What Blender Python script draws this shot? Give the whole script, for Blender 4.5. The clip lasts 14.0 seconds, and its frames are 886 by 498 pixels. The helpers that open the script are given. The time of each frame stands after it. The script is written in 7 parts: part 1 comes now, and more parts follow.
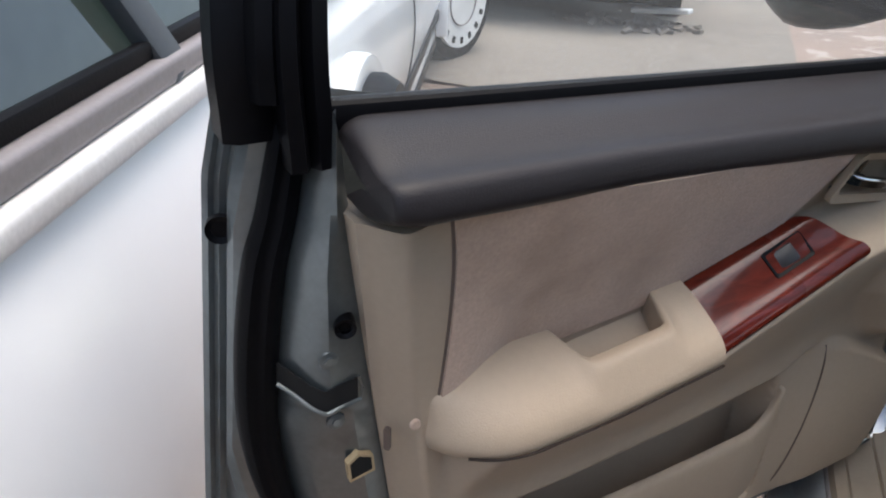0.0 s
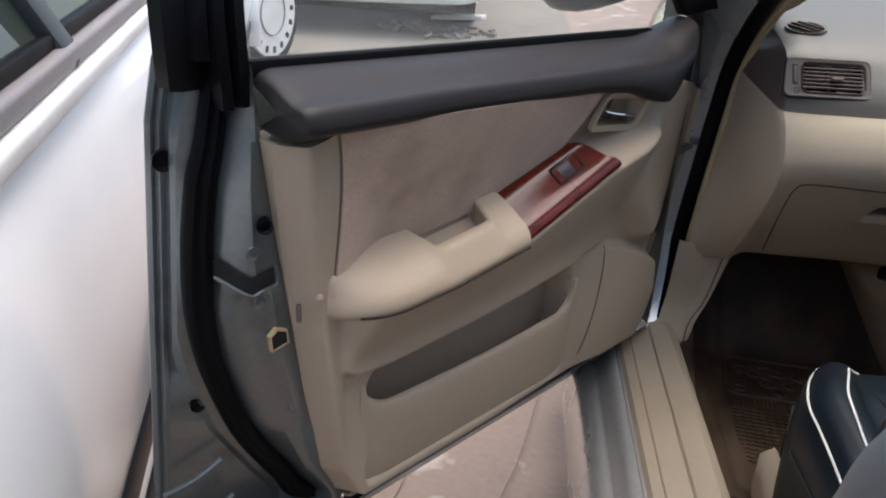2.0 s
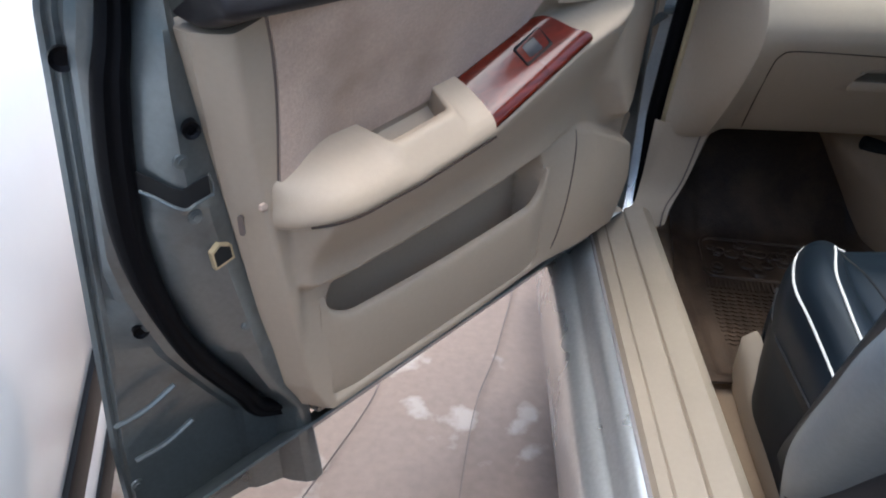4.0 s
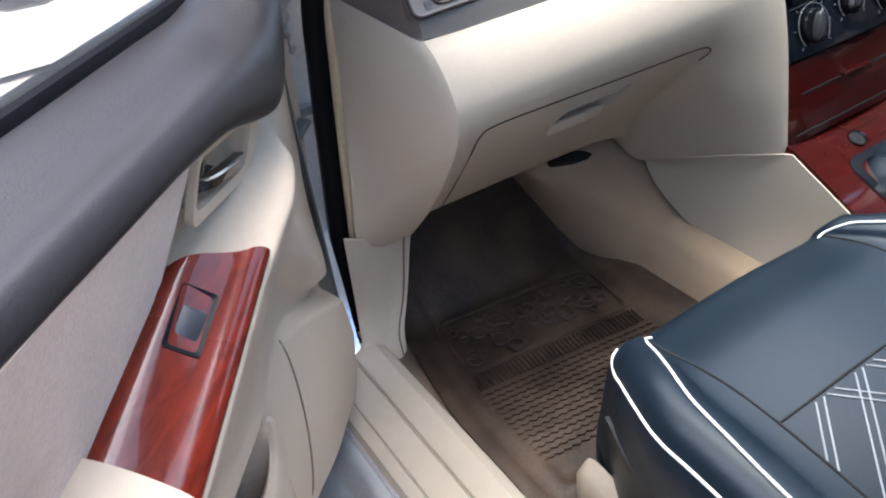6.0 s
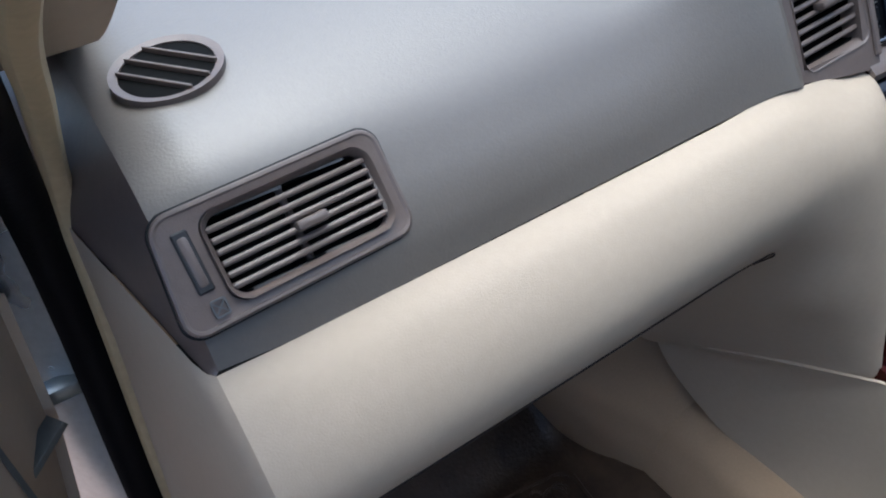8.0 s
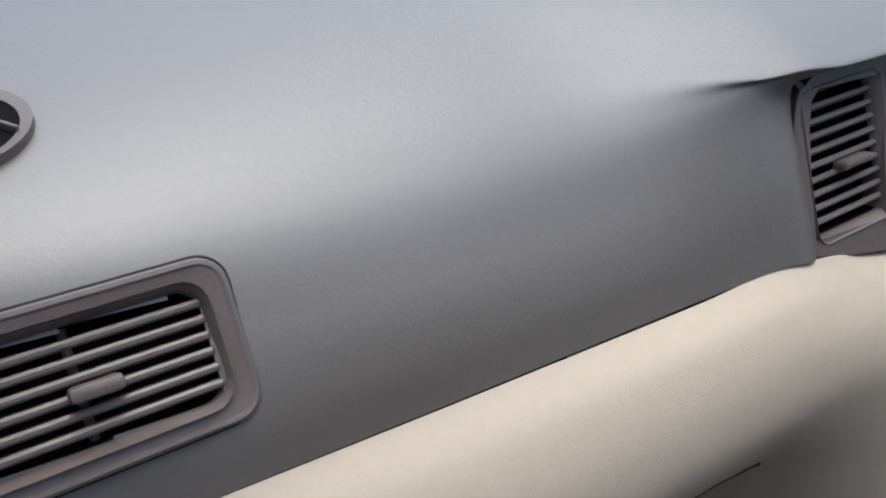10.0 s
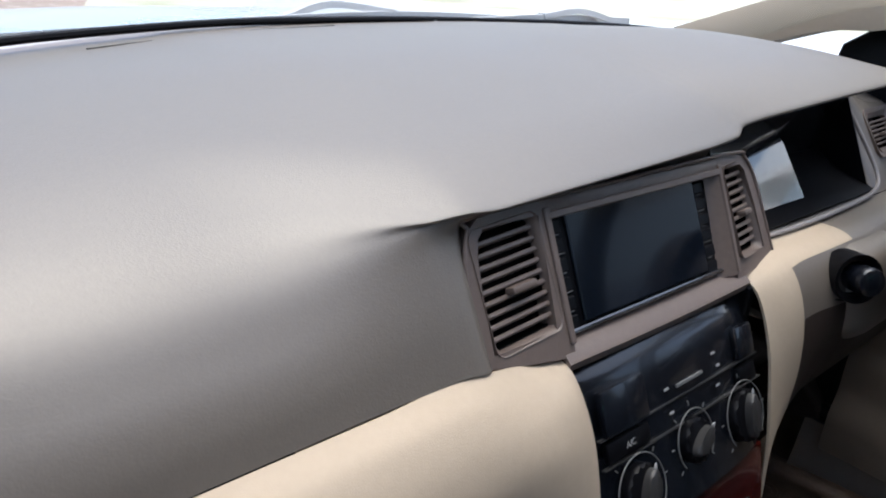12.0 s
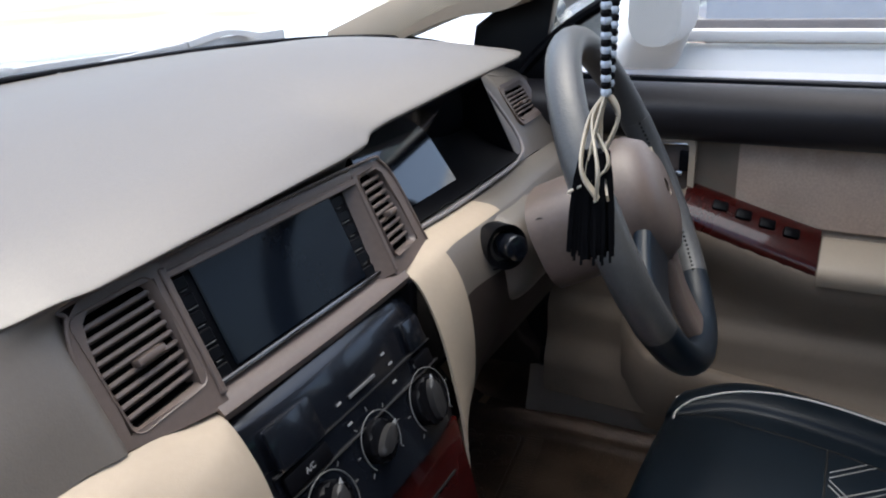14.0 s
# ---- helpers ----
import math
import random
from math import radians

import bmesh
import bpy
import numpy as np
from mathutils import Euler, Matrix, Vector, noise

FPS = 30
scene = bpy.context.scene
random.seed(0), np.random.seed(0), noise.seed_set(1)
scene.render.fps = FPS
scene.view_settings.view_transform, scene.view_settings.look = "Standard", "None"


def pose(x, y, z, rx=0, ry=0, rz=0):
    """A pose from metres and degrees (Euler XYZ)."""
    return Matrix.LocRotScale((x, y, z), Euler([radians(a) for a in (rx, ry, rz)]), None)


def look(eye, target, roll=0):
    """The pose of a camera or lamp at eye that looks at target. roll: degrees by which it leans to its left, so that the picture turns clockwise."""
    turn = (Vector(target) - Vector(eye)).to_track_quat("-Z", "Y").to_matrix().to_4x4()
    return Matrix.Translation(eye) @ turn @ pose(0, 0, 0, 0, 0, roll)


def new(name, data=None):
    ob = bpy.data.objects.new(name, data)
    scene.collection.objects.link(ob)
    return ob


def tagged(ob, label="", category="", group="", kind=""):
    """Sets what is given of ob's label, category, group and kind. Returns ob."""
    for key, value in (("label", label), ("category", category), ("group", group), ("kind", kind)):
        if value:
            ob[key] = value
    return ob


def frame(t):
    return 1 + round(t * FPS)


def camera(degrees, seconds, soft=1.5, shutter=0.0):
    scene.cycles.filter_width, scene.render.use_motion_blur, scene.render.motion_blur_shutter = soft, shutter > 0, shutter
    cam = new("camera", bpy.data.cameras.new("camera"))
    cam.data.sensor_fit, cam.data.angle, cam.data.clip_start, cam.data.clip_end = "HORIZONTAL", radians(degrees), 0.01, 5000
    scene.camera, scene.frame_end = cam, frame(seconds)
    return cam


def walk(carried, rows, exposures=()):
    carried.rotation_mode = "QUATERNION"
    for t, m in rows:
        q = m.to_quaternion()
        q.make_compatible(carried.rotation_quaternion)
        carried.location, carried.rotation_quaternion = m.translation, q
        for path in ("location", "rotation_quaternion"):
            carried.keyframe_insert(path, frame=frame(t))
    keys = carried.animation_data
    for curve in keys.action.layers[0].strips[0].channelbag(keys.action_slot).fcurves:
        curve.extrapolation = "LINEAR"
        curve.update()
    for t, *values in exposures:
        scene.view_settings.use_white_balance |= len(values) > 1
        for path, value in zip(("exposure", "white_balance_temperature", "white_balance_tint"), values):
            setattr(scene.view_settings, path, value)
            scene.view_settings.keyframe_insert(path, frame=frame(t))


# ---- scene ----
cam = camera(59.4, 14.0, soft=2.0)
PATH = [
    (0, (-1.0351, -0.9034, 1.0720), (-1.6072, 0.7830, 0.1610), 1.8),
    (0.5, (-1.0391, -0.9797, 1.0820), (-1.4563, 0.7708, 0.2110), 3.3),
    (1, (-1.0334, -1.0696, 1.0870), (-1.2929, 0.7293, 0.2530), 2.7),
    (1.5, (-1.0257, -1.1222, 1.0910), (-1.1857, 0.7089, 0.3010), 3.5),
    (2, (-1.0237, -1.1401, 1.0840), (-1.1580, 0.6573, 0.2180), 2.7),
    (2.5, (-1.0284, -1.1464, 1.0730), (-1.1428, 0.6150, 0.1330), 2.7),
    (2.7, (-1.0325, -1.1446, 1.0640), (-1.1548, 0.5974, 0.0890), 2.1),
    (4.8, (-1.0039, -0.9258, 1.0450), (-0.8535, 0.6753, -0.1440), -2.5),
    (5, (-1.0026, -0.8737, 1.0370), (-0.7434, 0.6960, -0.1750), -3.7),
    (5.5, (-1.0070, -0.7527, 1.0580), (-0.4927, 0.7653, -0.1380), -8.4),
    (6, (-0.9849, -0.6574, 1.0710), (-0.2101, 0.7791, -0.0840), -7.9),
    (6.5, (-0.8938, -0.5435, 1.0670), (-0.0564, 0.8462, -0.1010), -7.2),
    (7, (-0.7973, -0.4363, 1.0510), (0.0937, 0.8681, -0.1760), -6.2),
    (7.5, (-0.7300, -0.3637, 1.0410), (0.2072, 0.9191, -0.1730), -6.0),
    (8, (-0.6558, -0.3067, 1.0620), (0.0765, 1.0825, -0.1760), -7.9),
    (8.2, (-0.6351, -0.2816, 1.0620), (0.0829, 1.1499, -0.1360), -5.1),
    (10.3, (-0.5593, -0.2194, 1.0157), (0.3092, 1.1614, 0.0415), 2.50),
    (10.5, (-0.5508, -0.2216, 1.0193), (0.3583, 1.1520, 0.0723), 2.47),
    (11, (-0.5342, -0.2311, 1.0300), (0.4183, 1.1639, 0.1601), 1.92),
    (11.5, (-0.5373, -0.2690, 1.0380), (0.5625, 1.0907, 0.2952), 3.44),
    (12, (-0.5377, -0.3046, 1.0430), (0.6910, 0.9727, 0.3584), 4.31),
    (12.5, (-0.5297, -0.3252, 1.0550), (0.8575, 0.9492, 0.3820), 3.5),
    (13, (-0.5087, -0.3431, 1.0660), (0.9568, 0.8512, 0.4140), 2.1),
    (13.5, (-0.4807, -0.3617, 1.0760), (1.0488, 0.7379, 0.4060), 0.2),
    (14, (-0.4694, -0.3871, 1.0790), (1.1664, 0.5007, 0.3450), -2.9),
]
EXPOSURES = [(0.0, 1.13, 6500, 8), (1.0, 0.93, 6600, 9), (1.5, 0.95, 6600, 9), (2.0, 1.13, 6550, 9), (2.7, 1.22, 6550, 9), (4.8, 1.92, 5600, 4), (5.5, 2.20, 5750, 6), (6.0, 2.56, 5850, 8), (7.0, 2.28, 5800, 9), (8.0, 1.62, 5600, 8), (10.3, 1.32, 5950, 10), (12.0, 1.43, 6300, 12), (14.0, 1.54, 6350, 12)]
walk(cam, [(t, look(eye, target, roll)) for t, eye, target, roll in PATH], EXPOSURES)

# ---- light ----
world = bpy.data.worlds.new("sky")
scene.world = world
world.use_nodes = True
wn = world.node_tree.nodes
sky = wn.new("ShaderNodeTexSky")
sky.sky_type = "NISHITA"
sky.sun_disc = False
sky.sun_elevation = radians(79)
sky.sun_rotation = radians(56)
sky.dust_density = 4.0
sky.air_density = 1.0
world.node_tree.links.new(sky.outputs[0], wn["Background"].inputs[0])
wn["Background"].inputs[1].default_value = 0.15
sun_data = bpy.data.lights.new("sun", "SUN")
sun_data.energy = 1.15
sun_data.angle = radians(75)
sun_data.color = (1.0, 0.97, 0.93)
sun = new("sun", sun_data)
sun.matrix_world = look((0, 0, 6), (0.4, -0.6, 0))


# ---- materials ----
def mat(name, color, rough=0.5, metal=0.0, var=(8.0, 0.12), fine=(180.0, 0.08), bump=(400.0, 0.05), coat=0.0, spec=0.5, sheen=0.0, stain=None, rvar=0.12):
    """A surface with variation at two scales, grain relief and uneven gloss."""
    m = bpy.data.materials.new(name)
    m.use_nodes = True
    nt = m.node_tree
    n, l = nt.nodes, nt.links
    p = n["Principled BSDF"]
    p.inputs["Roughness"].default_value = rough
    p.inputs["Metallic"].default_value = metal
    p.inputs["Coat Weight"].default_value = coat
    p.inputs["Coat Roughness"].default_value = 0.06
    p.inputs["Specular IOR Level"].default_value = spec
    p.inputs["Sheen Weight"].default_value = sheen
    tc = n.new("ShaderNodeTexCoord")

    def noise_tex(scale, detail=4.0):
        t = n.new("ShaderNodeTexNoise")
        t.inputs["Scale"].default_value = scale
        t.inputs["Detail"].default_value = detail
        l.new(tc.outputs["Object"], t.inputs["Vector"])
        return t.outputs["Fac"]

    def scaled(src, amount):
        r = n.new("ShaderNodeMapRange")
        r.inputs["From Min"].default_value, r.inputs["From Max"].default_value = 0.25, 0.75
        r.inputs["To Min"].default_value, r.inputs["To Max"].default_value = 1 - amount, 1 + amount
        l.new(src, r.inputs["Value"])
        return r.outputs[0]

    big, small = noise_tex(var[0]), noise_tex(fine[0], 6.0)
    mul = n.new("ShaderNodeMath")
    mul.operation = "MULTIPLY"
    l.new(scaled(big, var[1]), mul.inputs[0])
    l.new(scaled(small, fine[1]), mul.inputs[1])
    base = n.new("ShaderNodeVectorMath")
    base.operation = "SCALE"
    base.inputs[0].default_value = color
    l.new(mul.outputs[0], base.inputs["Scale"])
    out = base.outputs[0]
    if stain:
        scol, sscale, lo, hi = stain
        mask = n.new("ShaderNodeMapRange")
        mask.inputs["From Min"].default_value, mask.inputs["From Max"].default_value = lo, hi
        l.new(noise_tex(sscale, 7.0), mask.inputs["Value"])
        mix = n.new("ShaderNodeMix")
        mix.data_type = "RGBA"
        l.new(mask.outputs[0], mix.inputs["Factor"])
        l.new(out, mix.inputs["A"])
        mix.inputs["B"].default_value = (*scol, 1)
        out = mix.outputs["Result"]
    l.new(out, p.inputs["Base Color"])
    rr = n.new("ShaderNodeMath")
    rr.operation = "MULTIPLY"
    rr.inputs[0].default_value = rough
    l.new(scaled(big, rvar), rr.inputs[1])
    l.new(rr.outputs[0], p.inputs["Roughness"])
    if bump:
        b = n.new("ShaderNodeBump")
        b.inputs["Strength"].default_value = bump[1]
        b.inputs["Distance"].default_value = 0.002
        l.new(noise_tex(bump[0], 3.0), b.inputs["Height"])
        l.new(b.outputs[0], p.inputs["Normal"])
    return m


def glass_mat(name, tint=(0.93, 0.97, 0.95), gloss=0.08, dust=0.0):
    m = bpy.data.materials.new(name)
    m.use_nodes = True
    n, l = m.node_tree.nodes, m.node_tree.links
    n.remove(n["Principled BSDF"])
    tr = n.new("ShaderNodeBsdfTransparent")
    tr.inputs[0].default_value = (*tint, 1)
    gl = n.new("ShaderNodeBsdfGlossy")
    gl.inputs["Roughness"].default_value = 0.02
    lw = n.new("ShaderNodeLayerWeight")
    lw.inputs[0].default_value = 0.5
    pw = n.new("ShaderNodeMath")
    pw.operation = "POWER"
    pw.inputs[1].default_value = 5.0
    l.new(lw.outputs["Facing"], pw.inputs[0])
    fr = n.new("ShaderNodeMapRange")
    fr.inputs["To Min"].default_value, fr.inputs["To Max"].default_value = gloss * 0.5, 0.9
    l.new(pw.outputs[0], fr.inputs["Value"])
    mx = n.new("ShaderNodeMixShader")
    l.new(fr.outputs[0], mx.inputs[0])
    l.new(tr.outputs[0], mx.inputs[1])
    l.new(gl.outputs[0], mx.inputs[2])
    out = mx.outputs[0]
    if dust:
        film = n.new("ShaderNodeBsdfDiffuse")
        film.inputs[0].default_value = (0.72, 0.70, 0.66, 1)
        patch = n.new("ShaderNodeTexNoise")
        patch.inputs["Scale"].default_value = 9.0
        amount = n.new("ShaderNodeMapRange")
        amount.inputs["To Min"].default_value, amount.inputs["To Max"].default_value = dust * 0.6, dust * 1.4
        l.new(patch.outputs["Fac"], amount.inputs["Value"])
        lay = n.new("ShaderNodeMixShader")
        l.new(amount.outputs[0], lay.inputs[0])
        l.new(out, lay.inputs[1])
        l.new(film.outputs[0], lay.inputs[2])
        out = lay.outputs[0]
    l.new(out, n["Material Output"].inputs[0])
    return m


def wood_mat(name, low, high):
    m = mat(name, (0.16, 0.02, 0.012), rough=0.28, coat=0.55, spec=0.2, var=(6, 0.25), fine=(90, 0.15), bump=None)
    n, l = m.node_tree.nodes, m.node_tree.links
    p = n["Principled BSDF"]
    tc = n.new("ShaderNodeTexCoord")
    mp = n.new("ShaderNodeMapping")
    mp.inputs["Scale"].default_value = (4, 30, 30)
    l.new(tc.outputs["Object"], mp.inputs["Vector"])
    t = n.new("ShaderNodeTexNoise")
    t.inputs["Scale"].default_value = 3.0
    t.inputs["Detail"].default_value = 4.0
    t.inputs["Distortion"].default_value = 1.2
    l.new(mp.outputs[0], t.inputs["Vector"])
    r = n.new("ShaderNodeValToRGB")
    r.color_ramp.elements[0].position, r.color_ramp.elements[0].color = 0.30, low
    r.color_ramp.elements[1].position, r.color_ramp.elements[1].color = 0.75, high
    l.new(t.outputs["Fac"], r.inputs[0])
    l.new(r.outputs[0], p.inputs["Base Color"])
    return m


BEIGE = mat("beige_plastic", (0.405, 0.328, 0.247), rough=0.62, var=(5, 0.04), fine=(180, 0.025), bump=(900, 0.12), spec=0.25)
BEIGE_SOFT = mat("beige_vinyl", (0.44, 0.352, 0.260), rough=0.48, spec=0.35, fine=(180, 0.02), var=(6, 0.05), bump=(700, 0.15))
SILL_BEIGE = mat("scuffed_beige_plastic", (0.33, 0.268, 0.202), spec=0.4, fine=(180, 0.03), rough=0.5, var=(7, 0.07), bump=(700, 0.12), stain=((0.26, 0.22, 0.18), 9, 0.62, 0.85))
SUEDE = mat("mottled_suede", (0.50, 0.368, 0.280), rough=0.95, var=(9, 0.16), fine=(300, 0.12), bump=(600, 0.3), sheen=0.3, stain=((0.30, 0.205, 0.140), 9, 0.50, 0.78))
PAD = mat("dark_grey_vinyl", (0.017, 0.0145, 0.0155), spec=0.28, rough=0.46, var=(6, 0.08), bump=(800, 0.2))
DASH = mat("taupe_dash_skin", (0.110, 0.092, 0.075), rough=0.46, var=(3, 0.05), fine=(250, 0.05), bump=(650, 0.11), rvar=0.1, spec=0.92)
BROWN = mat("brown_grey_plastic", (0.118, 0.088, 0.074), rough=0.42, var=(8, 0.07), bump=(900, 0.12))
# brown darkened to hold the driver's footwell shade; also colours dark seams
KNEE = mat("shade_brown_and_seam", (0.034, 0.025, 0.021), spec=0.15, rough=0.6, var=(8, 0.08), bump=(900, 0.12))
# blotched beige, darkened to carry the shade on the driver's door
SHADED_BEIGE = mat("shaded_beige_plastic", (0.235, 0.182, 0.135), rough=0.62, var=(6, 0.08), fine=(180, 0.03), bump=(900, 0.12), spec=0.25, stain=((0.15, 0.115, 0.085), 7, 0.5, 0.8))
BLACK = mat("black_plastic", (0.003, 0.003, 0.004), spec=0.12, rough=0.42, bump=(900, 0.08))
GLOSSBLACK = mat("glossy_black_plastic", (0.005, 0.006, 0.009), coat=0.4, rough=0.25, bump=None, var=(10, 0.1))
# near-black for gaps and holes, and for footwell parts painted as shade
DARK = mat("dark_void_and_shade", (0.006, 0.006, 0.006), rough=0.9, bump=None)
RUBBER = mat("black_rubber", (0.003, 0.003, 0.004), spec=0.09, rough=0.5, bump=(300, 0.1))
# darker, stained copy of the silver paint, with the shell's shade in it
STEEL = mat("shaded_silver_paint", (0.165, 0.185, 0.19), rough=0.30, metal=0.7, var=(7, 0.12), coat=0.3, bump=None, stain=((0.10, 0.10, 0.095), 14, 0.58, 0.8))
WHITE = mat("white_car_paint", (0.83, 0.84, 0.85), rough=0.25, coat=0.6, var=(3, 0.03), fine=(40, 0.006), bump=None)
WHITEPL = mat("white_mirror_paint", (0.72, 0.71, 0.69), rough=0.35, bump=None)
CHROME = mat("chrome", (0.75, 0.75, 0.76), rough=0.12, metal=1.0, bump=None)
GREYTRIM = mat("grey_window_trim", (0.22, 0.20, 0.20), rough=0.5)
LEATHER = mat("black_leather", (0.005, 0.010, 0.016), rough=0.40, var=(10, 0.15), bump=(500, 0.1), spec=0.28)
LEATHER_SIDE = mat("black_vinyl_side", (0.010, 0.010, 0.012), rough=0.6, bump=(500, 0.2))
PIPING = mat("white_piping", (0.72, 0.70, 0.66), rough=0.6)
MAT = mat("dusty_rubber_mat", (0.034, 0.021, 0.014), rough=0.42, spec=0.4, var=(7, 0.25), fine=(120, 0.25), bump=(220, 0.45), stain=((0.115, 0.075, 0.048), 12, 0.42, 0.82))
CARPET = mat("beige_carpet", (0.36, 0.252, 0.160), rough=0.95, var=(5, 0.1), fine=(400, 0.06), bump=(900, 0.25), stain=((0.17, 0.125, 0.085), 5, 0.55, 0.8))
WOOD = wood_mat("red_lacquered_wood", (0.070, 0.007, 0.003, 1), (0.145, 0.015, 0.006, 1))
# darker copy of the red wood, with shade put into its colour
WOOD_SHADED = wood_mat("shaded_red_wood", (0.026, 0.002, 0.0015, 1), (0.050, 0.004, 0.0025, 1))
CONCRETE = mat("stained_concrete", (0.25, 0.185, 0.15), rough=0.75, var=(1.6, 0.12), fine=(60, 0.1), bump=(90, 0.3), stain=((0.38, 0.32, 0.28), 6.5, 0.57, 0.62))
MUD = mat("packed_earth", (0.20, 0.175, 0.15), rough=0.9, var=(1.5, 0.15), fine=(30, 0.15), bump=(60, 0.6))
GLASS = glass_mat("window_glass", dust=0.13)
WSGLASS = glass_mat("windscreen_glass", (0.90, 0.95, 0.93))
TINT = glass_mat("tinted_glass", (0.36, 0.50, 0.45), gloss=0.22, dust=0.02)
SCREEN = mat("screen_glass", (0.004, 0.006, 0.010), rough=0.10, bump=None, spec=0.16)
LENS = mat("smoked_lens", (0.004, 0.005, 0.007), rough=0.06, bump=None, spec=1.0, coat=0.5)
VENTBLACK = mat("vent_black", (0.002, 0.002, 0.002), rough=0.8, spec=0.1, bump=None)
PALEGLASS = glass_mat("pale_glass", (0.75, 0.82, 0.84), gloss=0.9, dust=0.15)
SAND = mat("pale_sandy_ground", (0.47, 0.465, 0.375), rough=0.9, var=(0.5, 0.12), fine=(8, 0.12), bump=(12, 0.4), stain=((0.34, 0.34, 0.24), 0.35, 0.48, 0.62))
SILVER = mat("silver_body_paint", (0.62, 0.64, 0.65), rough=0.28, metal=0.75, var=(5, 0.06), coat=0.4, bump=None)
KNOB = mat("dark_grey_knob", (0.020, 0.019, 0.019), rough=0.5)
DIMMARK = mat("dim_printed_mark", (0.10, 0.10, 0.10), rough=0.6, bump=None)
DARKCHROME = mat("dark_chrome", (0.16, 0.155, 0.155), rough=0.16, metal=1.0, bump=None)
# black vinyl given a blue-grey base that stands for its sheen
SHEENVINYL = mat("black_vinyl_painted_sheen", (0.15, 0.17, 0.185), rough=0.42, spec=0.5, bump=(400, 0.06))
WIPER = mat("dusty_wiper", (0.5, 0.5, 0.5), rough=0.6)
YELLOWED = mat("yellowed_trim", (0.42, 0.325, 0.19), rough=0.6)
COWL = mat("dusty_grey_cowl", (0.34, 0.34, 0.34), rough=0.6)
GREYWHEEL = mat("grey_wheel_leather", (0.070, 0.069, 0.068), rough=0.38, bump=(500, 0.25), var=(8, 0.15))
HEADLINER = mat("headliner_cloth", (0.40, 0.37, 0.32), rough=0.95, bump=(700, 0.3))
CREAM = mat("cream_ribbon", (0.50, 0.43, 0.33), rough=0.7)
WALLPAINT = mat("weathered_yard_wall", (0.80, 0.79, 0.74), rough=0.9, var=(1.2, 0.12), bump=(20, 0.4), stain=((0.42, 0.40, 0.34), 0.9, 0.55, 0.75))
MARK = mat("pale_marking", (0.24, 0.24, 0.24), rough=0.6, bump=None)
AMBER = mat("dark_trim_strip", (0.04, 0.045, 0.05), rough=0.5)


# ---- mesh helpers ----
def finish(ob, angle=35):
    me = ob.data
    me.polygons.foreach_set("use_smooth", [True] * len(me.polygons))
    me.set_sharp_from_angle(angle=radians(angle))
    return ob


def part(name, bm, material, parent=None, label="", angle=35, m=None):
    """Links a bmesh as one mesh object, under a thing or a part."""
    me = bpy.data.meshes.new(name)
    bmesh.ops.recalc_face_normals(bm, faces=bm.faces)
    bm.to_mesh(me)
    bm.free()
    me.materials.append(material)
    ob = new(name, me)
    if parent:
        ob.parent = parent
    if m:
        ob.matrix_basis = m
    if label:
        ob["label"] = label
    return finish(ob, angle)


def thing(name, label, category, m=None, group="", kind=""):
    e = new(name)
    e.empty_display_size = 0.05
    if m:
        e.matrix_basis = m
    return tagged(e, label, category, group, kind)


def sheet(P, thick=0.0, bm=None, closed=False):
    """A grid of points (i, j, 3) as a surface, given a thickness along its normals when asked."""
    P = np.asarray(P, float)
    ni, nj = P.shape[:2]
    bm = bm or bmesh.new()
    du, dv = np.gradient(P, axis=0), np.gradient(P, axis=1)
    N = np.cross(du, dv)
    N /= np.maximum(np.linalg.norm(N, axis=2, keepdims=True), 1e-9)
    top = [[bm.verts.new(P[i, j]) for j in range(nj)] for i in range(ni)]
    quads = [(i, j) for i in range(ni - 1) for j in range(nj - 1)]
    for i, j in quads:
        bm.faces.new((top[i][j], top[i + 1][j], top[i + 1][j + 1], top[i][j + 1]))
    if thick:
        Q = P - N * thick
        low = [[bm.verts.new(Q[i, j]) for j in range(nj)] for i in range(ni)]
        for i, j in quads:
            bm.faces.new((low[i][j], low[i][j + 1], low[i + 1][j + 1], low[i + 1][j]))
        for i in range(ni - 1):
            bm.faces.new((top[i][0], low[i][0], low[i + 1][0], top[i + 1][0]))
            bm.faces.new((top[i + 1][-1], low[i + 1][-1], low[i][-1], top[i][-1]))
        for j in range(nj - 1):
            bm.faces.new((top[0][j + 1], low[0][j + 1], low[0][j], top[0][j]))
            bm.faces.new((top[-1][j], low[-1][j], low[-1][j + 1], top[-1][j + 1]))
    return bm


def curve(points, n):
    """A smooth line through points, n samples (Catmull-Rom)."""
    P = np.asarray(points, float)
    P = np.vstack([2 * P[0] - P[1], P, 2 * P[-1] - P[-2]])
    out = []
    for s in np.linspace(0, len(P) - 3 - 1e-6, n):
        i, f = int(s), s - int(s)
        a, b, c, d = P[i:i + 4]
        out.append(0.5 * (2 * b + (c - a) * f + (2 * a - 5 * b + 4 * c - d) * f * f + (3 * b - a - 3 * c + d) * f ** 3))
    return np.array(out)


def polyline(points, n):
    """n samples along the straight pieces between points."""
    P = np.asarray(points, float)
    k = np.linspace(0, len(P) - 1, n)
    return np.stack([np.interp(k, np.arange(len(P)), P[:, c]) for c in range(3)], axis=1)


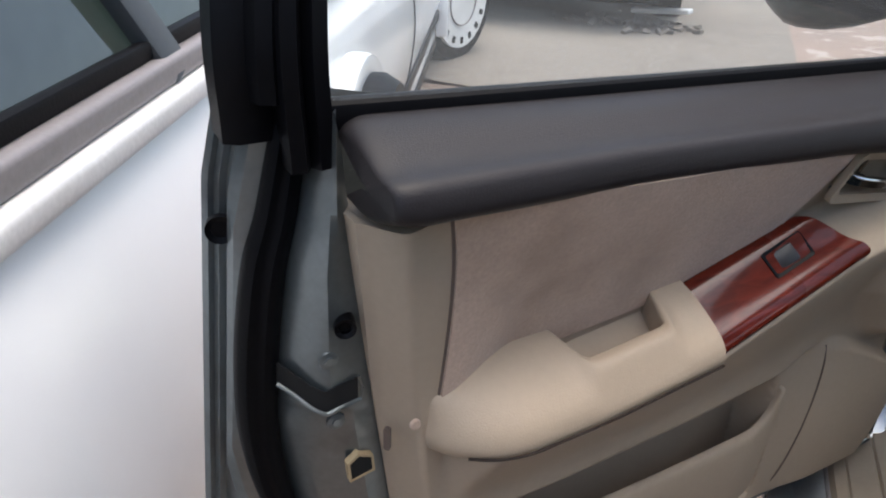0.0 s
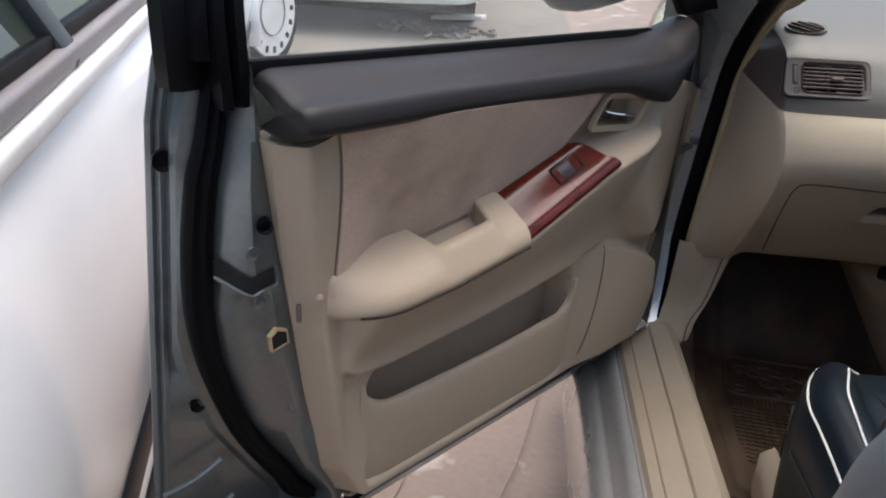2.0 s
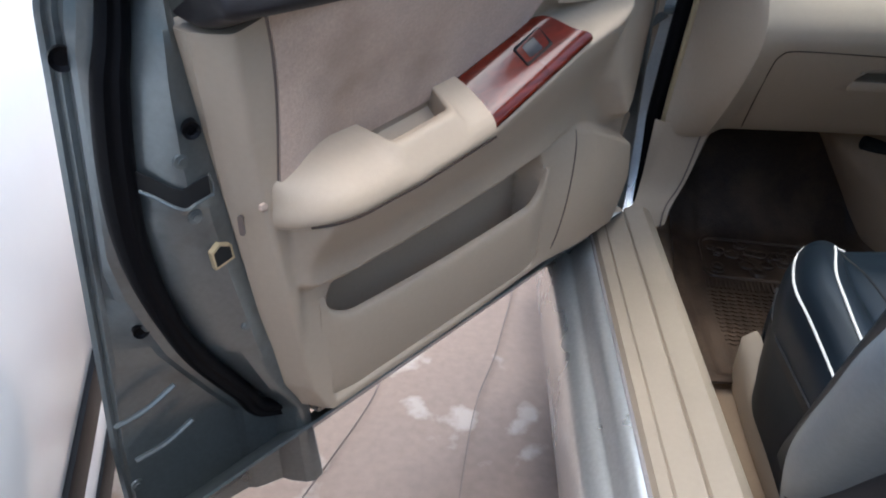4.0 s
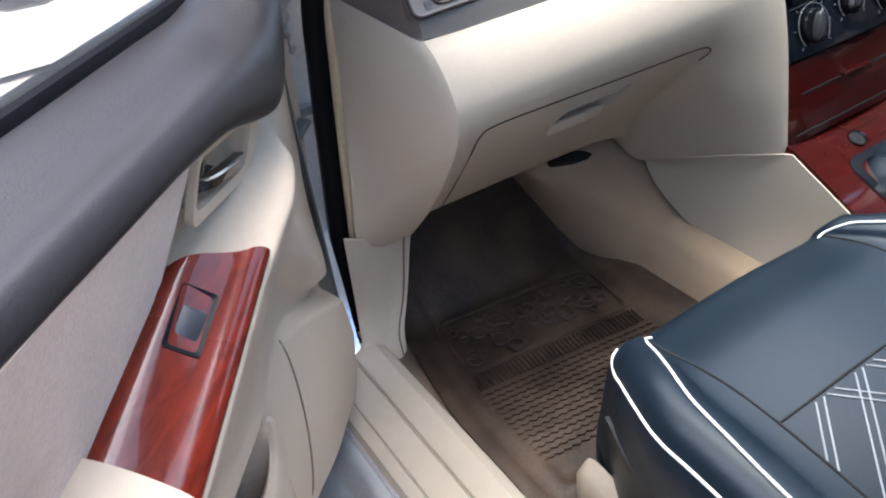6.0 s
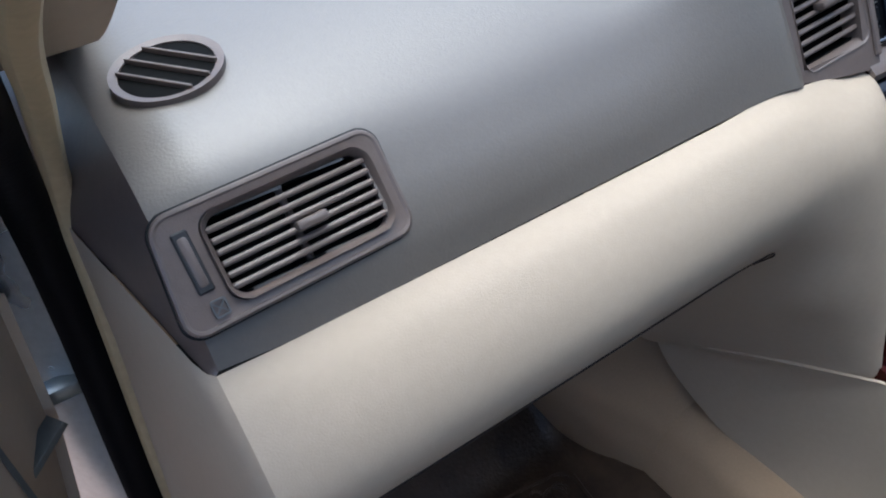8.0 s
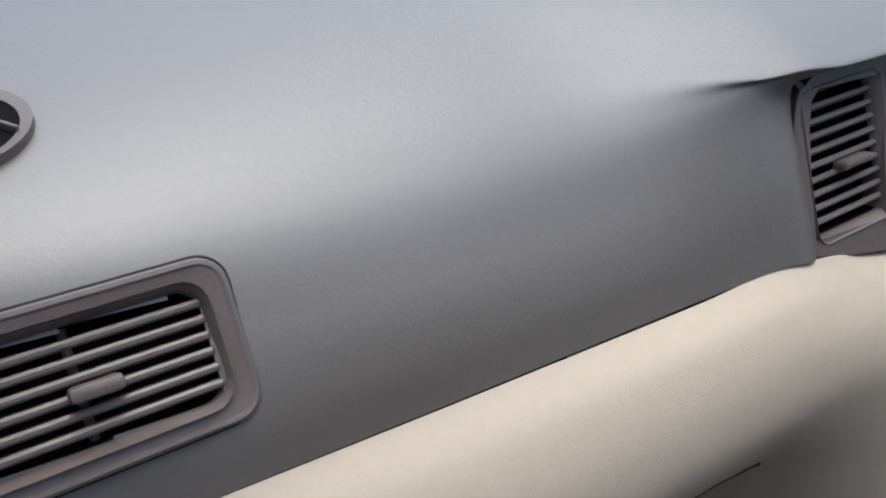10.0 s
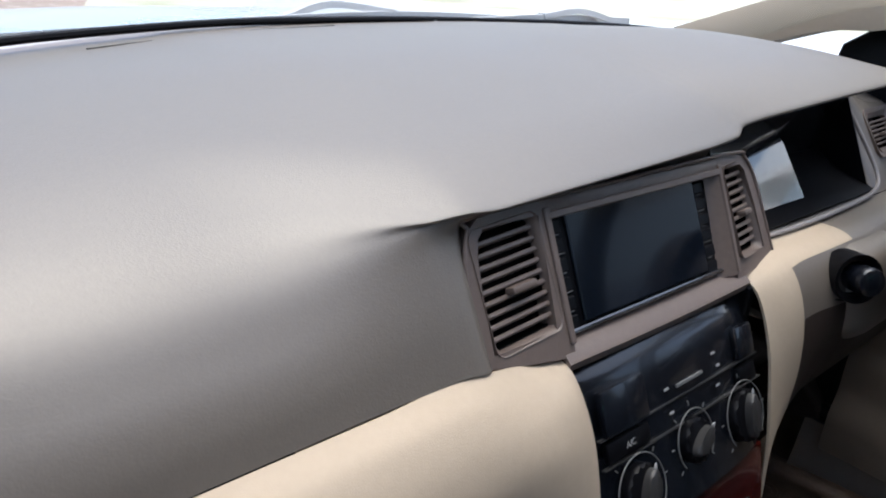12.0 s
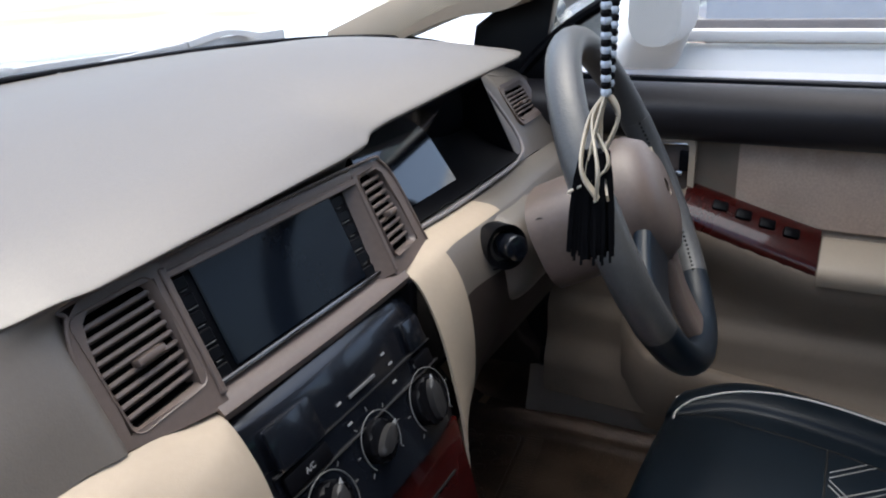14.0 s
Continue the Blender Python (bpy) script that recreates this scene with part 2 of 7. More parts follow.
def sweep(points, section, n=40, up=(0, 0, 1), bm=None, closed=False, scale=None):
    """Sweeps a closed section (list of (a, b)) along a smooth line."""
    bm = bm or bmesh.new()
    C = curve(points, n) if n else np.asarray(points, float)
    if closed:
        C = C[:-1] if np.allclose(C[0], C[-1], atol=1e-4) else C
    T = np.gradient(C, axis=0)
    if closed:
        T = np.roll(C, -1, 0) - np.roll(C, 1, 0)
    rings = []
    upv = Vector(up)
    for k in range(len(C)):
        t = Vector(T[k]).normalized()
        a = t.cross(upv)
        a = a.normalized() if a.length > 1e-4 else Vector((1, 0, 0))
        b = a.cross(t).normalized()
        f = 1.0 if scale is None else scale(k / (len(C) - 1))
        rings.append([bm.verts.new(Vector(C[k]) + a * (p * f) + b * (q * f)) for p, q in section])
    m = len(section)
    pairs = list(zip(range(len(C)), list(range(1, len(C))) + ([0] if closed else [])))
    for i, k in pairs:
        for j in range(m):
            bm.faces.new((rings[i][j], rings[i][(j + 1) % m], rings[k][(j + 1) % m], rings[k][j]))
    if not closed:
        bm.faces.new(rings[0])
        bm.faces.new(rings[-1][::-1])
    return bm


def circle(r, n=10, r2=None):
    return [(r * math.cos(2 * math.pi * k / n), (r2 or r) * math.sin(2 * math.pi * k / n)) for k in range(n)]


def tube(points, r, n=40, bm=None, closed=False, up=(0, 0, 1), sides=10):
    return sweep(points, circle(r, sides), n, up, bm, closed)


def rbox(size, at=(0, 0, 0), bevel=0.005, seg=2, bm=None, m=None):
    """A box with rounded edges."""
    bm = bm or bmesh.new()
    mm = Matrix.Translation(at) @ (m or Matrix()) @ Matrix.Diagonal((*size, 1))
    vs = bmesh.ops.create_cube(bm, size=1.0, matrix=mm)["verts"]
    if bevel:
        es = list({e for v in vs for e in v.link_edges})
        bmesh.ops.bevel(bm, geom=es, offset=bevel, segments=seg, affect="EDGES", profile=0.5)
    return bm


def rrect(w, h, r, n=5):
    """Outline of a rounded rectangle."""
    out = []
    for cx, cy, a0 in ((w / 2 - r, h / 2 - r, 0), (-w / 2 + r, h / 2 - r, 90), (-w / 2 + r, -h / 2 + r, 180), (w / 2 - r, -h / 2 + r, 270)):
        for k in range(n + 1):
            a = radians(a0 + 90 * k / n)
            out.append((cx + r * math.cos(a), cy + r * math.sin(a)))
    return out


def prism(outline, depth, bevel=0.0, bm=None, m=None, seg=2):
    """An outline in the local x, y plane drawn out along -z, with its front edge rounded."""
    bm = bm or bmesh.new()
    m = m or Matrix()
    n = len(outline)
    f = [bm.verts.new(m @ Vector((x, y, 0))) for x, y in outline]
    b = [bm.verts.new(m @ Vector((x, y, -depth))) for x, y in outline]
    face = bm.faces.new(f)
    bm.faces.new(b[::-1])
    for k in range(n):
        bm.faces.new((f[k], b[k], b[(k + 1) % n], f[(k + 1) % n]))
    if bevel:
        bmesh.ops.bevel(bm, geom=list(face.edges), offset=bevel, segments=seg, affect="EDGES", profile=0.5)
    return bm


def ring_frame(outer, inner, depth, bm=None, m=None, drop=0.0):
    """A frame between two outlines of as many points; the inner rim lies drop lower."""
    bm = bm or bmesh.new()
    m = m or Matrix()
    n = len(outer)
    a = [bm.verts.new(m @ Vector((x, y, 0))) for x, y in outer]
    b = [bm.verts.new(m @ Vector((x, y, -drop))) for x, y in inner]
    c = [bm.verts.new(m @ Vector((x, y, -depth))) for x, y in inner]
    d = [bm.verts.new(m @ Vector((x, y, -depth))) for x, y in outer]
    for k in range(n):
        j = (k + 1) % n
        bm.faces.new((a[k], a[j], b[j], b[k]))
        bm.faces.new((b[k], b[j], c[j], c[k]))
        bm.faces.new((c[k], c[j], d[j], d[k]))
        bm.faces.new((d[k], d[j], a[j], a[k]))
    return bm


def basis(o, x, y):
    """A pose whose x and y axes lie along the given directions, at o."""
    x = Vector(x).normalized()
    z = x.cross(Vector(y)).normalized()
    y = z.cross(x)
    return Matrix(((x[0], y[0], z[0], o[0]), (x[1], y[1], z[1], o[1]), (x[2], y[2], z[2], o[2]), (0, 0, 0, 1)))


def ss(a, b, x):
    t = np.clip((np.asarray(x, float) - a) / (b - a), 0, 1)
    return t * t * (3 - 2 * t)


def stations(xs, profiles, x, n=40, blur=0.02, top_blur=None):
    """Profiles (lists of (y, z)) at stations xs, blended along x and each drawn as a smooth line."""
    A = np.array(profiles, float)
    x = np.asarray(x, float)
    out = np.zeros((len(x), A.shape[1], 2))
    wts = np.hanning(11)[1:-1]
    wts /= wts.sum()
    for c in range(A.shape[1]):
        reach = np.broadcast_to(np.asarray(top_blur if top_blur and 0 < c < 3 else blur, float), x.shape)
        for k in range(2):
            out[:, c, k] = sum(w * np.interp(x + d * reach, xs, A[:, c, k]) for d, w in zip(np.linspace(-1, 1, 9), wts))
    P = np.zeros((len(x), n, 3))
    for i in range(len(x)):
        P[i, :, 1:] = curve(out[i], n)
        P[i, :, 0] = x[i]
    return P


def text_mesh(body, size):
    c = bpy.data.curves.new("letters", "FONT")
    c.body, c.size, c.align_x, c.align_y = body, size, "CENTER", "CENTER"
    c.extrude = 0.0002
    o = bpy.data.objects.new("letters", c)
    me = bpy.data.meshes.new_from_object(o)
    bpy.data.objects.remove(o)
    bpy.data.curves.remove(c)
    bm = bmesh.new()
    bm.from_mesh(me)
    bpy.data.meshes.remove(me)
    return bm

# ---- setting: yard and car shell ----
GZ = 0.07
gx = np.concatenate([[-400, -60, -12], np.linspace(-4, 4, 33), [12, 60, 400]])
gy = np.concatenate([[-400, -60, -12], np.linspace(-4, 6, 41), [14, 60, 400]])
G = np.array([[(x, y, GZ + (0.012 * noise.noise(Vector((x * 0.6, y * 0.6, 0))) if abs(x) < 12 and abs(y) < 14 else 0)) for y in gy] for x in gx])
ground = part("ground", sheet(G), CONCRETE)
tagged(ground, "pinkish stained concrete yard with pale patches and hairline cracks", "ground", kind="structure")
bm = bmesh.new()
for pts in (((-1.30, -0.42), (-1.18, -0.12), (-1.15, 0.0), (-1.08, 0.24)), ((-1.03, -0.5), (-0.99, -0.12), (-0.945, 0.06), (-0.90, 0.3), (-0.86, 0.6))):
    sweep([(x, y, GZ + 0.006) for x, y in pts], [(-0.0005, -0.004), (0.0005, -0.004), (0.0005, 0.0), (-0.0005, 0.0)], 24, bm=bm)
part("crack", bm, BROWN, ground, "dark hairline crack")
earth = part("earth_strip", sheet([[(x, y, GZ + 0.02 + 0.05 * noise.noise(Vector((x, y, 3)))) for y in np.linspace(2.6, 14, 24)] for x in np.linspace(-9, -0.6, 24)]), MUD)
tagged(earth, "packed earth along the edge of the yard", "ground", kind="structure")
yard = part("pale_yard", sheet([[(x + max(0.0, 0.42 * (y - 1.6)) * (60 - x) / 60.55, y, GZ + 0.03 + 0.02 * noise.noise(Vector((x * 0.5, y * 0.5, 7)))) for y in np.linspace(1.6, 40, 40)] for x in np.linspace(-0.55, 60, 50)]), SAND)
tagged(yard, "pale sandy sunlit yard in front of the car", "ground", kind="structure")
rng = random.Random(4)
bm = bmesh.new()
for k in range(70):
    a, r = rng.uniform(0, 6.28), rng.uniform(0, 1) ** 0.7
    c = Vector((-1.62 + 0.55 * r * math.cos(a), 4.45 + 0.30 * r * math.sin(a), GZ + 0.035))
    q = Euler((rng.uniform(-0.4, 0.4), rng.uniform(-0.4, 0.4), rng.uniform(0, 6.28))).to_matrix().to_4x4()
    rbox((rng.uniform(0.02, 0.10), rng.uniform(0.008, 0.035), rng.uniform(0.008, 0.025)), c, 0, 1, bm, q)
tagged(part("rubble", bm, MUD), "loose twigs and rubble lying on the earth", "rubble", kind="stuff")
tagged(part("board_scrap", rbox((0.42, 0.07, 0.03), (-1.42, 4.55, GZ + 0.11), 0.006, 1, m=pose(0, 0, 0, 4, -6, -24)), WHITEPL), "pale broken board lying on the rubble", "board")

# yard wall beyond the windscreen
wall = part("wall_north", rbox((90, 0.25, 2.2), (10, 42, GZ + 1.1), 0.02), WALLPAINT)
tagged(wall, "weathered pale plastered yard wall", "wall", kind="structure")

# car floor
FZ = 0.262
floor = part("car_floor", sheet([[(x, y, FZ + 0.30 * ss(0.16, 0.42, y)) for y in np.linspace(-2.2, 0.46, 40)] for x in np.linspace(-0.69, 0.69, 8)], 0.02), CARPET)
tagged(floor, "beige carpeted car floor rising into the footwells", "car floor", kind="structure")
# bulkhead coloured near-black in place of footwell shade
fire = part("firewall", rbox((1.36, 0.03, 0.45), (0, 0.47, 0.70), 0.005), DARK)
tagged(fire, "footwell bulkhead under the dashboard, shade put into its near-black", "bulkhead", kind="structure")
# centre tunnel, carpeted
tun = [(-0.236, 0.255), (-0.229, 0.280), (-0.214, 0.318), (-0.188, 0.343), (-0.10, 0.353), (0.10, 0.353), (0.188, 0.343), (0.214, 0.318), (0.229, 0.280), (0.236, 0.255)]
fat = [(-0.262, 0.255), (-0.290, 0.335), (-0.330, 0.420), (-0.345, 0.470), (-0.24, 0.500), (0.24, 0.500), (0.345, 0.470), (0.330, 0.420), (0.290, 0.335), (0.262, 0.255)]
TA, TF = curve(tun, 60), curve(fat, 60)
P = []
for y in np.linspace(-2.0, 0.42, 70):
    f = float(ss(0.055, 0.20, y))
    P.append([(x, y, z) for x, z in TA + (TF - TA) * f])
tunnel = part("tunnel", sheet(P, 0.01), CARPET)
tagged(tunnel, "beige carpeted centre tunnel with dirty stains", "tunnel", kind="structure")


def sill(side):
    s = side
    e = thing("door_sill", "beige scuffed plastic sill plate over silver rocker", "door sill", kind="structure")
    Y = np.linspace(-1.02, 0.075, 40)
    prof = [(-0.802, 0.372), (-0.797, 0.3805), (-0.786, 0.3825), (-0.7835, 0.3805), (-0.781, 0.3835), (-0.765, 0.386), (-0.7515, 0.388), (-0.7475, 0.3835), (-0.7435, 0.388), (-0.730, 0.393), (-0.718, 0.395), (-0.708, 0.390), (-0.702, 0.378), (-0.682, 0.31), (-0.664, 0.262)]
    P = np.array([[(s * -x if s > 0 else x, y, z) for x, z in prof] for y in Y])
    part("sill_plate", sheet(P, 0.004), SILL_BEIGE, e, angle=16)
    prof2 = [(-0.855, 0.12), (-0.872, 0.20), (-0.875, 0.27), (-0.868, 0.318), (-0.852, 0.338), (-0.838, 0.343), (-0.832, 0.352), (-0.822, 0.368), (-0.812, 0.372), (-0.803, 0.368), (-0.80, 0.35)]
    P = np.array([[(s * -x if s > 0 else x, y, z) for x, z in curve(prof2, 30)] for y in np.linspace(-1.9, 0.25, 30)])
    part("rocker", sheet(P, 0.004), SILVER, e, "silver painted rocker panel")
    part("rubber_strip", tube([(s * 0.807, -1.9, 0.374), (s * 0.807, 0.02, 0.374)], 0.0035, 12), GREYTRIM, e)


sill(-1)
sill(1)

# front pillars: painted steel outside, beige trim inside, door seal between
TRIM = [(-0.692, 0.120, 0.50), (-0.685, 0.115, 0.61), (-0.671, 0.114, 0.755), (-0.663, 0.104, 0.845), (-0.654, 0.030, 0.930), (-0.648, -0.10, 1.01), (-0.618, -0.32, 1.12)]
PIL = [(-0.710, 0.15, 0.37), (-0.706, 0.142, 0.53), (-0.701, 0.137, 0.61), (-0.6875, 0.135, 0.755), (-0.681, 0.117, 0.845), (-0.675, 0.04, 0.935), (-0.668, -0.08, 1.01), (-0.64, -0.30, 1.12), (-0.60, -0.55, 1.235), (-0.57, -0.80, 1.30), (-0.565, -1.1, 1.315), (-0.57, -1.9, 1.28)]


def front_pillar(s):
    e = thing("front_pillar", "silver painted front pillar with black door seal and beige trim", "pillar", kind="structure")
    path = [(-s * x, y, z) for x, y, z in PIL]
    part("seal", sweep([(x, y - 0.012, z) for x, y, z in path], circle(0.0095, 10, 0.013), 70, up=(1, 0, 0)), RUBBER, e, "black rubber door seal")
    P = []
    for p, q in zip(curve([(s * (0.006 - x), y - 0.006, z) for x, y, z in PIL], 60), curve([(s * 0.765 if z < 0.9 else s * (-x + 0.07), y + 0.045, z) for x, y, z in PIL], 60)):
        P.append([p, p * 0.55 + q * 0.45 + np.array([0, -0.006, 0.0]), q, q + np.array([s * 0.004, 0.25 - 0.21 * float(ss(0.80, 0.92, p[2])), 0.0])])
    part("pillar_steel", sheet(P, 0.01), SILVER, e, angle=25)
    rows = [(0.372, [(0.742, 0.028), (0.728, 0.034), (0.70, 0.04), (0.668, 0.078), (0.645, 0.30)]), (0.40, [(0.730, 0.068), (0.716, 0.064), (0.692, 0.066), (0.660, 0.084), (0.640, 0.30)]), (0.44, [(0.716, 0.100), (0.700, 0.088), (0.665, 0.088), (0.640, 0.100), (0.625, 0.30)]), (0.534, [(0.708, 0.112), (0.690, 0.096), (0.652, 0.092), (0.613, 0.106), (0.600, 0.30)])]
    low = np.array([[(s * x, y, z) for x, y in curve(r, 16)] for z, r in rows])
    low = np.array([curve(low[:, j], 16) for j in range(16)])
    if s < 0:
        part("seal_trim", sweep([(-s * x, y, z) for x, y, z in TRIM], circle(0.0065, 10, 0.0070), 60, up=(1, 0, 0)), YELLOWED, e, "yellowed beige edge trim")
    # side and base pieces take dark colours that stand for footwell shade
    part("footwell_side", rbox((0.02, 0.35 if s < 0 else 0.52, 0.50), (s * 0.712, 0.350 if s < 0 else 0.265, 0.64), 0.004), DARK, e, "footwell side, shade put into its near-black")
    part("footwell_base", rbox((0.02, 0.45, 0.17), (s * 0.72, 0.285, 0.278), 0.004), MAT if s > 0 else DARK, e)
    part("strap_bracket", rbox((0.034, 0.016, 0.012), (s * 0.712, 0.134, 0.706), 0.003), CHROME if s > 0 else STEEL, e, "bare check strap bracket")
    part("strap_hole", rbox((0.014, 0.012, 0.034), (s * 0.709, 0.148, 0.678), 0.003), DARK, e, "dark check strap hole")
    flare = np.array([[np.array(a) + (np.array(b) - np.array(a)) * f for f in np.linspace(0, 1, 6)] for a, b in (((s * 0.800, 0.010, 0.366), (s * 0.738, 0.040, 0.374)), ((s * 0.795, 0.075, 0.378), (s * 0.730, 0.082, 0.405)), ((s * 0.785, 0.120, 0.420), (s * 0.722, 0.112, 0.46)), ((s * 0.776, 0.150, 0.50), (s * 0.718, 0.136, 0.54)))])
    part("pillar_foot", sheet(flare, 0.004 * s), SILVER, e, "silver painted pillar foot", angle=50)
    # driver's kick panel: footwell shade is put into its colour
    part("kick_panel", sheet(low, 0.004), BEIGE if s < 0 else KNEE, e, "beige kick panel" if s < 0 else "kick panel in brown darkened for footwell shade")
    part("kick_seam", tube([p + np.array([0, -0.0015, 0]) for p in low[9]], 0.0013, 20, sides=6, up=(1, 0, 0)), BROWN, e, "thin seam of the kick panel")
    up = [(s * 0.690, 0.13, 0.86), (s * 0.675, 0.04, 0.955), (s * 0.655, -0.08, 1.03), (s * 0.62, -0.30, 1.14), (s * 0.58, -0.55, 1.25), (s * 0.55, -0.80, 1.31)]
    part("pillar_trim", sweep([(x - s * 0.02, y + 0.035, z + 0.008 + (0.055 if s > 0 and y < 0.2 else 0.015 if s > 0 else 0)) for x, y, z in [(s * 0.66, 0.30 + (0.05 if s > 0 else 0), 0.90)] + ([(0.665, 0.15, 0.935)] if s > 0 else []) + up[1:]], [(-0.035, -0.03), (0.035, -0.03), (0.04, 0.0), (0.03, 0.03), (-0.03, 0.03), (-0.04, 0.0)], 40), BEIGE, e, "beige pillar trim")


front_pillar(-1)
front_pillar(1)

# roof, rear, side walls that close the cabin
RX = np.linspace(-0.57, 0.57, 16)
roof = part("ceiling", sheet([[(x, y, 1.315 + 0.035 * (1 - (x / 0.57) ** 2) - 0.06 * ss(-1.2, -2.1, y) - 0.02 * ss(-0.9, -0.5, y)) for y in np.linspace(-2.15, -0.52, 20)] for x in RX], 0.03), HEADLINER)
tagged(roof, "pale cloth headliner under the roof", "headliner", kind="structure")
back = part("wall_rear", rbox((1.36, 0.04, 0.75), (0, -2.18, 0.63), 0.01), HEADLINER)
# unseen rear glass; the tint is added to cut light from behind
back_glass = part("rear_screen", sheet([[(x, -2.18 + 0.06 * f, 0.98 + 0.30 * f) for f in (0, 0.5, 1.0)] for x in (-0.66, 0.0, 0.66)], 0.003), TINT)
tagged(back_glass, "unseen rear screen, tint added to dim the cabin", "window", kind="structure")
tagged(back, "cloth-covered rear bulkhead of the cabin", "wall", kind="structure")


def side_rear(s):
    w = part("wall_side", rbox((0.05, 1.12, 0.62), (s * 0.70, -1.62, 0.65), 0.01), BEIGE)
    tagged(w, "beige closed rear door panel", "wall", kind="structure")
    # unseen side glass, tinted to let less light into the cabin
    g = part("rear_window", sheet([[(s * (0.70 - 0.13 * f), y, 0.94 + 0.36 * f) for f in (0, 0.5, 1.0)] for y in (-2.18, -1.6, -1.03)], 0.003), TINT)
    tagged(g, "unseen rear side window, green tint added to dim the cabin", "window", kind="structure")
    p = part("middle_pillar", sweep([(s * 0.70, -1.05, 0.36), (s * 0.69, -1.03, 0.9), (s * 0.58, -0.98, 1.31)], [(-0.03, -0.05), (0.03, -0.05), (0.03, 0.05), (-0.03, 0.05)], 20, up=(0, 1, 0)), BEIGE)
    tagged(p, "beige middle door pillar", "pillar", kind="structure")


side_rear(-1)
side_rear(1)
# windscreen, cowl and wipers
WB = curve([(-0.655, 0.17, 0.905), (-0.60, 0.275, 0.925), (-0.45, 0.385, 0.942), (-0.2, 0.445, 0.955), (0.0, 0.46, 0.958), (0.2, 0.445, 0.958), (0.45, 0.385, 0.955), (0.60, 0.275, 0.945), (0.655, 0.17, 0.925)], 40)
WT = curve([(-0.545, -0.52, 1.285), (-0.3, -0.49, 1.315), (0.0, -0.48, 1.325), (0.3, -0.49, 1.315), (0.545, -0.52, 1.285)], 40)
P = np.array([[b + (t - b) * f + np.array([0, 0.05, 0.05]) * 4 * f * (1 - f) * 0.6 for f in np.linspace(0, 1, 12)] for b, t in zip(WB, WT)])
ws = part("windscreen", sheet(P), WSGLASS)
tagged(ws, "dusty clear curved windscreen", "windscreen", kind="structure")
tagged(part("windscreen_seal", sweep([p + np.array([0, -0.002, 0.0]) for p in WB], circle(0.005, 8, 0.004), 0), RUBBER), "thin black seal along the windscreen's lower edge", "seal", kind="structure")
cowl = np.array([[p + np.array([0, dy, dz]) for dy, dz in ((0.01, -0.03), (0.06, -0.035), (0.12, -0.03), (0.15, -0.02))] for p in WB])
tagged(part("cowl_panel", sheet(cowl, 0.01), COWL), "dark cowl panel below the windscreen", "cowl", kind="structure")
hood = np.array([[(p[0] * (1.12 - 0.12 * f), p[1] + 0.16 + 0.95 * f - 0.12 * f * (p[0] / 0.65) ** 2, p[2] - 0.02 - 0.22 * f ** 2 + 0.015 * math.sin(math.pi * f)) for f in np.linspace(0, 1, 14)] for p in WB])
tagged(part("bonnet", sheet(hood, 0.01), SILVER), "silver car bonnet beyond the windscreen", "bonnet", kind="structure")


def wiper(x0, y0, z0, x1, y1, z1):
    e = thing("wiper", "black wiper resting on the windscreen's base", "wiper")
    part("arm", sweep([(x0, y0, z0), ((x0 + x1) / 2, (y0 + y1) / 2 + 0.02, (z0 + z1) / 2 + 0.022), (x1, y1, z1 + 0.012)], [(-0.008, -0.004), (0.008, -0.004), (0.006, 0.004), (-0.006, 0.004)], 16), WIPER, e)
    part("blade", sweep([(x1 - 0.22, y1 - 0.01, z1), (x1, y1, z1 + 0.006), (x1 + 0.22, y1 + 0.004, z1)], [(-0.006, -0.012), (0.006, -0.012), (0.004, 0.008), (-0.004, 0.008)], 16), WIPER, e)


wiper(-0.05, 0.53, 0.942, 0.12, 0.50, 0.950)
wiper(0.55, 0.42, 0.942, 0.36, 0.46, 0.950)


# ---- parked white cars ----
far = thing("parked_car", "white car facing across the yard, its bumper with a dark strip", "car", pose(-1.85, 4.15, GZ, 0, 0, 5))
part("bumper", sweep([(-1.1, 0.25, 0.36), (-0.9, 0.06, 0.36), (-0.3, 0.0, 0.36), (0.3, 0.02, 0.36), (0.50, 0.10, 0.36), (0.58, 0.35, 0.36)], rrect(0.12, 0.24, 0.04, 4), 30), WHITE, far, "white bumper")
part("bumper_strip", sweep([(-1.1, 0.18, 0.44), (-0.9, -0.01, 0.44), (-0.3, -0.065, 0.44), (0.3, -0.045, 0.44), (0.52, 0.04, 0.44), (0.645, 0.35, 0.44)], rrect(0.02, 0.06, 0.008, 2), 30), AMBER, far, "dark bumper strip")
part("body", sheet([[(x, 0.10 + 0.5 * f ** 3 + 0.18 * abs(x / 0.6) ** 4 * (x > 0), 0.30 + 0.40 * f - 0.0 * x) for f in np.linspace(0, 1.2, 12)] for x in np.linspace(-1.1, 0.56, 20)], 0.02), WHITE, far, "white body shell")
part("body_side", sheet([[(0.58 + 0.02 * math.sin(z * 4), y, z) for z in np.linspace(0.22, 0.78, 8)] for y in np.linspace(0.3, 2.6, 10)], 0.02), WHITE, far)
part("wheel", sweep([(0.40 + 0.19 * k, 0.75, 0.30) for k in (0, 0.2, 0.8, 1.0)], circle(0.29, 32), 0, up=(0, 0, 1), scale=lambda f: 0.94 if f < 0.1 or f > 0.9 else 1.0), RUBBER, far, "black tyre")
part("underside", rbox((1.5, 2.3, 0.12), (-0.3, 1.5, 0.20), 0.02), DARK, far)


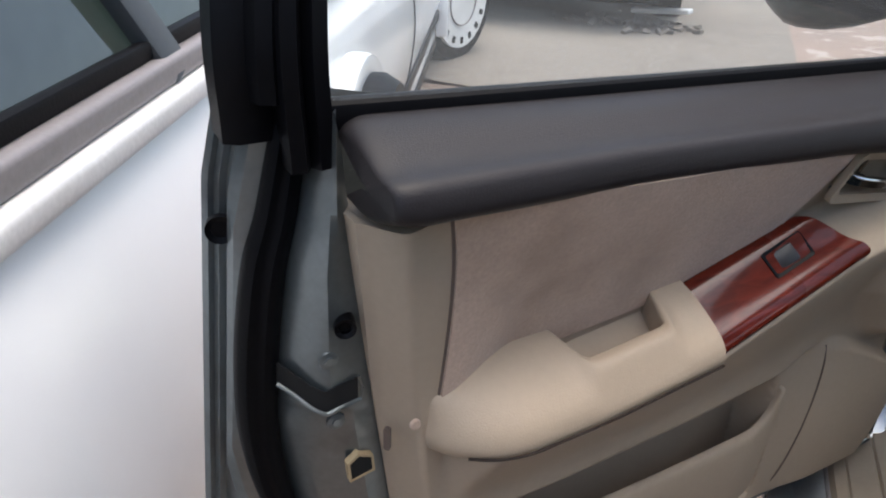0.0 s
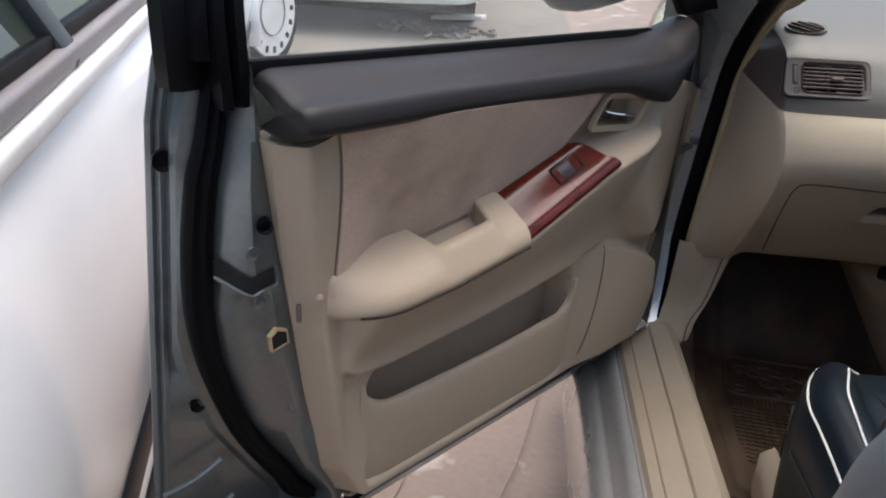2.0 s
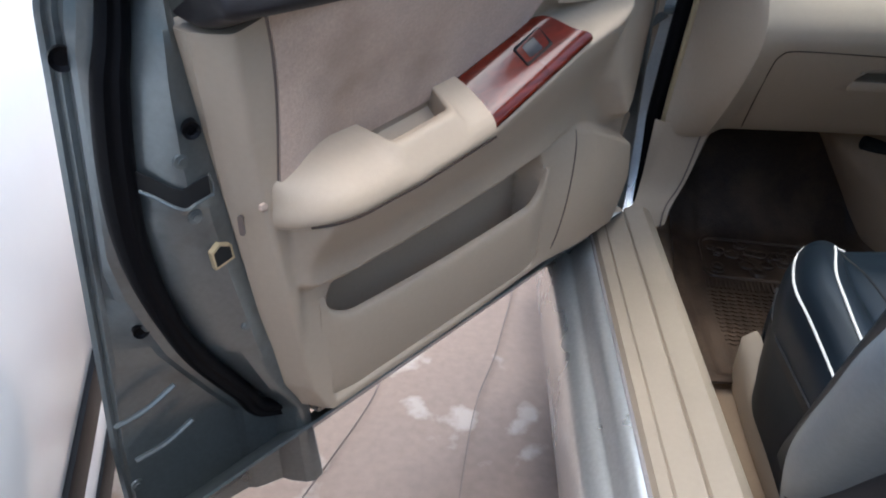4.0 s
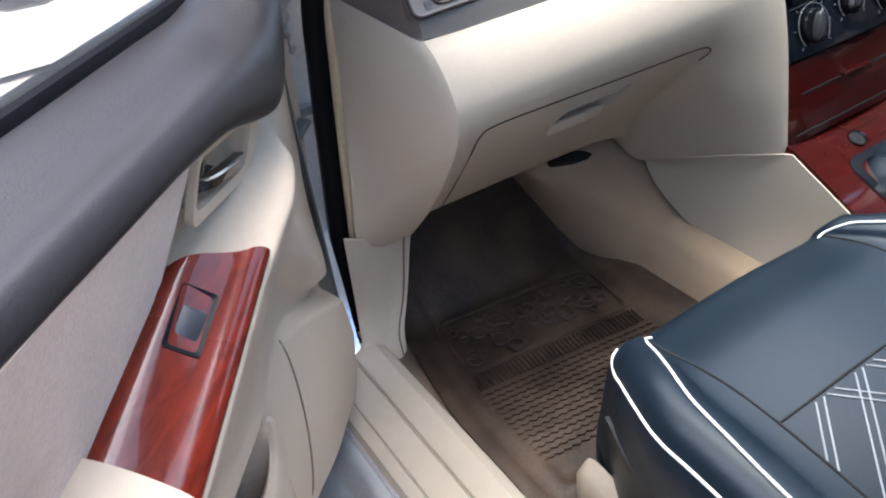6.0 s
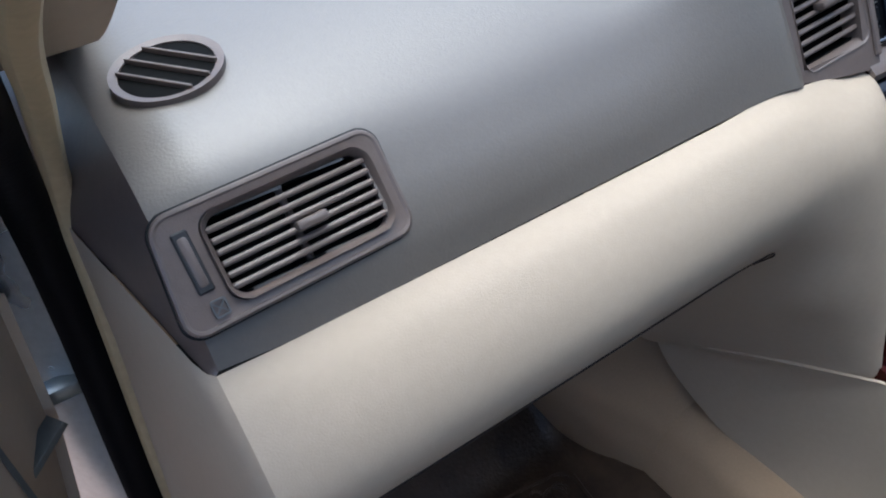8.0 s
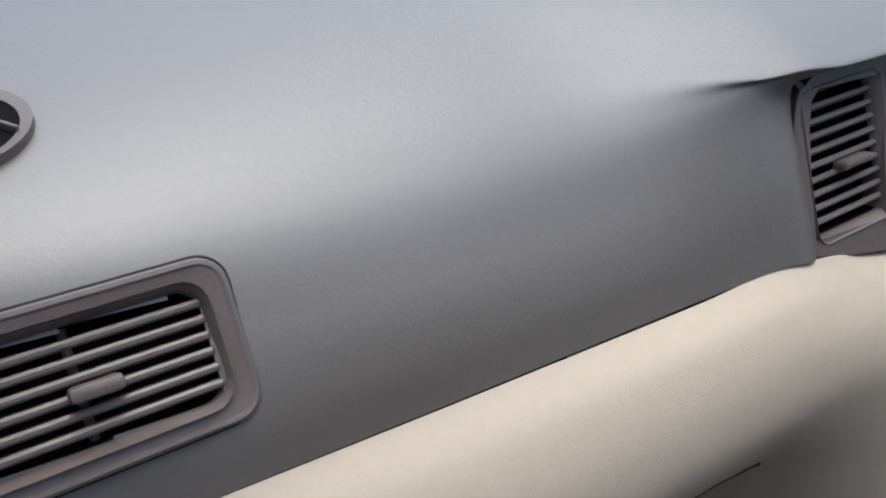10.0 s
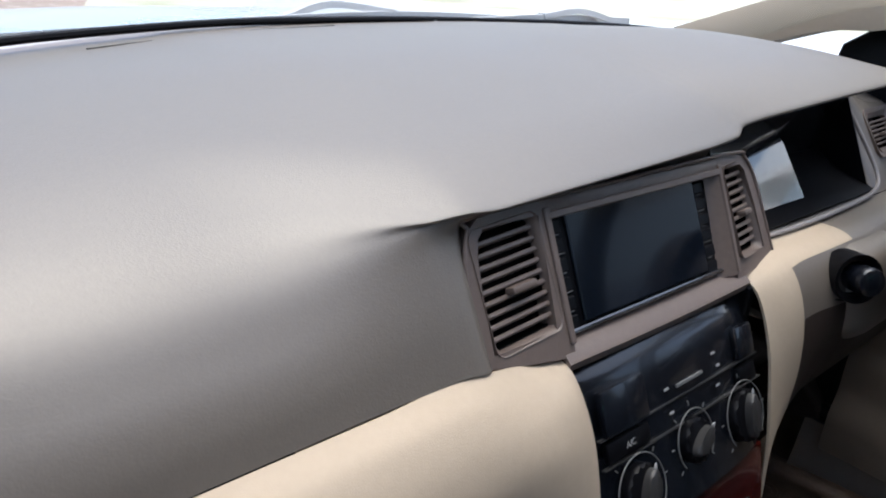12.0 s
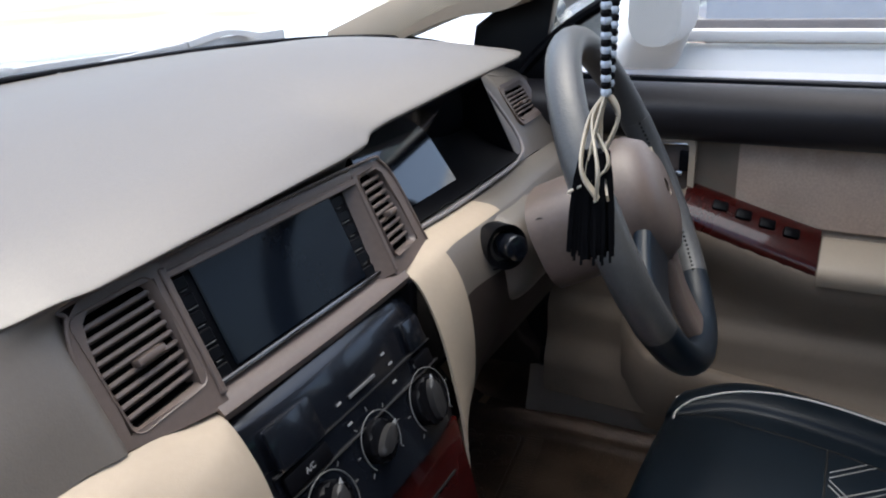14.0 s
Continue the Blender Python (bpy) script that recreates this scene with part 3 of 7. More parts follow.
def white_car(name, m, label, wheels, y0, y1, gaps, mirror=None, windows=(), steer=0, pane=TINT, trim=None, front=None):
    """The flank of a parked saloon: local y along its length, x outward from its flank at 0, z up."""
    e = thing(name, label, "car", m)
    yw = y0 if front is None else front
    Y = np.linspace(y0, y1, 260)
    prof = [(-0.10, 0.13), (0.0, 0.16), (0.02, 0.20), (0.012, 0.28), (0.035, 0.34), (0.055, 0.48), (0.05, 0.60), (0.03, 0.70), (0.0, 0.775), (-0.015, 0.79)]
    rows = []
    for y in Y:
        nose = ss(y1 - 0.9, y1, y)
        rows.append([(x - 0.25 * nose ** 2, y, z) for x, z in curve(prof, 40)])
    bm = sheet(rows)
    cut = [f for f in bm.faces if any((f.calc_center_median().y - w) ** 2 + (f.calc_center_median().z - 0.30) ** 2 < 0.335 ** 2 for w in wheels)]
    bmesh.ops.delete(bm, geom=cut, context="FACES")
    part("flank", bm, WHITE, e)
    part("sill_recess", sweep([(0.020, y0, 0.300), (0.020, wheels[0] - 0.36, 0.300)], rrect(0.036, 0.050, 0.006, 2), 4), BLACK, e, "black gap above the sill")
    # black bar put in as the shadow below the sill
    part("sill_shadow_strip", sweep([(0.01, y0, 0.165), (0.01, wheels[0] - 0.36, 0.165)], rrect(0.03, 0.05, 0.008, 2), 4), BLACK, e, "black strip standing for the shadow under the sill")
    if front is None:
        part("belt_moulding", sweep([(0.010, yw, 0.783), (0.010, y1 - 0.75, 0.783)], rrect(0.024, 0.026, 0.008, 3), 20), WHITEPL, e, "pale belt moulding")
    part("belt_trim", sweep([(-0.002, yw, 0.808), (-0.002, y1 - 0.75, 0.808)], rrect(0.022, 0.026, 0.006, 3), 20), trim or GREYTRIM, e, "belt trim")
    part("belt_seal", sweep([(-0.014, yw, 0.829), (-0.014, y1 - 0.8, 0.829)], rrect(0.014, 0.018, 0.004, 2), 4), RUBBER if front is None else GREYTRIM, e, "dark window seal" if front is None else "grey window seal")
    bm = sheet([[(-0.02 - 0.16 * f - 0.05 * f * f, y, 0.82 + 0.36 * f) for f in np.linspace(0, 1, 6)] for y in np.linspace(yw, y1 - 0.85, 12)])
    part("window", bm, pane, e, "tinted side window").visible_shadow = False
    for y in windows:
        part("window_pillar", sweep([(0.0, y + 0.02, 0.80), (-0.08, y - 0.03, 0.97), (-0.22, y - 0.10, 1.19)], rrect(0.02, 0.050, 0.006, 2), 12, up=(0, 1, 0)), AMBER, e, "dark window divider")
    inner = sheet([[(-0.75, y, z) for z in (0.15, 0.8, 1.0)] for y in (yw, y1 - 0.9)])
    part("cabin_lining", inner, HEADLINER, e)
    part("seat_back", rbox((0.42, 0.14, 0.55), (-0.42, yw + 1.3, 0.72), 0.05, 3), HEADLINER, e, "pale cloth seat back")
    roof_rows = [[(-0.23 - 0.5 * f, y, 1.18 + 0.05 * math.sin(f * math.pi / 2)) for f in np.linspace(0, 1, 6)] for y in np.linspace(yw + (0 if front is None else 0.5), y1 - 1.4, 10)]
    part("roof", sheet(roof_rows, 0.02), WHITE, e)
    top = [[(-0.02 - 0.7 * f - 0.25 * ss(y1 - 0.9, y1, y) ** 2, y, 0.79 + 0.04 * math.sin(f * 1.6) - 0.16 * ss(y1 - 0.9, y1 + 0.1, y)) for f in np.linspace(0, 1, 8)] for y in np.linspace(y1 - 1.2, y1, 20)]
    part("bonnet", sheet(top, 0.02), WHITE, e)
    if front is not None:
        part("front_bonnet", sheet([[(-0.015 - 0.75 * f, y, 0.79 + 0.05 * math.sin(f * 1.6) - 0.10 * ss(front, y0, y)) for f in np.linspace(0, 1, 8)] for y in np.linspace(y0, front, 20)], 0.02), WHITE, e, "white bonnet")
        part("front_screen", sheet([[(-0.02 - 0.05 * g - 0.7 * f, front + 0.5 * g, 0.82 + 0.36 * g) for g in (0, 0.5, 1)] for f in np.linspace(0, 1, 6)]), pane, e, "pale windscreen")
    for y in gaps:
        part("panel_gap", sweep([(x + 0.001, y, z) for x, z in prof[1:9]], [(-0.003, -0.003), (0.003, -0.003), (0.003, 0.0025), (-0.003, 0.0025)], 20, up=(0, 1, 0)), DARK, e, "dark panel gap")
    for wheel_y in wheels:
        turn = Matrix.Translation((0.06 if steer else 0, wheel_y, 0)) @ Matrix.Rotation(radians(-steer if wheel_y == wheels[0] else 0), 4, "Z") @ Matrix.Translation((0, -wheel_y, 0))
        w = part("wheel", sweep([(0.075 - 0.16 + 0.16 * k, wheel_y, 0.315) for k in (0, 0.2, 0.8, 1.0)], circle(0.315, 40), 0, up=(0, 0, 1), scale=lambda f: 0.94 if f < 0.1 or f > 0.9 else 1.0), RUBBER, e, "black tyre in a white wheel arch", m=turn)
        bm = prism(circle(0.235, 40), 0.02, 0.012, m=basis((0.09, wheel_y, 0.315), (0, 1, 0), (0, 0, 1)))
        hub = part("hubcap", bm, WHITEPL, w, "pale grey plastic hubcap with slots")
        for k in range(16):
            a = 2 * math.pi * k / 16
            part("hubcap_slot", prism(rrect(0.035, 0.028, 0.006, 2), 0.01, 0, None, basis((0.0925, wheel_y + 0.198 * math.cos(a), 0.315 + 0.198 * math.sin(a)), (0, math.cos(a), math.sin(a)), (0, -math.sin(a), math.cos(a)))), DARK, w)
        part("hubcap_ring", tube([(0.094, wheel_y + 0.12 * math.cos(a), 0.315 + 0.12 * math.sin(a)) for a in np.linspace(0, 6.2832, 40)], 0.004, 0, closed=True, up=(1, 0, 0), sides=6), GREYTRIM, w)
        arch = [(0.052, wheel_y + 0.335 * math.cos(a), 0.30 + 0.335 * math.sin(a)) for a in np.linspace(-0.3, math.pi + 0.3, 30)]
        part("wheel_arch", sweep(arch, rrect(0.06, 0.06, 0.012, 2), 0, up=(1, 0, 0)), WHITE, e)
        part("arch_void", prism(circle(0.325, 30), 0.1, 0, m=basis((-0.12, wheel_y, 0.30), (0, 1, 0), (0, 0, 1))), DARK, e)
    if True:
        wheel_y = wheels[0]
        part("bumper", sweep([(0.06, wheel_y + 0.36, 0.40), (0.05, wheel_y + 0.7, 0.40), (-0.2, y1 + 0.08, 0.40), (-0.8, y1 + 0.16, 0.40)], rrect(0.10, 0.30, 0.05, 4), 24), WHITE, e, "white front bumper")
        part("bumper_strip", sweep([(0.115, wheel_y + 0.40, 0.50), (0.10, wheel_y + 0.7, 0.50), (-0.16, y1 + 0.13, 0.50), (-0.8, y1 + 0.22, 0.50)], rrect(0.012, 0.06, 0.005, 2), 24), AMBER, e, "dark bumper strip")
    if mirror is not None:
        b = part("mirror", sweep([(0.05, mirror, 0.865), (0.10, mirror - 0.005, 0.875), (0.2, mirror - 0.01, 0.88), (0.235, mirror - 0.012, 0.88)], rrect(0.09, 0.125, 0.04, 5), 14, up=(0, 0, 1), scale=lambda f: 0.85 + 0.25 * math.sin(min(f * 1.3, 1) * 2.2)), WHITEPL, e, "white wing mirror")
        part("mirror_foot", sweep([(-0.03, mirror - 0.075, 0.775), (0.02, mirror - 0.055, 0.800), (0.06, mirror - 0.030, 0.835), (0.09, mirror - 0.012, 0.860)], rrect(0.10, 0.13, 0.03, 4), 12, up=(0, 1, 0), scale=lambda f: 1.1 - 0.35 * f), WHITEPL, b)
    return e


white_car("parked_car", Matrix.Translation((-1.455, -0.55, GZ)) @ Matrix.Rotation(radians(15.5), 4, "Z"), "white saloon car parked close beside the open door", (3.75, 0.95), -2.2, 4.75, (2.05,), windows=(0.268,), steer=30)
white_car("parked_car", Matrix.Translation((1.22, 0.0, GZ)) @ Matrix.Rotation(radians(182.0), 4, "Z"), "white car with a wing mirror parked beyond the driver's door", (1.45, -1.25), -2.6, 2.6, (-0.9,), mirror=0.055, pane=PALEGLASS, trim=WHITE, front=0.0)

# ---- open passenger door ----
DOOR = basis((-0.745, 0.10, 0), (-0.654, -0.757, 0), (0.757, -0.654, 0))


def arm_edge(u):
    return np.interp(u, [0.05, 0.20, 0.33, 0.486, 0.60, 0.73, 0.80], [0.80, 0.79, 0.765, 0.713, 0.701, 0.697, 0.697])


def lip_z(u):
    """Height of the edge where the arm bulge of the trim ends above the lower panel."""
    return np.interp(u, [0.06, 0.10, 0.15, 0.20, 0.245, 0.30, 0.36, 0.43, 0.51, 0.60, 0.66, 0.70, 0.722, 0.735], [0.535, 0.556, 0.584, 0.607, 0.619, 0.622, 0.618, 0.611, 0.606, 0.603, 0.602, 0.606, 0.620, 0.66])


def trim_v(u, z):
    """Depth of the door trim toward the cabin at (u, z)."""
    ze = arm_edge(u)
    zl = lip_z(u)
    reach = ss(0.748, 0.700, u) * ss(0.10, 0.26, u)
    front = ss(0.36, 0.20, u)
    upper = np.interp(z, [0.735, 0.79, 0.88], [0.026, 0.042, 0.080])
    upper = upper + (np.interp(z, [0.70, 0.88], [0.036, 0.066]) - upper) * ss(0.30, 0.10, u)
    edge = 0.052 + 0.046 * reach
    ledge = ss(ze + 0.030, ze - 0.010, z)
    v = upper + (edge - upper) * ledge
    foot = 0.064 - 0.030 * front
    v = v + (foot - v) * ss(ze - 0.004, zl + 0.012, z) ** 0.8
    # lower panel: proud of the bulge in front, behind it over the pocket
    low = 0.050 + 0.010 * ss(0.30, 0.20, u) - 0.012 * ((z - 0.50) / 0.10) ** 2 * ss(0.5, 0.2, u)
    v = v + (low - v) * ss(zl + 0.004, zl - 0.010, z)
    dx = np.maximum(np.maximum(0.340 - u, u - 0.650), 0.0)
    dz = np.maximum(z - (zl - 0.034), 0.0)
    pocket = ss(-0.003, 0.007, 0.028 - np.sqrt(dx * dx + dz * dz)) * ss(0.430, 0.450, z)
    v = v - (v - 0.006) * pocket
    # flat column behind the cloth, then the return to the shut face
    rear = np.interp(z, [0.41, 0.60, 0.735, 0.88], [0.046, 0.056, 0.058, 0.074])
    v = v + (rear - v) * ss(0.706, 0.7195, u)
    ur = np.interp(z, [0.40, 0.43, 0.47, 0.60, 0.75, 0.87], [0.675, 0.712, 0.729, 0.747, 0.766, 0.780])
    v = v - 0.030 * np.clip((u - ur + 0.020) / 0.018, 0, 1)
    # ridge near the hinge, beyond it the flap that falls away to the pillar
    ul = np.interp(z, [0.41, 0.50, 0.56, 0.598, 0.67, 0.744, 0.79, 0.83, 0.88], [0.130, 0.105, 0.108, 0.128, 0.168, 0.174, 0.157, 0.132, 0.09])
    v = v + (0.060 - v) * ss(ul + 0.045, ul, u) * ss(0.585, 0.615, z)
    end = np.interp(z, [0.41, 0.517, 0.63, 0.706, 0.793, 0.88], [0.082, 0.044, -0.004, -0.030, -0.043, -0.047])
    v = v - (v + 0.004) * np.clip((ul - u) / np.maximum(ul - end, 0.03), 0, 1.25) ** 1.15
    return v - 0.02 * ss(0.425, 0.405, z)


def patch_on_trim(us, zs, lift):
    """A piece laid on the trim between bounds that vary, lifted from it."""
    return [[(u, float(trim_v(u, z)) + lift, z) for u, z in zip(ur, zr)] for ur, zr in zip(us, zs)]


def make_door():
    e = thing("passenger_door", "open silver car door with beige trim and wood switch panel", "car door", DOOR)
    S, T = np.linspace(0, 1, 230), np.linspace(0, 1, 230)
    rows = []
    for s in S:
        row = []
        for t in T:
            zb = 0.408
            z = zb + (float(np.interp(s, [0, 0.10, 0.18, 0.24, 0.32, 0.45, 0.60], [0.792, 0.820, 0.836, 0.844, 0.857, 0.870, 0.885])) - 0.015 * float(ss(0.90, 0.99, s)) - zb) * t
            uf = np.interp(z, [0.40, 0.44, 0.52, 0.60, 0.70, 0.80, 0.87], [0.19, 0.085, 0.040, 0.004, -0.028, -0.043, -0.047])
            ur = np.interp(z, [0.40, 0.43, 0.47, 0.60, 0.75, 0.87], [0.675, 0.712, 0.729, 0.747, 0.766, 0.780])
            u = uf + (ur - uf) * s
            row.append((u, float(trim_v(u, z)), z))
        rows.append(row)
    P = np.array(rows)
    bm = sheet(P)
    hm = basis((0.284, 0.0700, 0.824), (-1, 0.0, -0.15), (0, 0.29, 1))
    inv = hm.inverted()
    cut = [f for f in bm.faces if abs((inv @ f.calc_center_median()).x) < 0.0425 and abs((inv @ f.calc_center_median()).y) < 0.0205]
    bmesh.ops.delete(bm, geom=cut, context="FACES")
    rim = [P[0], P[:, -1], P[-1][::-1], P[::-1, 0]]
    for line in rim:
        q = np.array(line).copy()
        q[:, 1] = 0.005
        sheet(np.stack([line, q]), 0, bm)
    part("trim_panel", bm, BEIGE, e, "beige moulded trim panel", angle=60)
    # lower rail of the map pocket
    U = np.linspace(0.300, 0.690, 70)
    rail = []
    for u in U:
        f = float(ss(0.300, 0.352, u) * ss(0.690, 0.640, u))
        d = min(1.0, max(0.0, 0.346 - u, u - 0.644) / 0.040)
        zt = 0.537 + 0.006 * ((u - 0.48) / 0.18) ** 2 + 0.040 * (1 - math.sqrt(1 - d * d))
        out = 0.0505 + 0.005 * f
        r = curve([(0.010 + 0.030 * (1 - f), zt - 0.06), (0.042, zt - 0.006), (out - 0.006, zt - 0.0005), (out, zt - 0.007), (out, zt - 0.04), (out - 0.006, 0.45), (out - 0.018, 0.412), (0.015, 0.404)], 26)
        rail.append([(u, a, b) for a, b in r])
    part("map_pocket", sheet(rail, 0.004), BEIGE, e, "beige map pocket rail", angle=60)
    seam = [(u, float(trim_v(u, z)) + 0.0004, z) for u, z in ((0.236, 0.612), (0.240, 0.59), (0.250, 0.55), (0.262, 0.50), (0.276, 0.45), (0.284, 0.415))]
    part("panel_seam", tube(seam, 0.0011, 30, sides=6, up=(1, 0, 0)), BROWN, e, "fine seam of the lower panel")
    # dark padded top
    U = np.concatenate([np.linspace(0.093, 0.758, 60), 0.760 + 0.019 * np.sin(np.linspace(0.05, math.pi / 2, 12))])
    pad = []
    for u in U:
        rnd = 0.62 + 0.38 * math.sqrt(max(0.0, 1 - (max(u - 0.760, 0) / 0.0192) ** 2))
        fr = ss(0.14, 0.02, u)
        dl = 0.014 * float(ss(0.69, 0.76, u))
        top = np.interp(u, [0.0, 0.05, 0.10, 0.15, 0.20, 0.36, 0.65, 0.81], [0.938, 0.932, 0.918, 0.906, 0.903, 0.910, 0.924, 0.932])
        low = np.interp(u, [0.0, 0.1, 0.195, 0.278, 0.374, 0.6, 0.773], [0.815, 0.824, 0.838, 0.852, 0.862, 0.876, 0.884])
        out = np.interp(u, [0.0, 0.60, 0.80], [0.090, 0.092, 0.103]) - 0.02 * fr
        r = curve([(0.004, top - 0.004), (0.02, top), (0.045, top - 0.004), (out * 0.74, top - 0.016), (out * 0.93, top * 0.58 + low * 0.42), (out, top * 0.24 + low * 0.76), (out * 0.965, low + 0.004), (out * 0.86, low), (0.055, low + 0.002 - dl), (0.02, low + 0.008 - 1.3 * dl)], 30)
        mid = np.mean(r, axis=0)
        r = mid + (r - mid) * np.array([0.4 + 0.6 * rnd, rnd])
        pad.append([(u + (float(np.interp(b, [0.80, 0.831, 0.855, 0.891, 0.917, 0.94], [0.195, 0.184, 0.165, 0.125, 0.093, 0.07])) - 0.093) * float(ss(0.36, 0.093, u)), a, b) for a, b in r])
    bm = sheet(pad)
    for k in (0, -1):
        c = np.mean(pad[k], axis=0)
        sheet(np.stack([pad[k], np.array([c * 0.9 + np.array(p) * 0.1 + np.array([0.004 * (1 if k else -1), 0, 0]) for p in pad[k]])]), 0, bm)
    part("upper_pad", bm, PAD, e, "dark grey padded vinyl top", angle=60)
    # dark corner under the mirror
    corner = [[(u, -0.012 + 0.058 * (u + 0.05) / 0.20 - 0.30 * max(0.0, z - 0.86) * (u + 0.05), z) for z in np.linspace(0.775, float(np.interp(u, [-0.05, 0.06, 0.10, 0.17], [0.945, 0.932, 0.905, 0.862])), 10)] for u in np.linspace(-0.05, 0.17, 10)]
    part("mirror_corner", sheet(corner, 0.003), PAD, e, "dark vinyl corner under the mirror")
    # cloth insert
    us, zs = [], []
    for s in np.linspace(0, 1, 60):
        ur, zr = [], []
        for t in np.linspace(0, 1, 24):
            u = 0.343 + (0.7215 - 0.343) * s
            u += 0.040 * (1 - t) ** 1.5 * ss(0.14, 0.0, s) + (0.010 * t ** 4 + 0.004 * (1 - t) ** 2) * ss(0.85, 1, s)
            z0 = arm_edge(u) + 0.030
            z1 = np.interp(u, [0.0, 0.3, 0.6, 0.79], [0.862, 0.868, 0.882, 0.888])
            ur.append(u)
            zr.append(z0 + (z1 - z0) * t)
        us.append(ur)
        zs.append(zr)
    q = np.array(patch_on_trim(us, zs, 0.004))
    q[:, :, 1] = np.interp(q[:, :, 2], [0.72, 0.74, 0.79, 0.88], [0.030, 0.033, 0.047, 0.085]) + 0.003 * np.sin(np.linspace(0, np.pi, 60))[:, None] 
    meet = np.interp(q[:, :, 2], [0.735, 0.88], [0.0565, 0.0735])
    q[:, :, 1] += (meet - q[:, :, 1]) * ss(0.80, 1.0, np.linspace(0, 1, 60))[:, None]
    part("cloth_insert", sheet(q, 0.004), SUEDE, e, "mottled brown-beige suede insert")
    part("insert_seam", tube([p + np.array([0.0005, 0.0005, 0]) for p in q[-1]] , 0.0018, 20, sides=6, up=(1, 0, 0)), BROWN, e)
    part("insert_seam", tube([p for p in q[0]], 0.0018, 20, sides=6, up=(1, 0, 0)), BROWN, e)
    # padded armrest
    rows = []
    for u in np.linspace(0.487, 0.738, 50):
        z = float(arm_edge(u))
        f = math.sqrt(max(0.0, 1 - ((max(u, 0.665) - 0.665) / 0.0735) ** 2))
        o = 0.044 + 0.060 * f
        cup = float(ss(0.622, 0.607, u) * ss(0.516, 0.530, u))
        i0 = 0.036 + 0.036 * cup + 0.012 * float(ss(0.70, 0.735, u))
        up_ = 0.008 * float(ss(0.725, 0.69, u))
        r = curve([(i0, z + 0.016 - 0.028 * cup), (i0, z + 0.032 + up_ - 0.012 * cup), (i0 + 0.005, z + 0.037 + up_ - 0.011 * cup), (i0 * 0.55 + o * 0.45, z + 0.034 + 0.3 * up_ - 0.004 * cup), (o * 0.93, z + 0.018 - 0.004 * (1 - f)), (o + 0.001, z + 0.003), (o - 0.002, z - 0.006), (o - 0.012, z - 0.012)], 24)
        rows.append([(u, a, b) for a, b in r])
    bm = sheet(rows)
    sheet(np.stack([rows[0], [np.mean(rows[0], axis=0)] * 24]), 0, bm)
    bmesh.ops.remove_doubles(bm, verts=bm.verts, dist=0.0001)
    arm = part("armrest", bm, BEIGE_SOFT, e, "padded beige vinyl armrest", angle=60)
    line = [r[-6] for r in rows]
    part("armrest_seam", tube([(p[0], p[1] + 0.0004, p[2] - 0.003) for p in line[:46:3]], 0.0011, 60, sides=6), KNEE, arm, "dark seam under the armrest edge")
    plug_m = basis((0.746, 0.0600, 0.715), (-1, 0, 0), (0, 0, 1))
    part("trim_clip", prism(circle(0.0042, 12), 0.003, 0.001, m=plug_m @ Matrix.Translation((0, 0, 0.002))), SUEDE, e, "small trim clip")
    part("trim_slot", prism(rrect(0.005, 0.020, 0.002, 2), 0.003, m=basis((0.7600, 0.0450, 0.697), (-1, 1.2, 0), (0, 0, 1)) @ Matrix.Translation((0, 0, 0.002))), BROWN, e, "worn trim slot")
    # pull cup
    bm = bmesh.new()
    c = np.array([[(u, v, float(arm_edge(u)) + h) for v, h in ((0.034, 0.040), (0.038, -0.010), (0.066, -0.012), (0.073, 0.026))] for u in np.linspace(0.518, 0.620, 14)])
    sheet(c, 0.001, bm)
    for k, uu in ((0, 0.518), (-1, 0.620)):
        sheet(np.stack([c[k], c[k] * 0 + np.array([uu, 0.052, float(arm_edge(uu)) + 0.014])]), 0, bm)
    part("pull_cup", bm, BEIGE, arm, "hollow beige pull cup")
    # wood switch panel
    rows = []
    for u in np.linspace(0.325, 0.489, 30):
        z = float(arm_edge(u))
        g = (u - 0.325) / 0.164
        o = 0.096
        i0 = 0.050 - 0.006 * g
        r = curve([(i0 - 0.002, z + 0.036), (i0 + 0.001, z + 0.040), (i0 + 0.012, z + 0.037), (o - 0.014, z + 0.016), (o - 0.003, z + 0.008), (o + 0.002, z - 0.002), (o - 0.004, z - 0.012)], 22)
        uf = lambda a: float(np.clip(0.321 + (0.09 - a) * 1.086, 0.312, 0.362))
        rows.append([(uf(a) + (0.489 + 0.004 * (a - 0.05) / 0.05 - uf(a)) * g, a, b - 0.333 * (uf(a) - 0.325) * (1 - g)) for a, b in r])
    panel = part("switch_panel", sheet(rows, 0.004), WOOD, e, "glossy red lacquered wood switch panel", angle=50)
    zc = float(arm_edge(0.390))
    sm = basis((0.390, 0.0722, zc + 0.0270), (1, 0.0, -0.333), (0, 0.72, -0.68))
    part("switch_bezel", ring_frame(rrect(0.046, 0.025, 0.003), rrect(0.040, 0.019, 0.003), 0.008, m=sm, drop=0.001), BLACK, panel)
    part("window_switch", rbox((0.026, 0.017, 0.006), (0.005, 0, -0.002), 0.002), mat("dark_grey_switch", (0.022, 0.023, 0.026), rough=0.4), panel, "dark grey window switch", m=sm @ pose(0, 0, 0, 0, 9, 0))
    part("switch_well", prism(rrect(0.041, 0.019, 0.003), 0.001, m=sm @ Matrix.Translation((0, 0, -0.006))), DARK, panel)
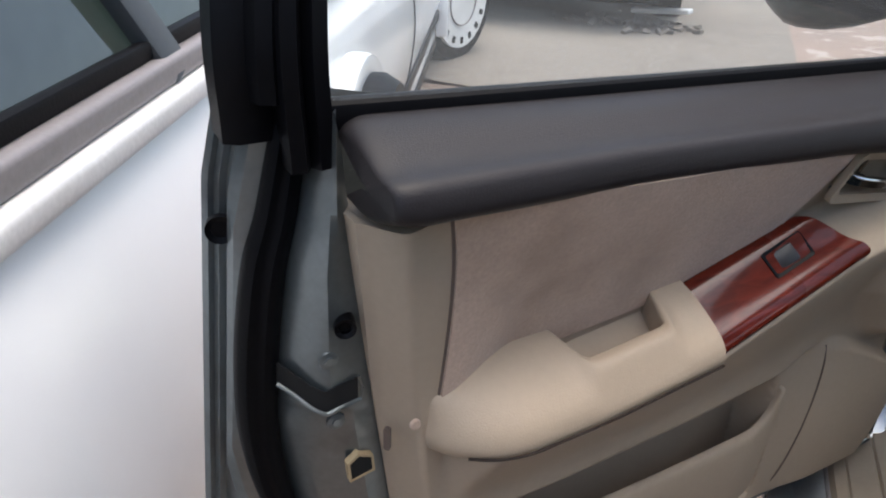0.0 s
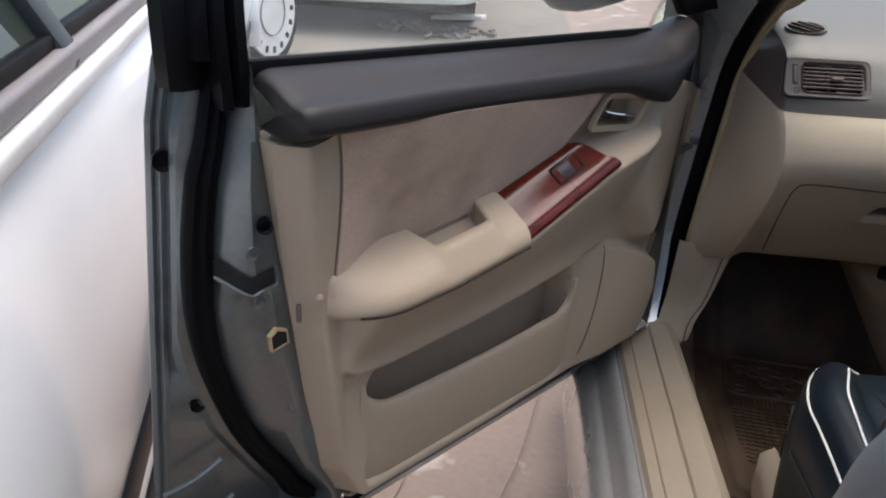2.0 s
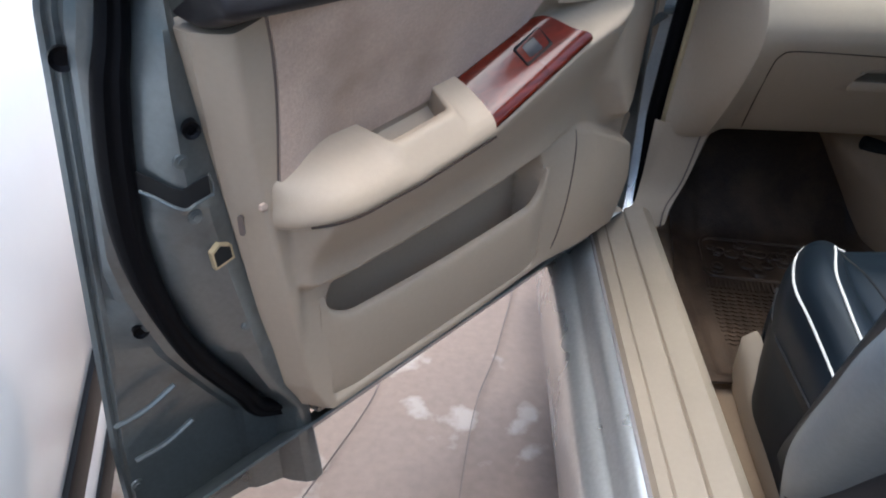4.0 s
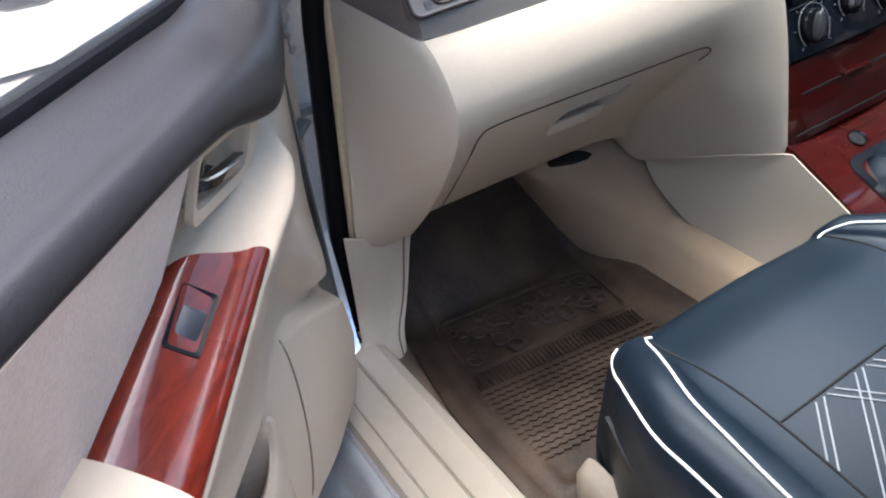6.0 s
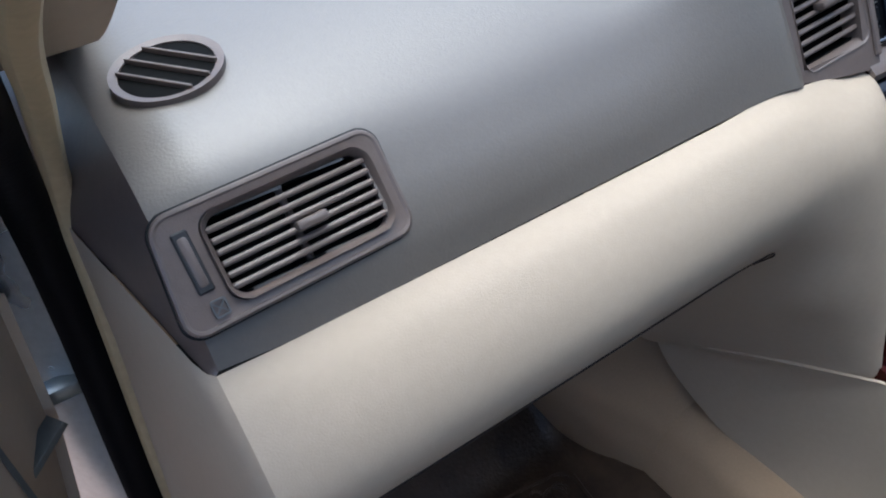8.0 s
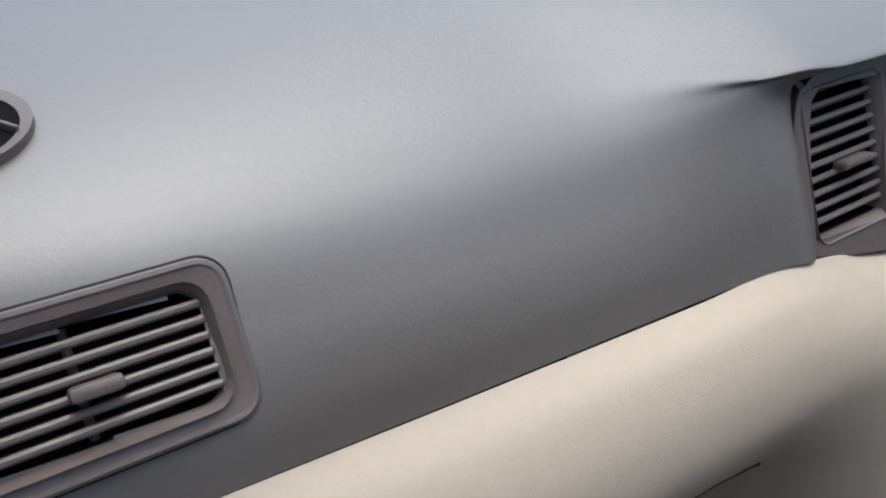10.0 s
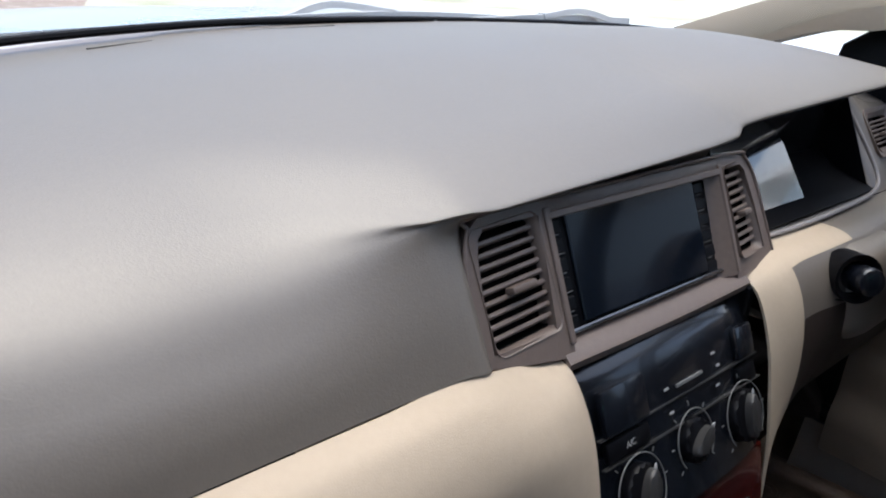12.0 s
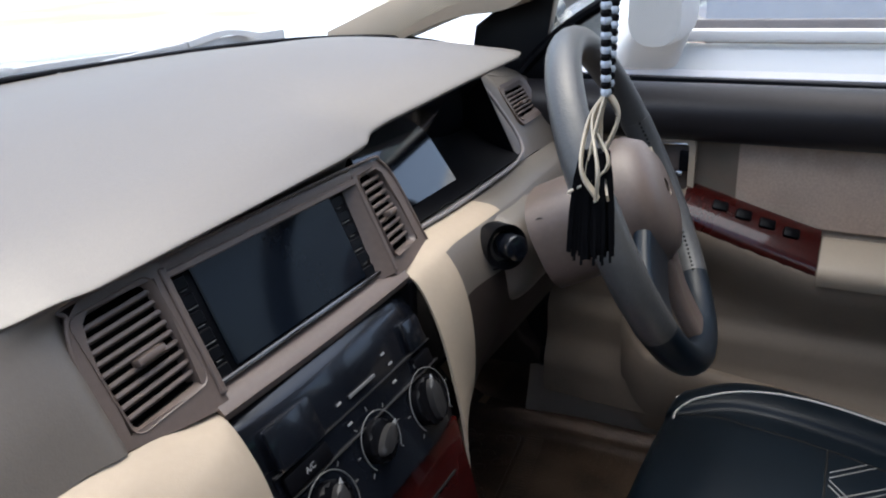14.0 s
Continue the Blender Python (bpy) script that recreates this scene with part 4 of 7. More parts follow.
    # release handle in its bowl
    hb = part("handle_bezel", ring_frame([(x + 0.10 * y, y) for x, y in rrect(0.106, 0.054, 0.010, 6)], [(x + 0.10 * y, y) for x, y in rrect(0.088, 0.038, 0.008, 6)], 0.006, m=hm @ Matrix.Translation((0, 0, 0.0015)), drop=0.002), BEIGE_SOFT, e, "beige handle bowl", angle=50)
    ro = [(x + 0.10 * y, y) for x, y in rrect(0.089, 0.039, 0.008, 6)]
    pan = [[hm @ Vector((x * k, y * k + (0.006 * (1 - k)), d)) for x, y in ro + ro[:1]] for k, d in ((1.0, -0.001), (0.97, -0.010), (0.90, -0.016), (0.70, -0.019), (0.02, -0.019))]
    part("bowl_back", sheet(pan), BEIGE, hb, angle=50)
    part("handle_well", prism([(-0.036, -0.015), (0.020, -0.015), (0.010, -0.010), (-0.034, -0.004)], 0.002, m=hm @ Matrix.Translation((0, 0, -0.0165))), DARK, hb)
    part("release_handle", sweep([hm @ Vector(p) for p in ((-0.037, -0.004, -0.008), (-0.020, -0.005, -0.002), (0.010, -0.007, -0.001), (0.036, -0.011, -0.004))], [(-0.0045, -0.005), (0.003, -0.005), (0.0045, 0.0035), (-0.004, 0.004)], 16), DARKCHROME, hb, "dark chrome release handle")
    part("handle_edge", sweep([hm @ Vector(p) for p in ((-0.036, -0.001, -0.005), (-0.020, -0.001, 0.0015), (0.010, -0.003, 0.0025), (0.036, -0.0075, -0.001))], circle(0.0012, 6), 16), CHROME, hb, "chrome handle edge")
    part("lock_tab", rbox((0.009, 0.015, 0.012), (-0.033, 0.010, -0.008), 0.002), DARKCHROME, hb, "dark chrome lock tab", m=hm)
    # shut face of painted steel, with its seal
    SEAL = ([0.43, 0.473, 0.552, 0.632, 0.70, 0.765, 0.829, 0.868, 0.93], [0.738, 0.764, 0.806, 0.830, 0.839, 0.836, 0.826, 0.8145, 0.798])
    rows = []
    for z in np.linspace(0.30, 0.935, 110):
        uin = np.interp(z, [0.30, 0.42, 0.47, 0.60, 0.74, 0.88, 0.935], [0.69, 0.700, 0.726, 0.744, 0.762, 0.780, 0.784])
        us_ = np.interp(z, *SEAL)
        uo = np.interp(z, [0.30, 0.45, 0.68, 0.88, 0.935], [0.896, 0.890, 0.868, 0.848, 0.834])
        lock = float(ss(0.712, 0.726, z) * ss(0.885, 0.855, z))
        deep = float(ss(0.60, 0.50, z))
        w = us_ - 0.012 - uin
        rows.append([(uin - 0.006, 0.016, z), (uin, 0.024, z), (uin + 0.30 * w, 0.029 - 0.004 * deep, z), (uin + (0.42 + 0.10 * lock) * w, 0.030 - 0.006 * (1 - lock), z), (uin + (0.60 + 0.06 * lock) * w, 0.024 - 0.004 * (1 - lock), z), (uin + 0.92 * w, 0.004, z), (us_ - 0.011, -0.006, z), (us_ + 0.008, -0.012, z), (min(us_ + 0.020, uo - 0.012), -0.017, z), (min(us_ + 0.026, uo - 0.010), -0.024, z), (uo - 0.014, -0.040, z), (uo - 0.009, -0.040, z), (uo - 0.007, -0.046, z), (uo - 0.003, -0.045, z), (uo, -0.050, z), (uo - 0.003, -0.058, z), (uo - 0.03, -0.066, z), (uo - 0.3, -0.075, min(z, 0.872)), (uo - 0.85, -0.07, min(z, 0.855))])
    # shut face wears the body silver darkened in place of shade
    face = part("door_shell", sheet(rows), STEEL, e, "silver painted steel door shell, shade put into its grey", angle=22)
    seal = [(u, -0.003, z) for z, u in zip(SEAL[0], SEAL[1])][::-1] + [(0.66, 0.0, 0.402), (0.55, 0.0, 0.392), (0.35, 0.0, 0.385), (0.12, 0.0, 0.385)]
    seal[0] = (0.797, -0.003, 0.945)
    lips = [(r * math.cos(a), r * math.sin(a)) for a, r in ((0.0, 0.012), (0.5, 0.0125), (0.9, 0.0125), (1.15, 0.009), (1.4, 0.0085), (1.7, 0.011), (2.1, 0.012), (2.6, 0.0125), (3.14, 0.012), (3.9, 0.011), (4.7, 0.010), (5.5, 0.011))]
    part("door_seal", sweep(seal, lips, 120, up=(0, 1, 0), scale=lambda f: 0.92 + 0.35 * math.sin(min(1.0, f * 2.2) * 3.14)), RUBBER, face, "black rubber door seal", angle=40)
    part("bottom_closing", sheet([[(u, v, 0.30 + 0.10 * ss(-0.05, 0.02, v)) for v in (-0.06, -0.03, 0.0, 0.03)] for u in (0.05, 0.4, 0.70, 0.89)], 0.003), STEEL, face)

    def plug(u, v, z, r, mt=BLACK, depth=0.006):
        m = basis((u, v, z), (-1, 0.3, 0), (0, 0, 1))
        bm = ring_frame(circle(r, 16), circle(r * 0.6, 16), depth, m=m @ Matrix.Translation((0, 0, depth * 0.6)), drop=0.002)
        prism(circle(r * 0.61, 16), 0.002, 0, bm, m @ Matrix.Translation((0, 0, depth * 0.2)))
        return part("grommet", bm, mt, face, "black rubber grommet")

    plug(0.844, -0.030, 0.849, 0.0100)
    plug(0.784, 0.030, 0.792, 0.0075, depth=0.012)
    plug(0.842, -0.022, 0.590, 0.0075)
    for u, v, z in ((0.796, 0.0305, 0.766), (0.792, 0.0290, 0.712), (0.759, 0.0270, 0.575), (0.880, -0.036, 0.395)):
        m = basis((u, v, z), (-1, 0, 0), (0, 0, 1))
        bm = prism(circle(0.007, 12), 0.003, 0.001, m=m)
        prism(circle(0.0035, 6), 0.003, 0, bm, m @ Matrix.Translation((0, 0, 0.0012)))
        part("screw", bm, STEEL, face, "painted latch screw")
    slot = [[(u, v + 0.0012, z + dz) for u, v, z in ((0.776, 0.0300, 0.738), (0.790, 0.0300, 0.736), (0.800, 0.0290, 0.733), (0.808, 0.0240, 0.737), (0.818, 0.0130, 0.746), (0.826, 0.0050, 0.752))] for dz in (-0.0085, 0.0, 0.0085)]
    part("latch_slot", sheet(slot, 0.001), DARK, face, "dark latch slot")
    part("latch_rim", tube([(0.774, 0.032, 0.7280), (0.790, 0.0325, 0.7262), (0.800, 0.0315, 0.7235), (0.808, 0.0265, 0.7275), (0.818, 0.0155, 0.7365), (0.826, 0.0075, 0.7425)], 0.0018, 24, sides=8), STEEL, face, "bright steel lip of the latch")
    part("latch_rim", tube([(0.774, 0.0315, 0.7285), (0.7725, 0.0315, 0.738), (0.775, 0.0315, 0.748)], 0.0012, 12, sides=6), STEEL, face)
    m = basis((0.776, 0.027, 0.668), (-1, 0.0, 0.15), (0, 0.0, 1))
    part("lock_hole", prism([(-0.009, -0.009), (0.008, -0.008), (0.009, 0.004), (0.0, 0.010), (-0.008, 0.006)], 0.004, 0, m=m @ Matrix.Translation((0, 0, 0.006))), DARK, face, "angular lock hole")
    part("lock_hole_rim", ring_frame([(-0.0108, -0.0108), (0.0098, -0.0098), (0.0108, 0.005), (0.0, 0.0125), (-0.0098, 0.0075)], [(-0.009, -0.009), (0.008, -0.008), (0.009, 0.004), (0.0, 0.010), (-0.008, 0.006)], 0.006, m=m @ Matrix.Translation((0, 0, 0.0065))), YELLOWED, face, "yellowed rim")
    for u, z in ((0.878, 0.49), (0.868, 0.435)):
        part("pressed_rib", sweep([(u + 0.008, -0.03, z), (u - 0.02, -0.018, z + 0.012), (u - 0.05, -0.010, z + 0.03)], circle(0.003, 6), 12), STEEL, face)
    # window frame, run channel, weatherstrip and pane
    part("rear_post", sweep([(0.822, -0.012, 0.915), (0.820, -0.014, 1.0), (0.780, -0.075, 1.2), (0.705, -0.14, 1.36)], [(-0.020, -0.018), (0.020, -0.018), (0.021, 0.008), (0.012, 0.014), (-0.012, 0.014), (-0.021, 0.008)], 24, up=(0, 1, 0)), BLACK, e, "black window post")
    part("run_channel", sweep([(0.797, 0.012, 0.90), (0.797, 0.008, 1.0), (0.76, -0.045, 1.2), (0.68, -0.11, 1.36)], [(-0.014, -0.012), (0.014, -0.012), (0.014, 0.012), (0.004, 0.014), (0.0, 0.006), (-0.005, 0.014), (-0.014, 0.012)], 24, up=(0, 1, 0)), BLACK, e, "black rubber window run")
    part("post_seal", sweep([(0.815, 0.004, 0.94), (0.812, 0.0, 1.0), (0.775, -0.055, 1.2), (0.69, -0.12, 1.36)], circle(0.012, 8), 20, up=(0, 1, 0)), RUBBER, e)
    part("top_frame", sweep([(0.72, -0.14, 1.36), (0.4, -0.13, 1.35), (0.05, -0.06, 1.22), (-0.10, -0.02, 1.06), (-0.14, 0.0, 0.95)], rrect(0.04, 0.04, 0.01, 3), 24), BLACK, e, "black window frame")
    part("weatherstrip", sweep([(0.03, 0.012, 0.893), (0.12, 0.012, 0.898), (0.36, 0.012, 0.909), (0.65, 0.012, 0.922), (0.79, 0.012, 0.929)], [(-0.007, -0.008), (0.007, -0.008), (0.009, 0.0), (0.003, 0.008), (-0.002, 0.004), (-0.006, 0.008), (-0.009, 0.0)], 20), RUBBER, e, "black window weatherstrip")
    part("outer_strip", sweep([(0.03, -0.014, 0.888), (0.12, -0.014, 0.894), (0.36, -0.014, 0.905), (0.65, -0.014, 0.919), (0.79, -0.014, 0.926)], rrect(0.012, 0.014, 0.004, 2), 10), RUBBER, e)
    pane = part("window_pane", sheet([[(u - 0.05 * f, -0.002 - 0.11 * f ** 1.3, 0.885 + 0.455 * f) for f in np.linspace(0, 1, 8)] for u in (0.02, 0.3, 0.55, 0.80)]), GLASS, e, "clear side window")
    pane.visible_shadow = False
    # sail cover and wing mirror
    sail = prism([(0.130, 0.960), (0.092, 0.921), (0.03, 0.925), (-0.10, 0.925), (-0.10, 1.06), (0.05, 1.06), (0.11, 1.03), (0.135, 0.99)], 0.02, 0.006, m=basis((0, 0.010, 0), (1, 0, 0), (0, 0, 1)))
    part("sail_cover", sail, BLACK, e, "black mirror sail cover")
    mir = part("wing_mirror", sweep([(0.19, -0.155, 1.015), (0.19, -0.13, 1.015), (0.20, -0.09, 1.01), (0.19, -0.05, 0.99), (0.12, -0.01, 0.965)], rrect(0.115, 0.17, 0.05, 5), 20, up=(0, 0, 1), scale=lambda f: 0.75 + 0.3 * math.sin(min(1, f * 1.8) * 1.57) - 0.75 * ss(0.62, 1.0, f)), BLACK, e, "black wing mirror")
    part("mirror_glass", prism(rrect(0.16, 0.085, 0.03, 6), 0.004, 0.001, m=basis((0.245, -0.095, 1.018), (0.35, 1, 0), (0, 0, 1))), mat("mirror_face", (0.6, 0.66, 0.64), rough=0.03, metal=1.0, bump=None, var=(3, 0.02), fine=(50, 0.02)), mir, "mirror glass")
    # check strap at the hinge
    part("front_face", sheet([[(0.03 - 0.02 * k, 0.02 - 0.05 * k, z) for k in (0, 0.5, 1, 1.5)] for z in (0.36, 0.6, 0.9)], 0.003), STEEL, e)
    part("check_strap", sweep([(0.02, 0.0, 0.690), (0.0, 0.006, 0.698), (-0.02, 0.012, 0.706)], rrect(0.016, 0.006, 0.002, 2), 8), STEEL, e, "bare steel check strap")
    return e


make_door()

# ---- dashboard ----
dash = thing("dashboard", "taupe soft dashboard over beige lower panel", "dashboard")
XS = [-0.640, -0.60, -0.45, -0.33, -0.24, -0.207, -0.185, -0.10, 0.0, 0.10, 0.150, 0.170, 0.20, 0.33, 0.44, 0.470, 0.50, 0.54, 0.60, 0.68]
TOPS = [
    [(0.21, 0.900), (0.15, 0.899), (0.10, 0.894), (0.055, 0.888), (0.018, 0.876), (-0.004, 0.850), (-0.019, 0.826), (-0.027, 0.806)],
    [(0.285, 0.916), (0.19, 0.915), (0.115, 0.907), (0.06, 0.898), (0.020, 0.882), (-0.004, 0.853), (-0.021, 0.826), (-0.029, 0.804)],
    [(0.385, 0.932), (0.26, 0.929), (0.15, 0.916), (0.075, 0.897), (0.028, 0.874), (-0.002, 0.846), (-0.018, 0.824), (-0.027, 0.804)],
    [(0.42, 0.940), (0.28, 0.936), (0.16, 0.920), (0.08, 0.895), (0.035, 0.872), (0.006, 0.844), (-0.010, 0.824), (-0.022, 0.801)],
    [(0.44, 0.946), (0.26, 0.940), (0.11, 0.916), (0.032, 0.890), (0.026, 0.883), (0.018, 0.867), (-0.001, 0.833), (-0.017, 0.798)],
    [(0.446, 0.949), (0.26, 0.944), (0.10, 0.918), (0.026, 0.893), (0.022, 0.886), (0.024, 0.871), (0.002, 0.832), (-0.020, 0.794)],
    [(0.448, 0.950), (0.26, 0.945), (0.10, 0.918), (0.024, 0.893), (0.020, 0.886), (0.050, 0.882), (0.062, 0.835), (0.050, 0.784)],
    [(0.455, 0.953), (0.26, 0.948), (0.10, 0.922), (0.024, 0.897), (0.020, 0.889), (0.050, 0.882), (0.062, 0.835), (0.050, 0.784)],
    [(0.458, 0.955), (0.26, 0.951), (0.10, 0.926), (0.026, 0.900), (0.022, 0.892), (0.050, 0.882), (0.062, 0.835), (0.050, 0.784)],
    [(0.455, 0.956), (0.26, 0.955), (0.10, 0.930), (0.030, 0.903), (0.026, 0.894), (0.050, 0.882), (0.062, 0.835), (0.050, 0.784)],
    [(0.450, 0.957), (0.26, 0.958), (0.11, 0.935), (0.034, 0.906), (0.030, 0.896), (0.050, 0.882), (0.062, 0.835), (0.050, 0.784)],
    [(0.448, 0.957), (0.26, 0.960), (0.11, 0.940), (0.042, 0.912), (0.042, 0.902), (0.080, 0.895), (0.110, 0.850), (0.004, 0.795)],
    [(0.445, 0.957), (0.26, 0.962), (0.11, 0.944), (0.040, 0.917), (0.040, 0.907), (0.090, 0.900), (0.125, 0.850), (0.004, 0.796)],
    [(0.42, 0.956), (0.25, 0.968), (0.10, 0.958), (0.016, 0.935), (0.018, 0.924), (0.090, 0.915), (0.130, 0.860), (0.004, 0.797)],
    [(0.385, 0.953), (0.24, 0.968), (0.09, 0.964), (-0.004, 0.948), (-0.001, 0.937), (0.080, 0.925), (0.125, 0.860), (0.004, 0.797)],
    [(0.37, 0.950), (0.24, 0.962), (0.10, 0.960), (0.004, 0.948), (0.008, 0.938), (0.080, 0.922), (0.120, 0.860), (0.004, 0.797)],
    [(0.35, 0.946), (0.25, 0.945), (0.14, 0.938), (0.080, 0.928), (0.076, 0.920), (0.070, 0.905), (0.060, 0.86), (0.004, 0.797)],
    [(0.32, 0.940), (0.24, 0.930), (0.15, 0.915), (0.085, 0.905), (0.076, 0.900), (0.060, 0.885), (0.036, 0.850), (0.004, 0.797)],
    [(0.275, 0.935), (0.22, 0.920), (0.15, 0.905), (0.085, 0.892), (0.076, 0.888), (0.058, 0.872), (0.034, 0.840), (0.002, 0.795)],
    [(0.20, 0.925), (0.17, 0.912), (0.13, 0.900), (0.085, 0.886), (0.076, 0.882), (0.058, 0.868), (0.034, 0.838), (0.000, 0.795)],
]
X = np.unique(np.concatenate([np.linspace(-0.634, 0.68, 190), np.linspace(-0.634, -0.50, 60), np.linspace(0.53, 0.65, 50), np.linspace(0.14, 0.21, 20), np.linspace(0.43, 0.54, 20)]))
P = stations(XS, TOPS, X, 140, blur=0.009 + 0.050 * ss(-0.225, -0.275, X) * ss(-0.62, -0.56, X), top_blur=0.060)
P[:, 0, 1] += 0.022
P[:, 1, 1] += 0.011
bm = sheet(P)
VM = basis((-0.5755, -0.0055, 0.8495), (1, 0.07, -0.01), (0, 0.57, 0.82))
RM = basis((-0.591, 0.088, 0.9035), (1, 0.0, 0.05), (0, 1, 0.16))
DV = basis((0.590, 0.0465, 0.858), (1, 0.05, 0.0), (0, 0.50, 0.72))


def within(f, m, w, h, off=0.0):
    q = m.inverted() @ f.calc_center_median()
    return abs(q.x - off) < w and abs(q.y) < h and abs(q.z) < 0.03


holes = [f for f in bm.faces if within(f, VM, 0.042, 0.0190, 0.0045) or within(f, DV, 0.040, 0.023) or ((RM.inverted() @ f.calc_center_median()).length < 0.027)]
bmesh.ops.delete(bm, geom=holes, context="FACES")
inner = [f for f in bm.faces if 0.178 < f.calc_center_median().x < 0.494 and f.calc_center_median().y > 0.012 and f.calc_center_median().z < 0.9 and f.calc_center_median().y < 0.14]
bmesh.ops.delete(bm, geom=inner, context="FACES")
part("dash_top", bm, DASH, dash, "taupe grained soft dash skin", angle=55)
g = np.linspace(0, 1, 140)[:, None]
outer = np.array([-0.6885, 0.213, 0.8500]) * (1 - g) + np.array([-0.6380, -0.0296, 0.8035]) * g
part("dash_end", sheet([P[0] + (outer - P[0]) * k - np.array([0.006, 0, 0]) * math.sin(k * 3.14) * (1 - g) for k in np.linspace(0, 1, 8)]), BROWN, dash, "taupe dash end face", angle=60)

part("defroster_slot", tube([(-0.30, 0.398, 0.9408), (-0.21, 0.418, 0.9458), (-0.12, 0.430, 0.9505), (-0.02, 0.435, 0.9535)], 0.0016, 40, sides=6), DARK, dash, "dark defroster slot")
# unseen box, added to keep windscreen light out of the footwells
part("dash_light_block", rbox((1.18, 0.30, 0.09), (0, 0.315, 0.815), 0.01), DARK, dash, "unseen dark box inside the dashboard that blocks light")
# beige lower panel with its glovebox
LX = [-0.636, -0.60, -0.45, -0.30, -0.25, -0.215, -0.185, -0.160, -0.140, -0.132]
LOW = [
    [(-0.030, 0.806), (-0.048, 0.793), (-0.068, 0.768), (-0.077, 0.740), (-0.066, 0.700), (-0.020, 0.630), (0.040, 0.558), (0.078, 0.520), (0.10, 0.512)],
    [(-0.029, 0.804), (-0.050, 0.792), (-0.070, 0.768), (-0.078, 0.740), (-0.066, 0.708), (-0.016, 0.645), (0.055, 0.570), (0.11, 0.522), (0.16, 0.520)],
    [(-0.027, 0.803), (-0.048, 0.790), (-0.066, 0.766), (-0.073, 0.738), (-0.060, 0.704), (-0.012, 0.643), (0.055, 0.570), (0.11, 0.520), (0.16, 0.518)],
    [(-0.022, 0.800), (-0.042, 0.788), (-0.059, 0.762), (-0.064, 0.732), (-0.050, 0.695), (-0.008, 0.643), (0.055, 0.575), (0.105, 0.518), (0.15, 0.515)],
    [(-0.017, 0.798), (-0.038, 0.786), (-0.055, 0.762), (-0.062, 0.730), (-0.048, 0.690), (-0.006, 0.640), (0.055, 0.575), (0.100, 0.512), (0.14, 0.505)],
    [(-0.016, 0.794), (-0.036, 0.782), (-0.054, 0.760), (-0.062, 0.730), (-0.056, 0.680), (-0.026, 0.620), (0.030, 0.555), (0.085, 0.478), (0.105, 0.452)],
    [(-0.014, 0.788), (-0.034, 0.777), (-0.052, 0.760), (-0.064, 0.730), (-0.066, 0.670), (-0.056, 0.600), (-0.014, 0.545), (0.030, 0.488), (0.050, 0.468)],
    [(-0.012, 0.780), (-0.034, 0.774), (-0.050, 0.758), (-0.063, 0.725), (-0.072, 0.665), (-0.074, 0.595), (-0.060, 0.545), (-0.034, 0.505), (-0.020, 0.486)],
    [(-0.012, 0.776), (-0.030, 0.771), (-0.046, 0.754), (-0.060, 0.722), (-0.074, 0.662), (-0.084, 0.595), (-0.090, 0.545), (-0.094, 0.522), (-0.094, 0.512)],
    [(-0.010, 0.776), (-0.022, 0.770), (-0.036, 0.752), (-0.052, 0.720), (-0.068, 0.660), (-0.080, 0.595), (-0.088, 0.545), (-0.092, 0.522), (-0.092, 0.512)],
]
X = np.linspace(-0.636, -0.132, 200)
PL = stations(LX, LOW, X, 110, blur=0.012)
bm = sheet(PL)
cut = [f for f in bm.faces if abs(f.calc_center_median().x + 0.436) < 0.046 and abs(f.calc_center_median().z - 0.660 + 0.04 * (f.calc_center_median().x + 0.436)) < 0.0170 and f.calc_center_median().y < 0.02]
bmesh.ops.delete(bm, geom=cut, context="FACES")
lower = part("lower_panel", bm, BEIGE, dash, "beige smooth lower dash panel", angle=60)


def low_at(x, z):
    """A point of the lower panel's face and its outward normal, by x and height."""
    i = int(np.clip(round((x + 0.636) / 0.504 * 199), 1, 198))
    col = PL[i]
    k = int(np.argmin(np.abs(col[9:92, 2] - z))) + 9
    du, dv = PL[i + 1, k] - PL[i - 1, k], PL[i, k + 1] - PL[i, k - 1]
    n = Vector(np.cross(du, dv)).normalized()
    if n.y > 0:
        n = -n
    y = float(np.interp(z, col[9:92, 2][::-1], col[9:92, 1][::-1]))
    return Vector((x, y, z)), n


# D-shaped end cap
cap = []
for p in PL[0, 0:104:3]:
    g = (p[2] - 0.55) / 0.256
    c = np.array([np.interp(g, [0, 0.36, 0.70, 1.0], [-0.689, -0.678, -0.668, -0.663]), 0.106, 0.545 + 0.287 * g])
    cap.append([p, p + np.array([-0.003, 0.004, 0])] + [p + (c - p) * f + np.array([-0.004 - 0.008 * math.sin(f * 3.14) * (1 - g), 0, 0]) for f in (0.1, 0.25, 0.4, 0.55, 0.7, 0.85, 1.0)])
part("end_cap", sheet(cap), BEIGE, lower, "beige end cap", angle=50)
# glovebox lid seam: a recessed dark line round the lid
pts = []
for x, z in [(-0.575, 0.535), (-0.592, 0.60), (-0.608, 0.680), (-0.606, 0.706), (-0.587, 0.714), (-0.50, 0.709), (-0.40, 0.701), (-0.30, 0.694), (-0.270, 0.692), (-0.253, 0.687), (-0.247, 0.680), (-0.248, 0.673), (-0.252, 0.667)]:
    p, n = low_at(x, z)
    pts.append(p + n * 0.0004)
part("glovebox_gap", tube(pts, 0.0009, 90, sides=6, up=(0, 1, 0)), KNEE, lower, "dark gap round the glovebox lid")
p, n = low_at(-0.436, 0.660)
gm = basis(p + n * 0.0012, (1, 0.03, -0.04), Vector((1, 0, 0)).cross(n) * -1)
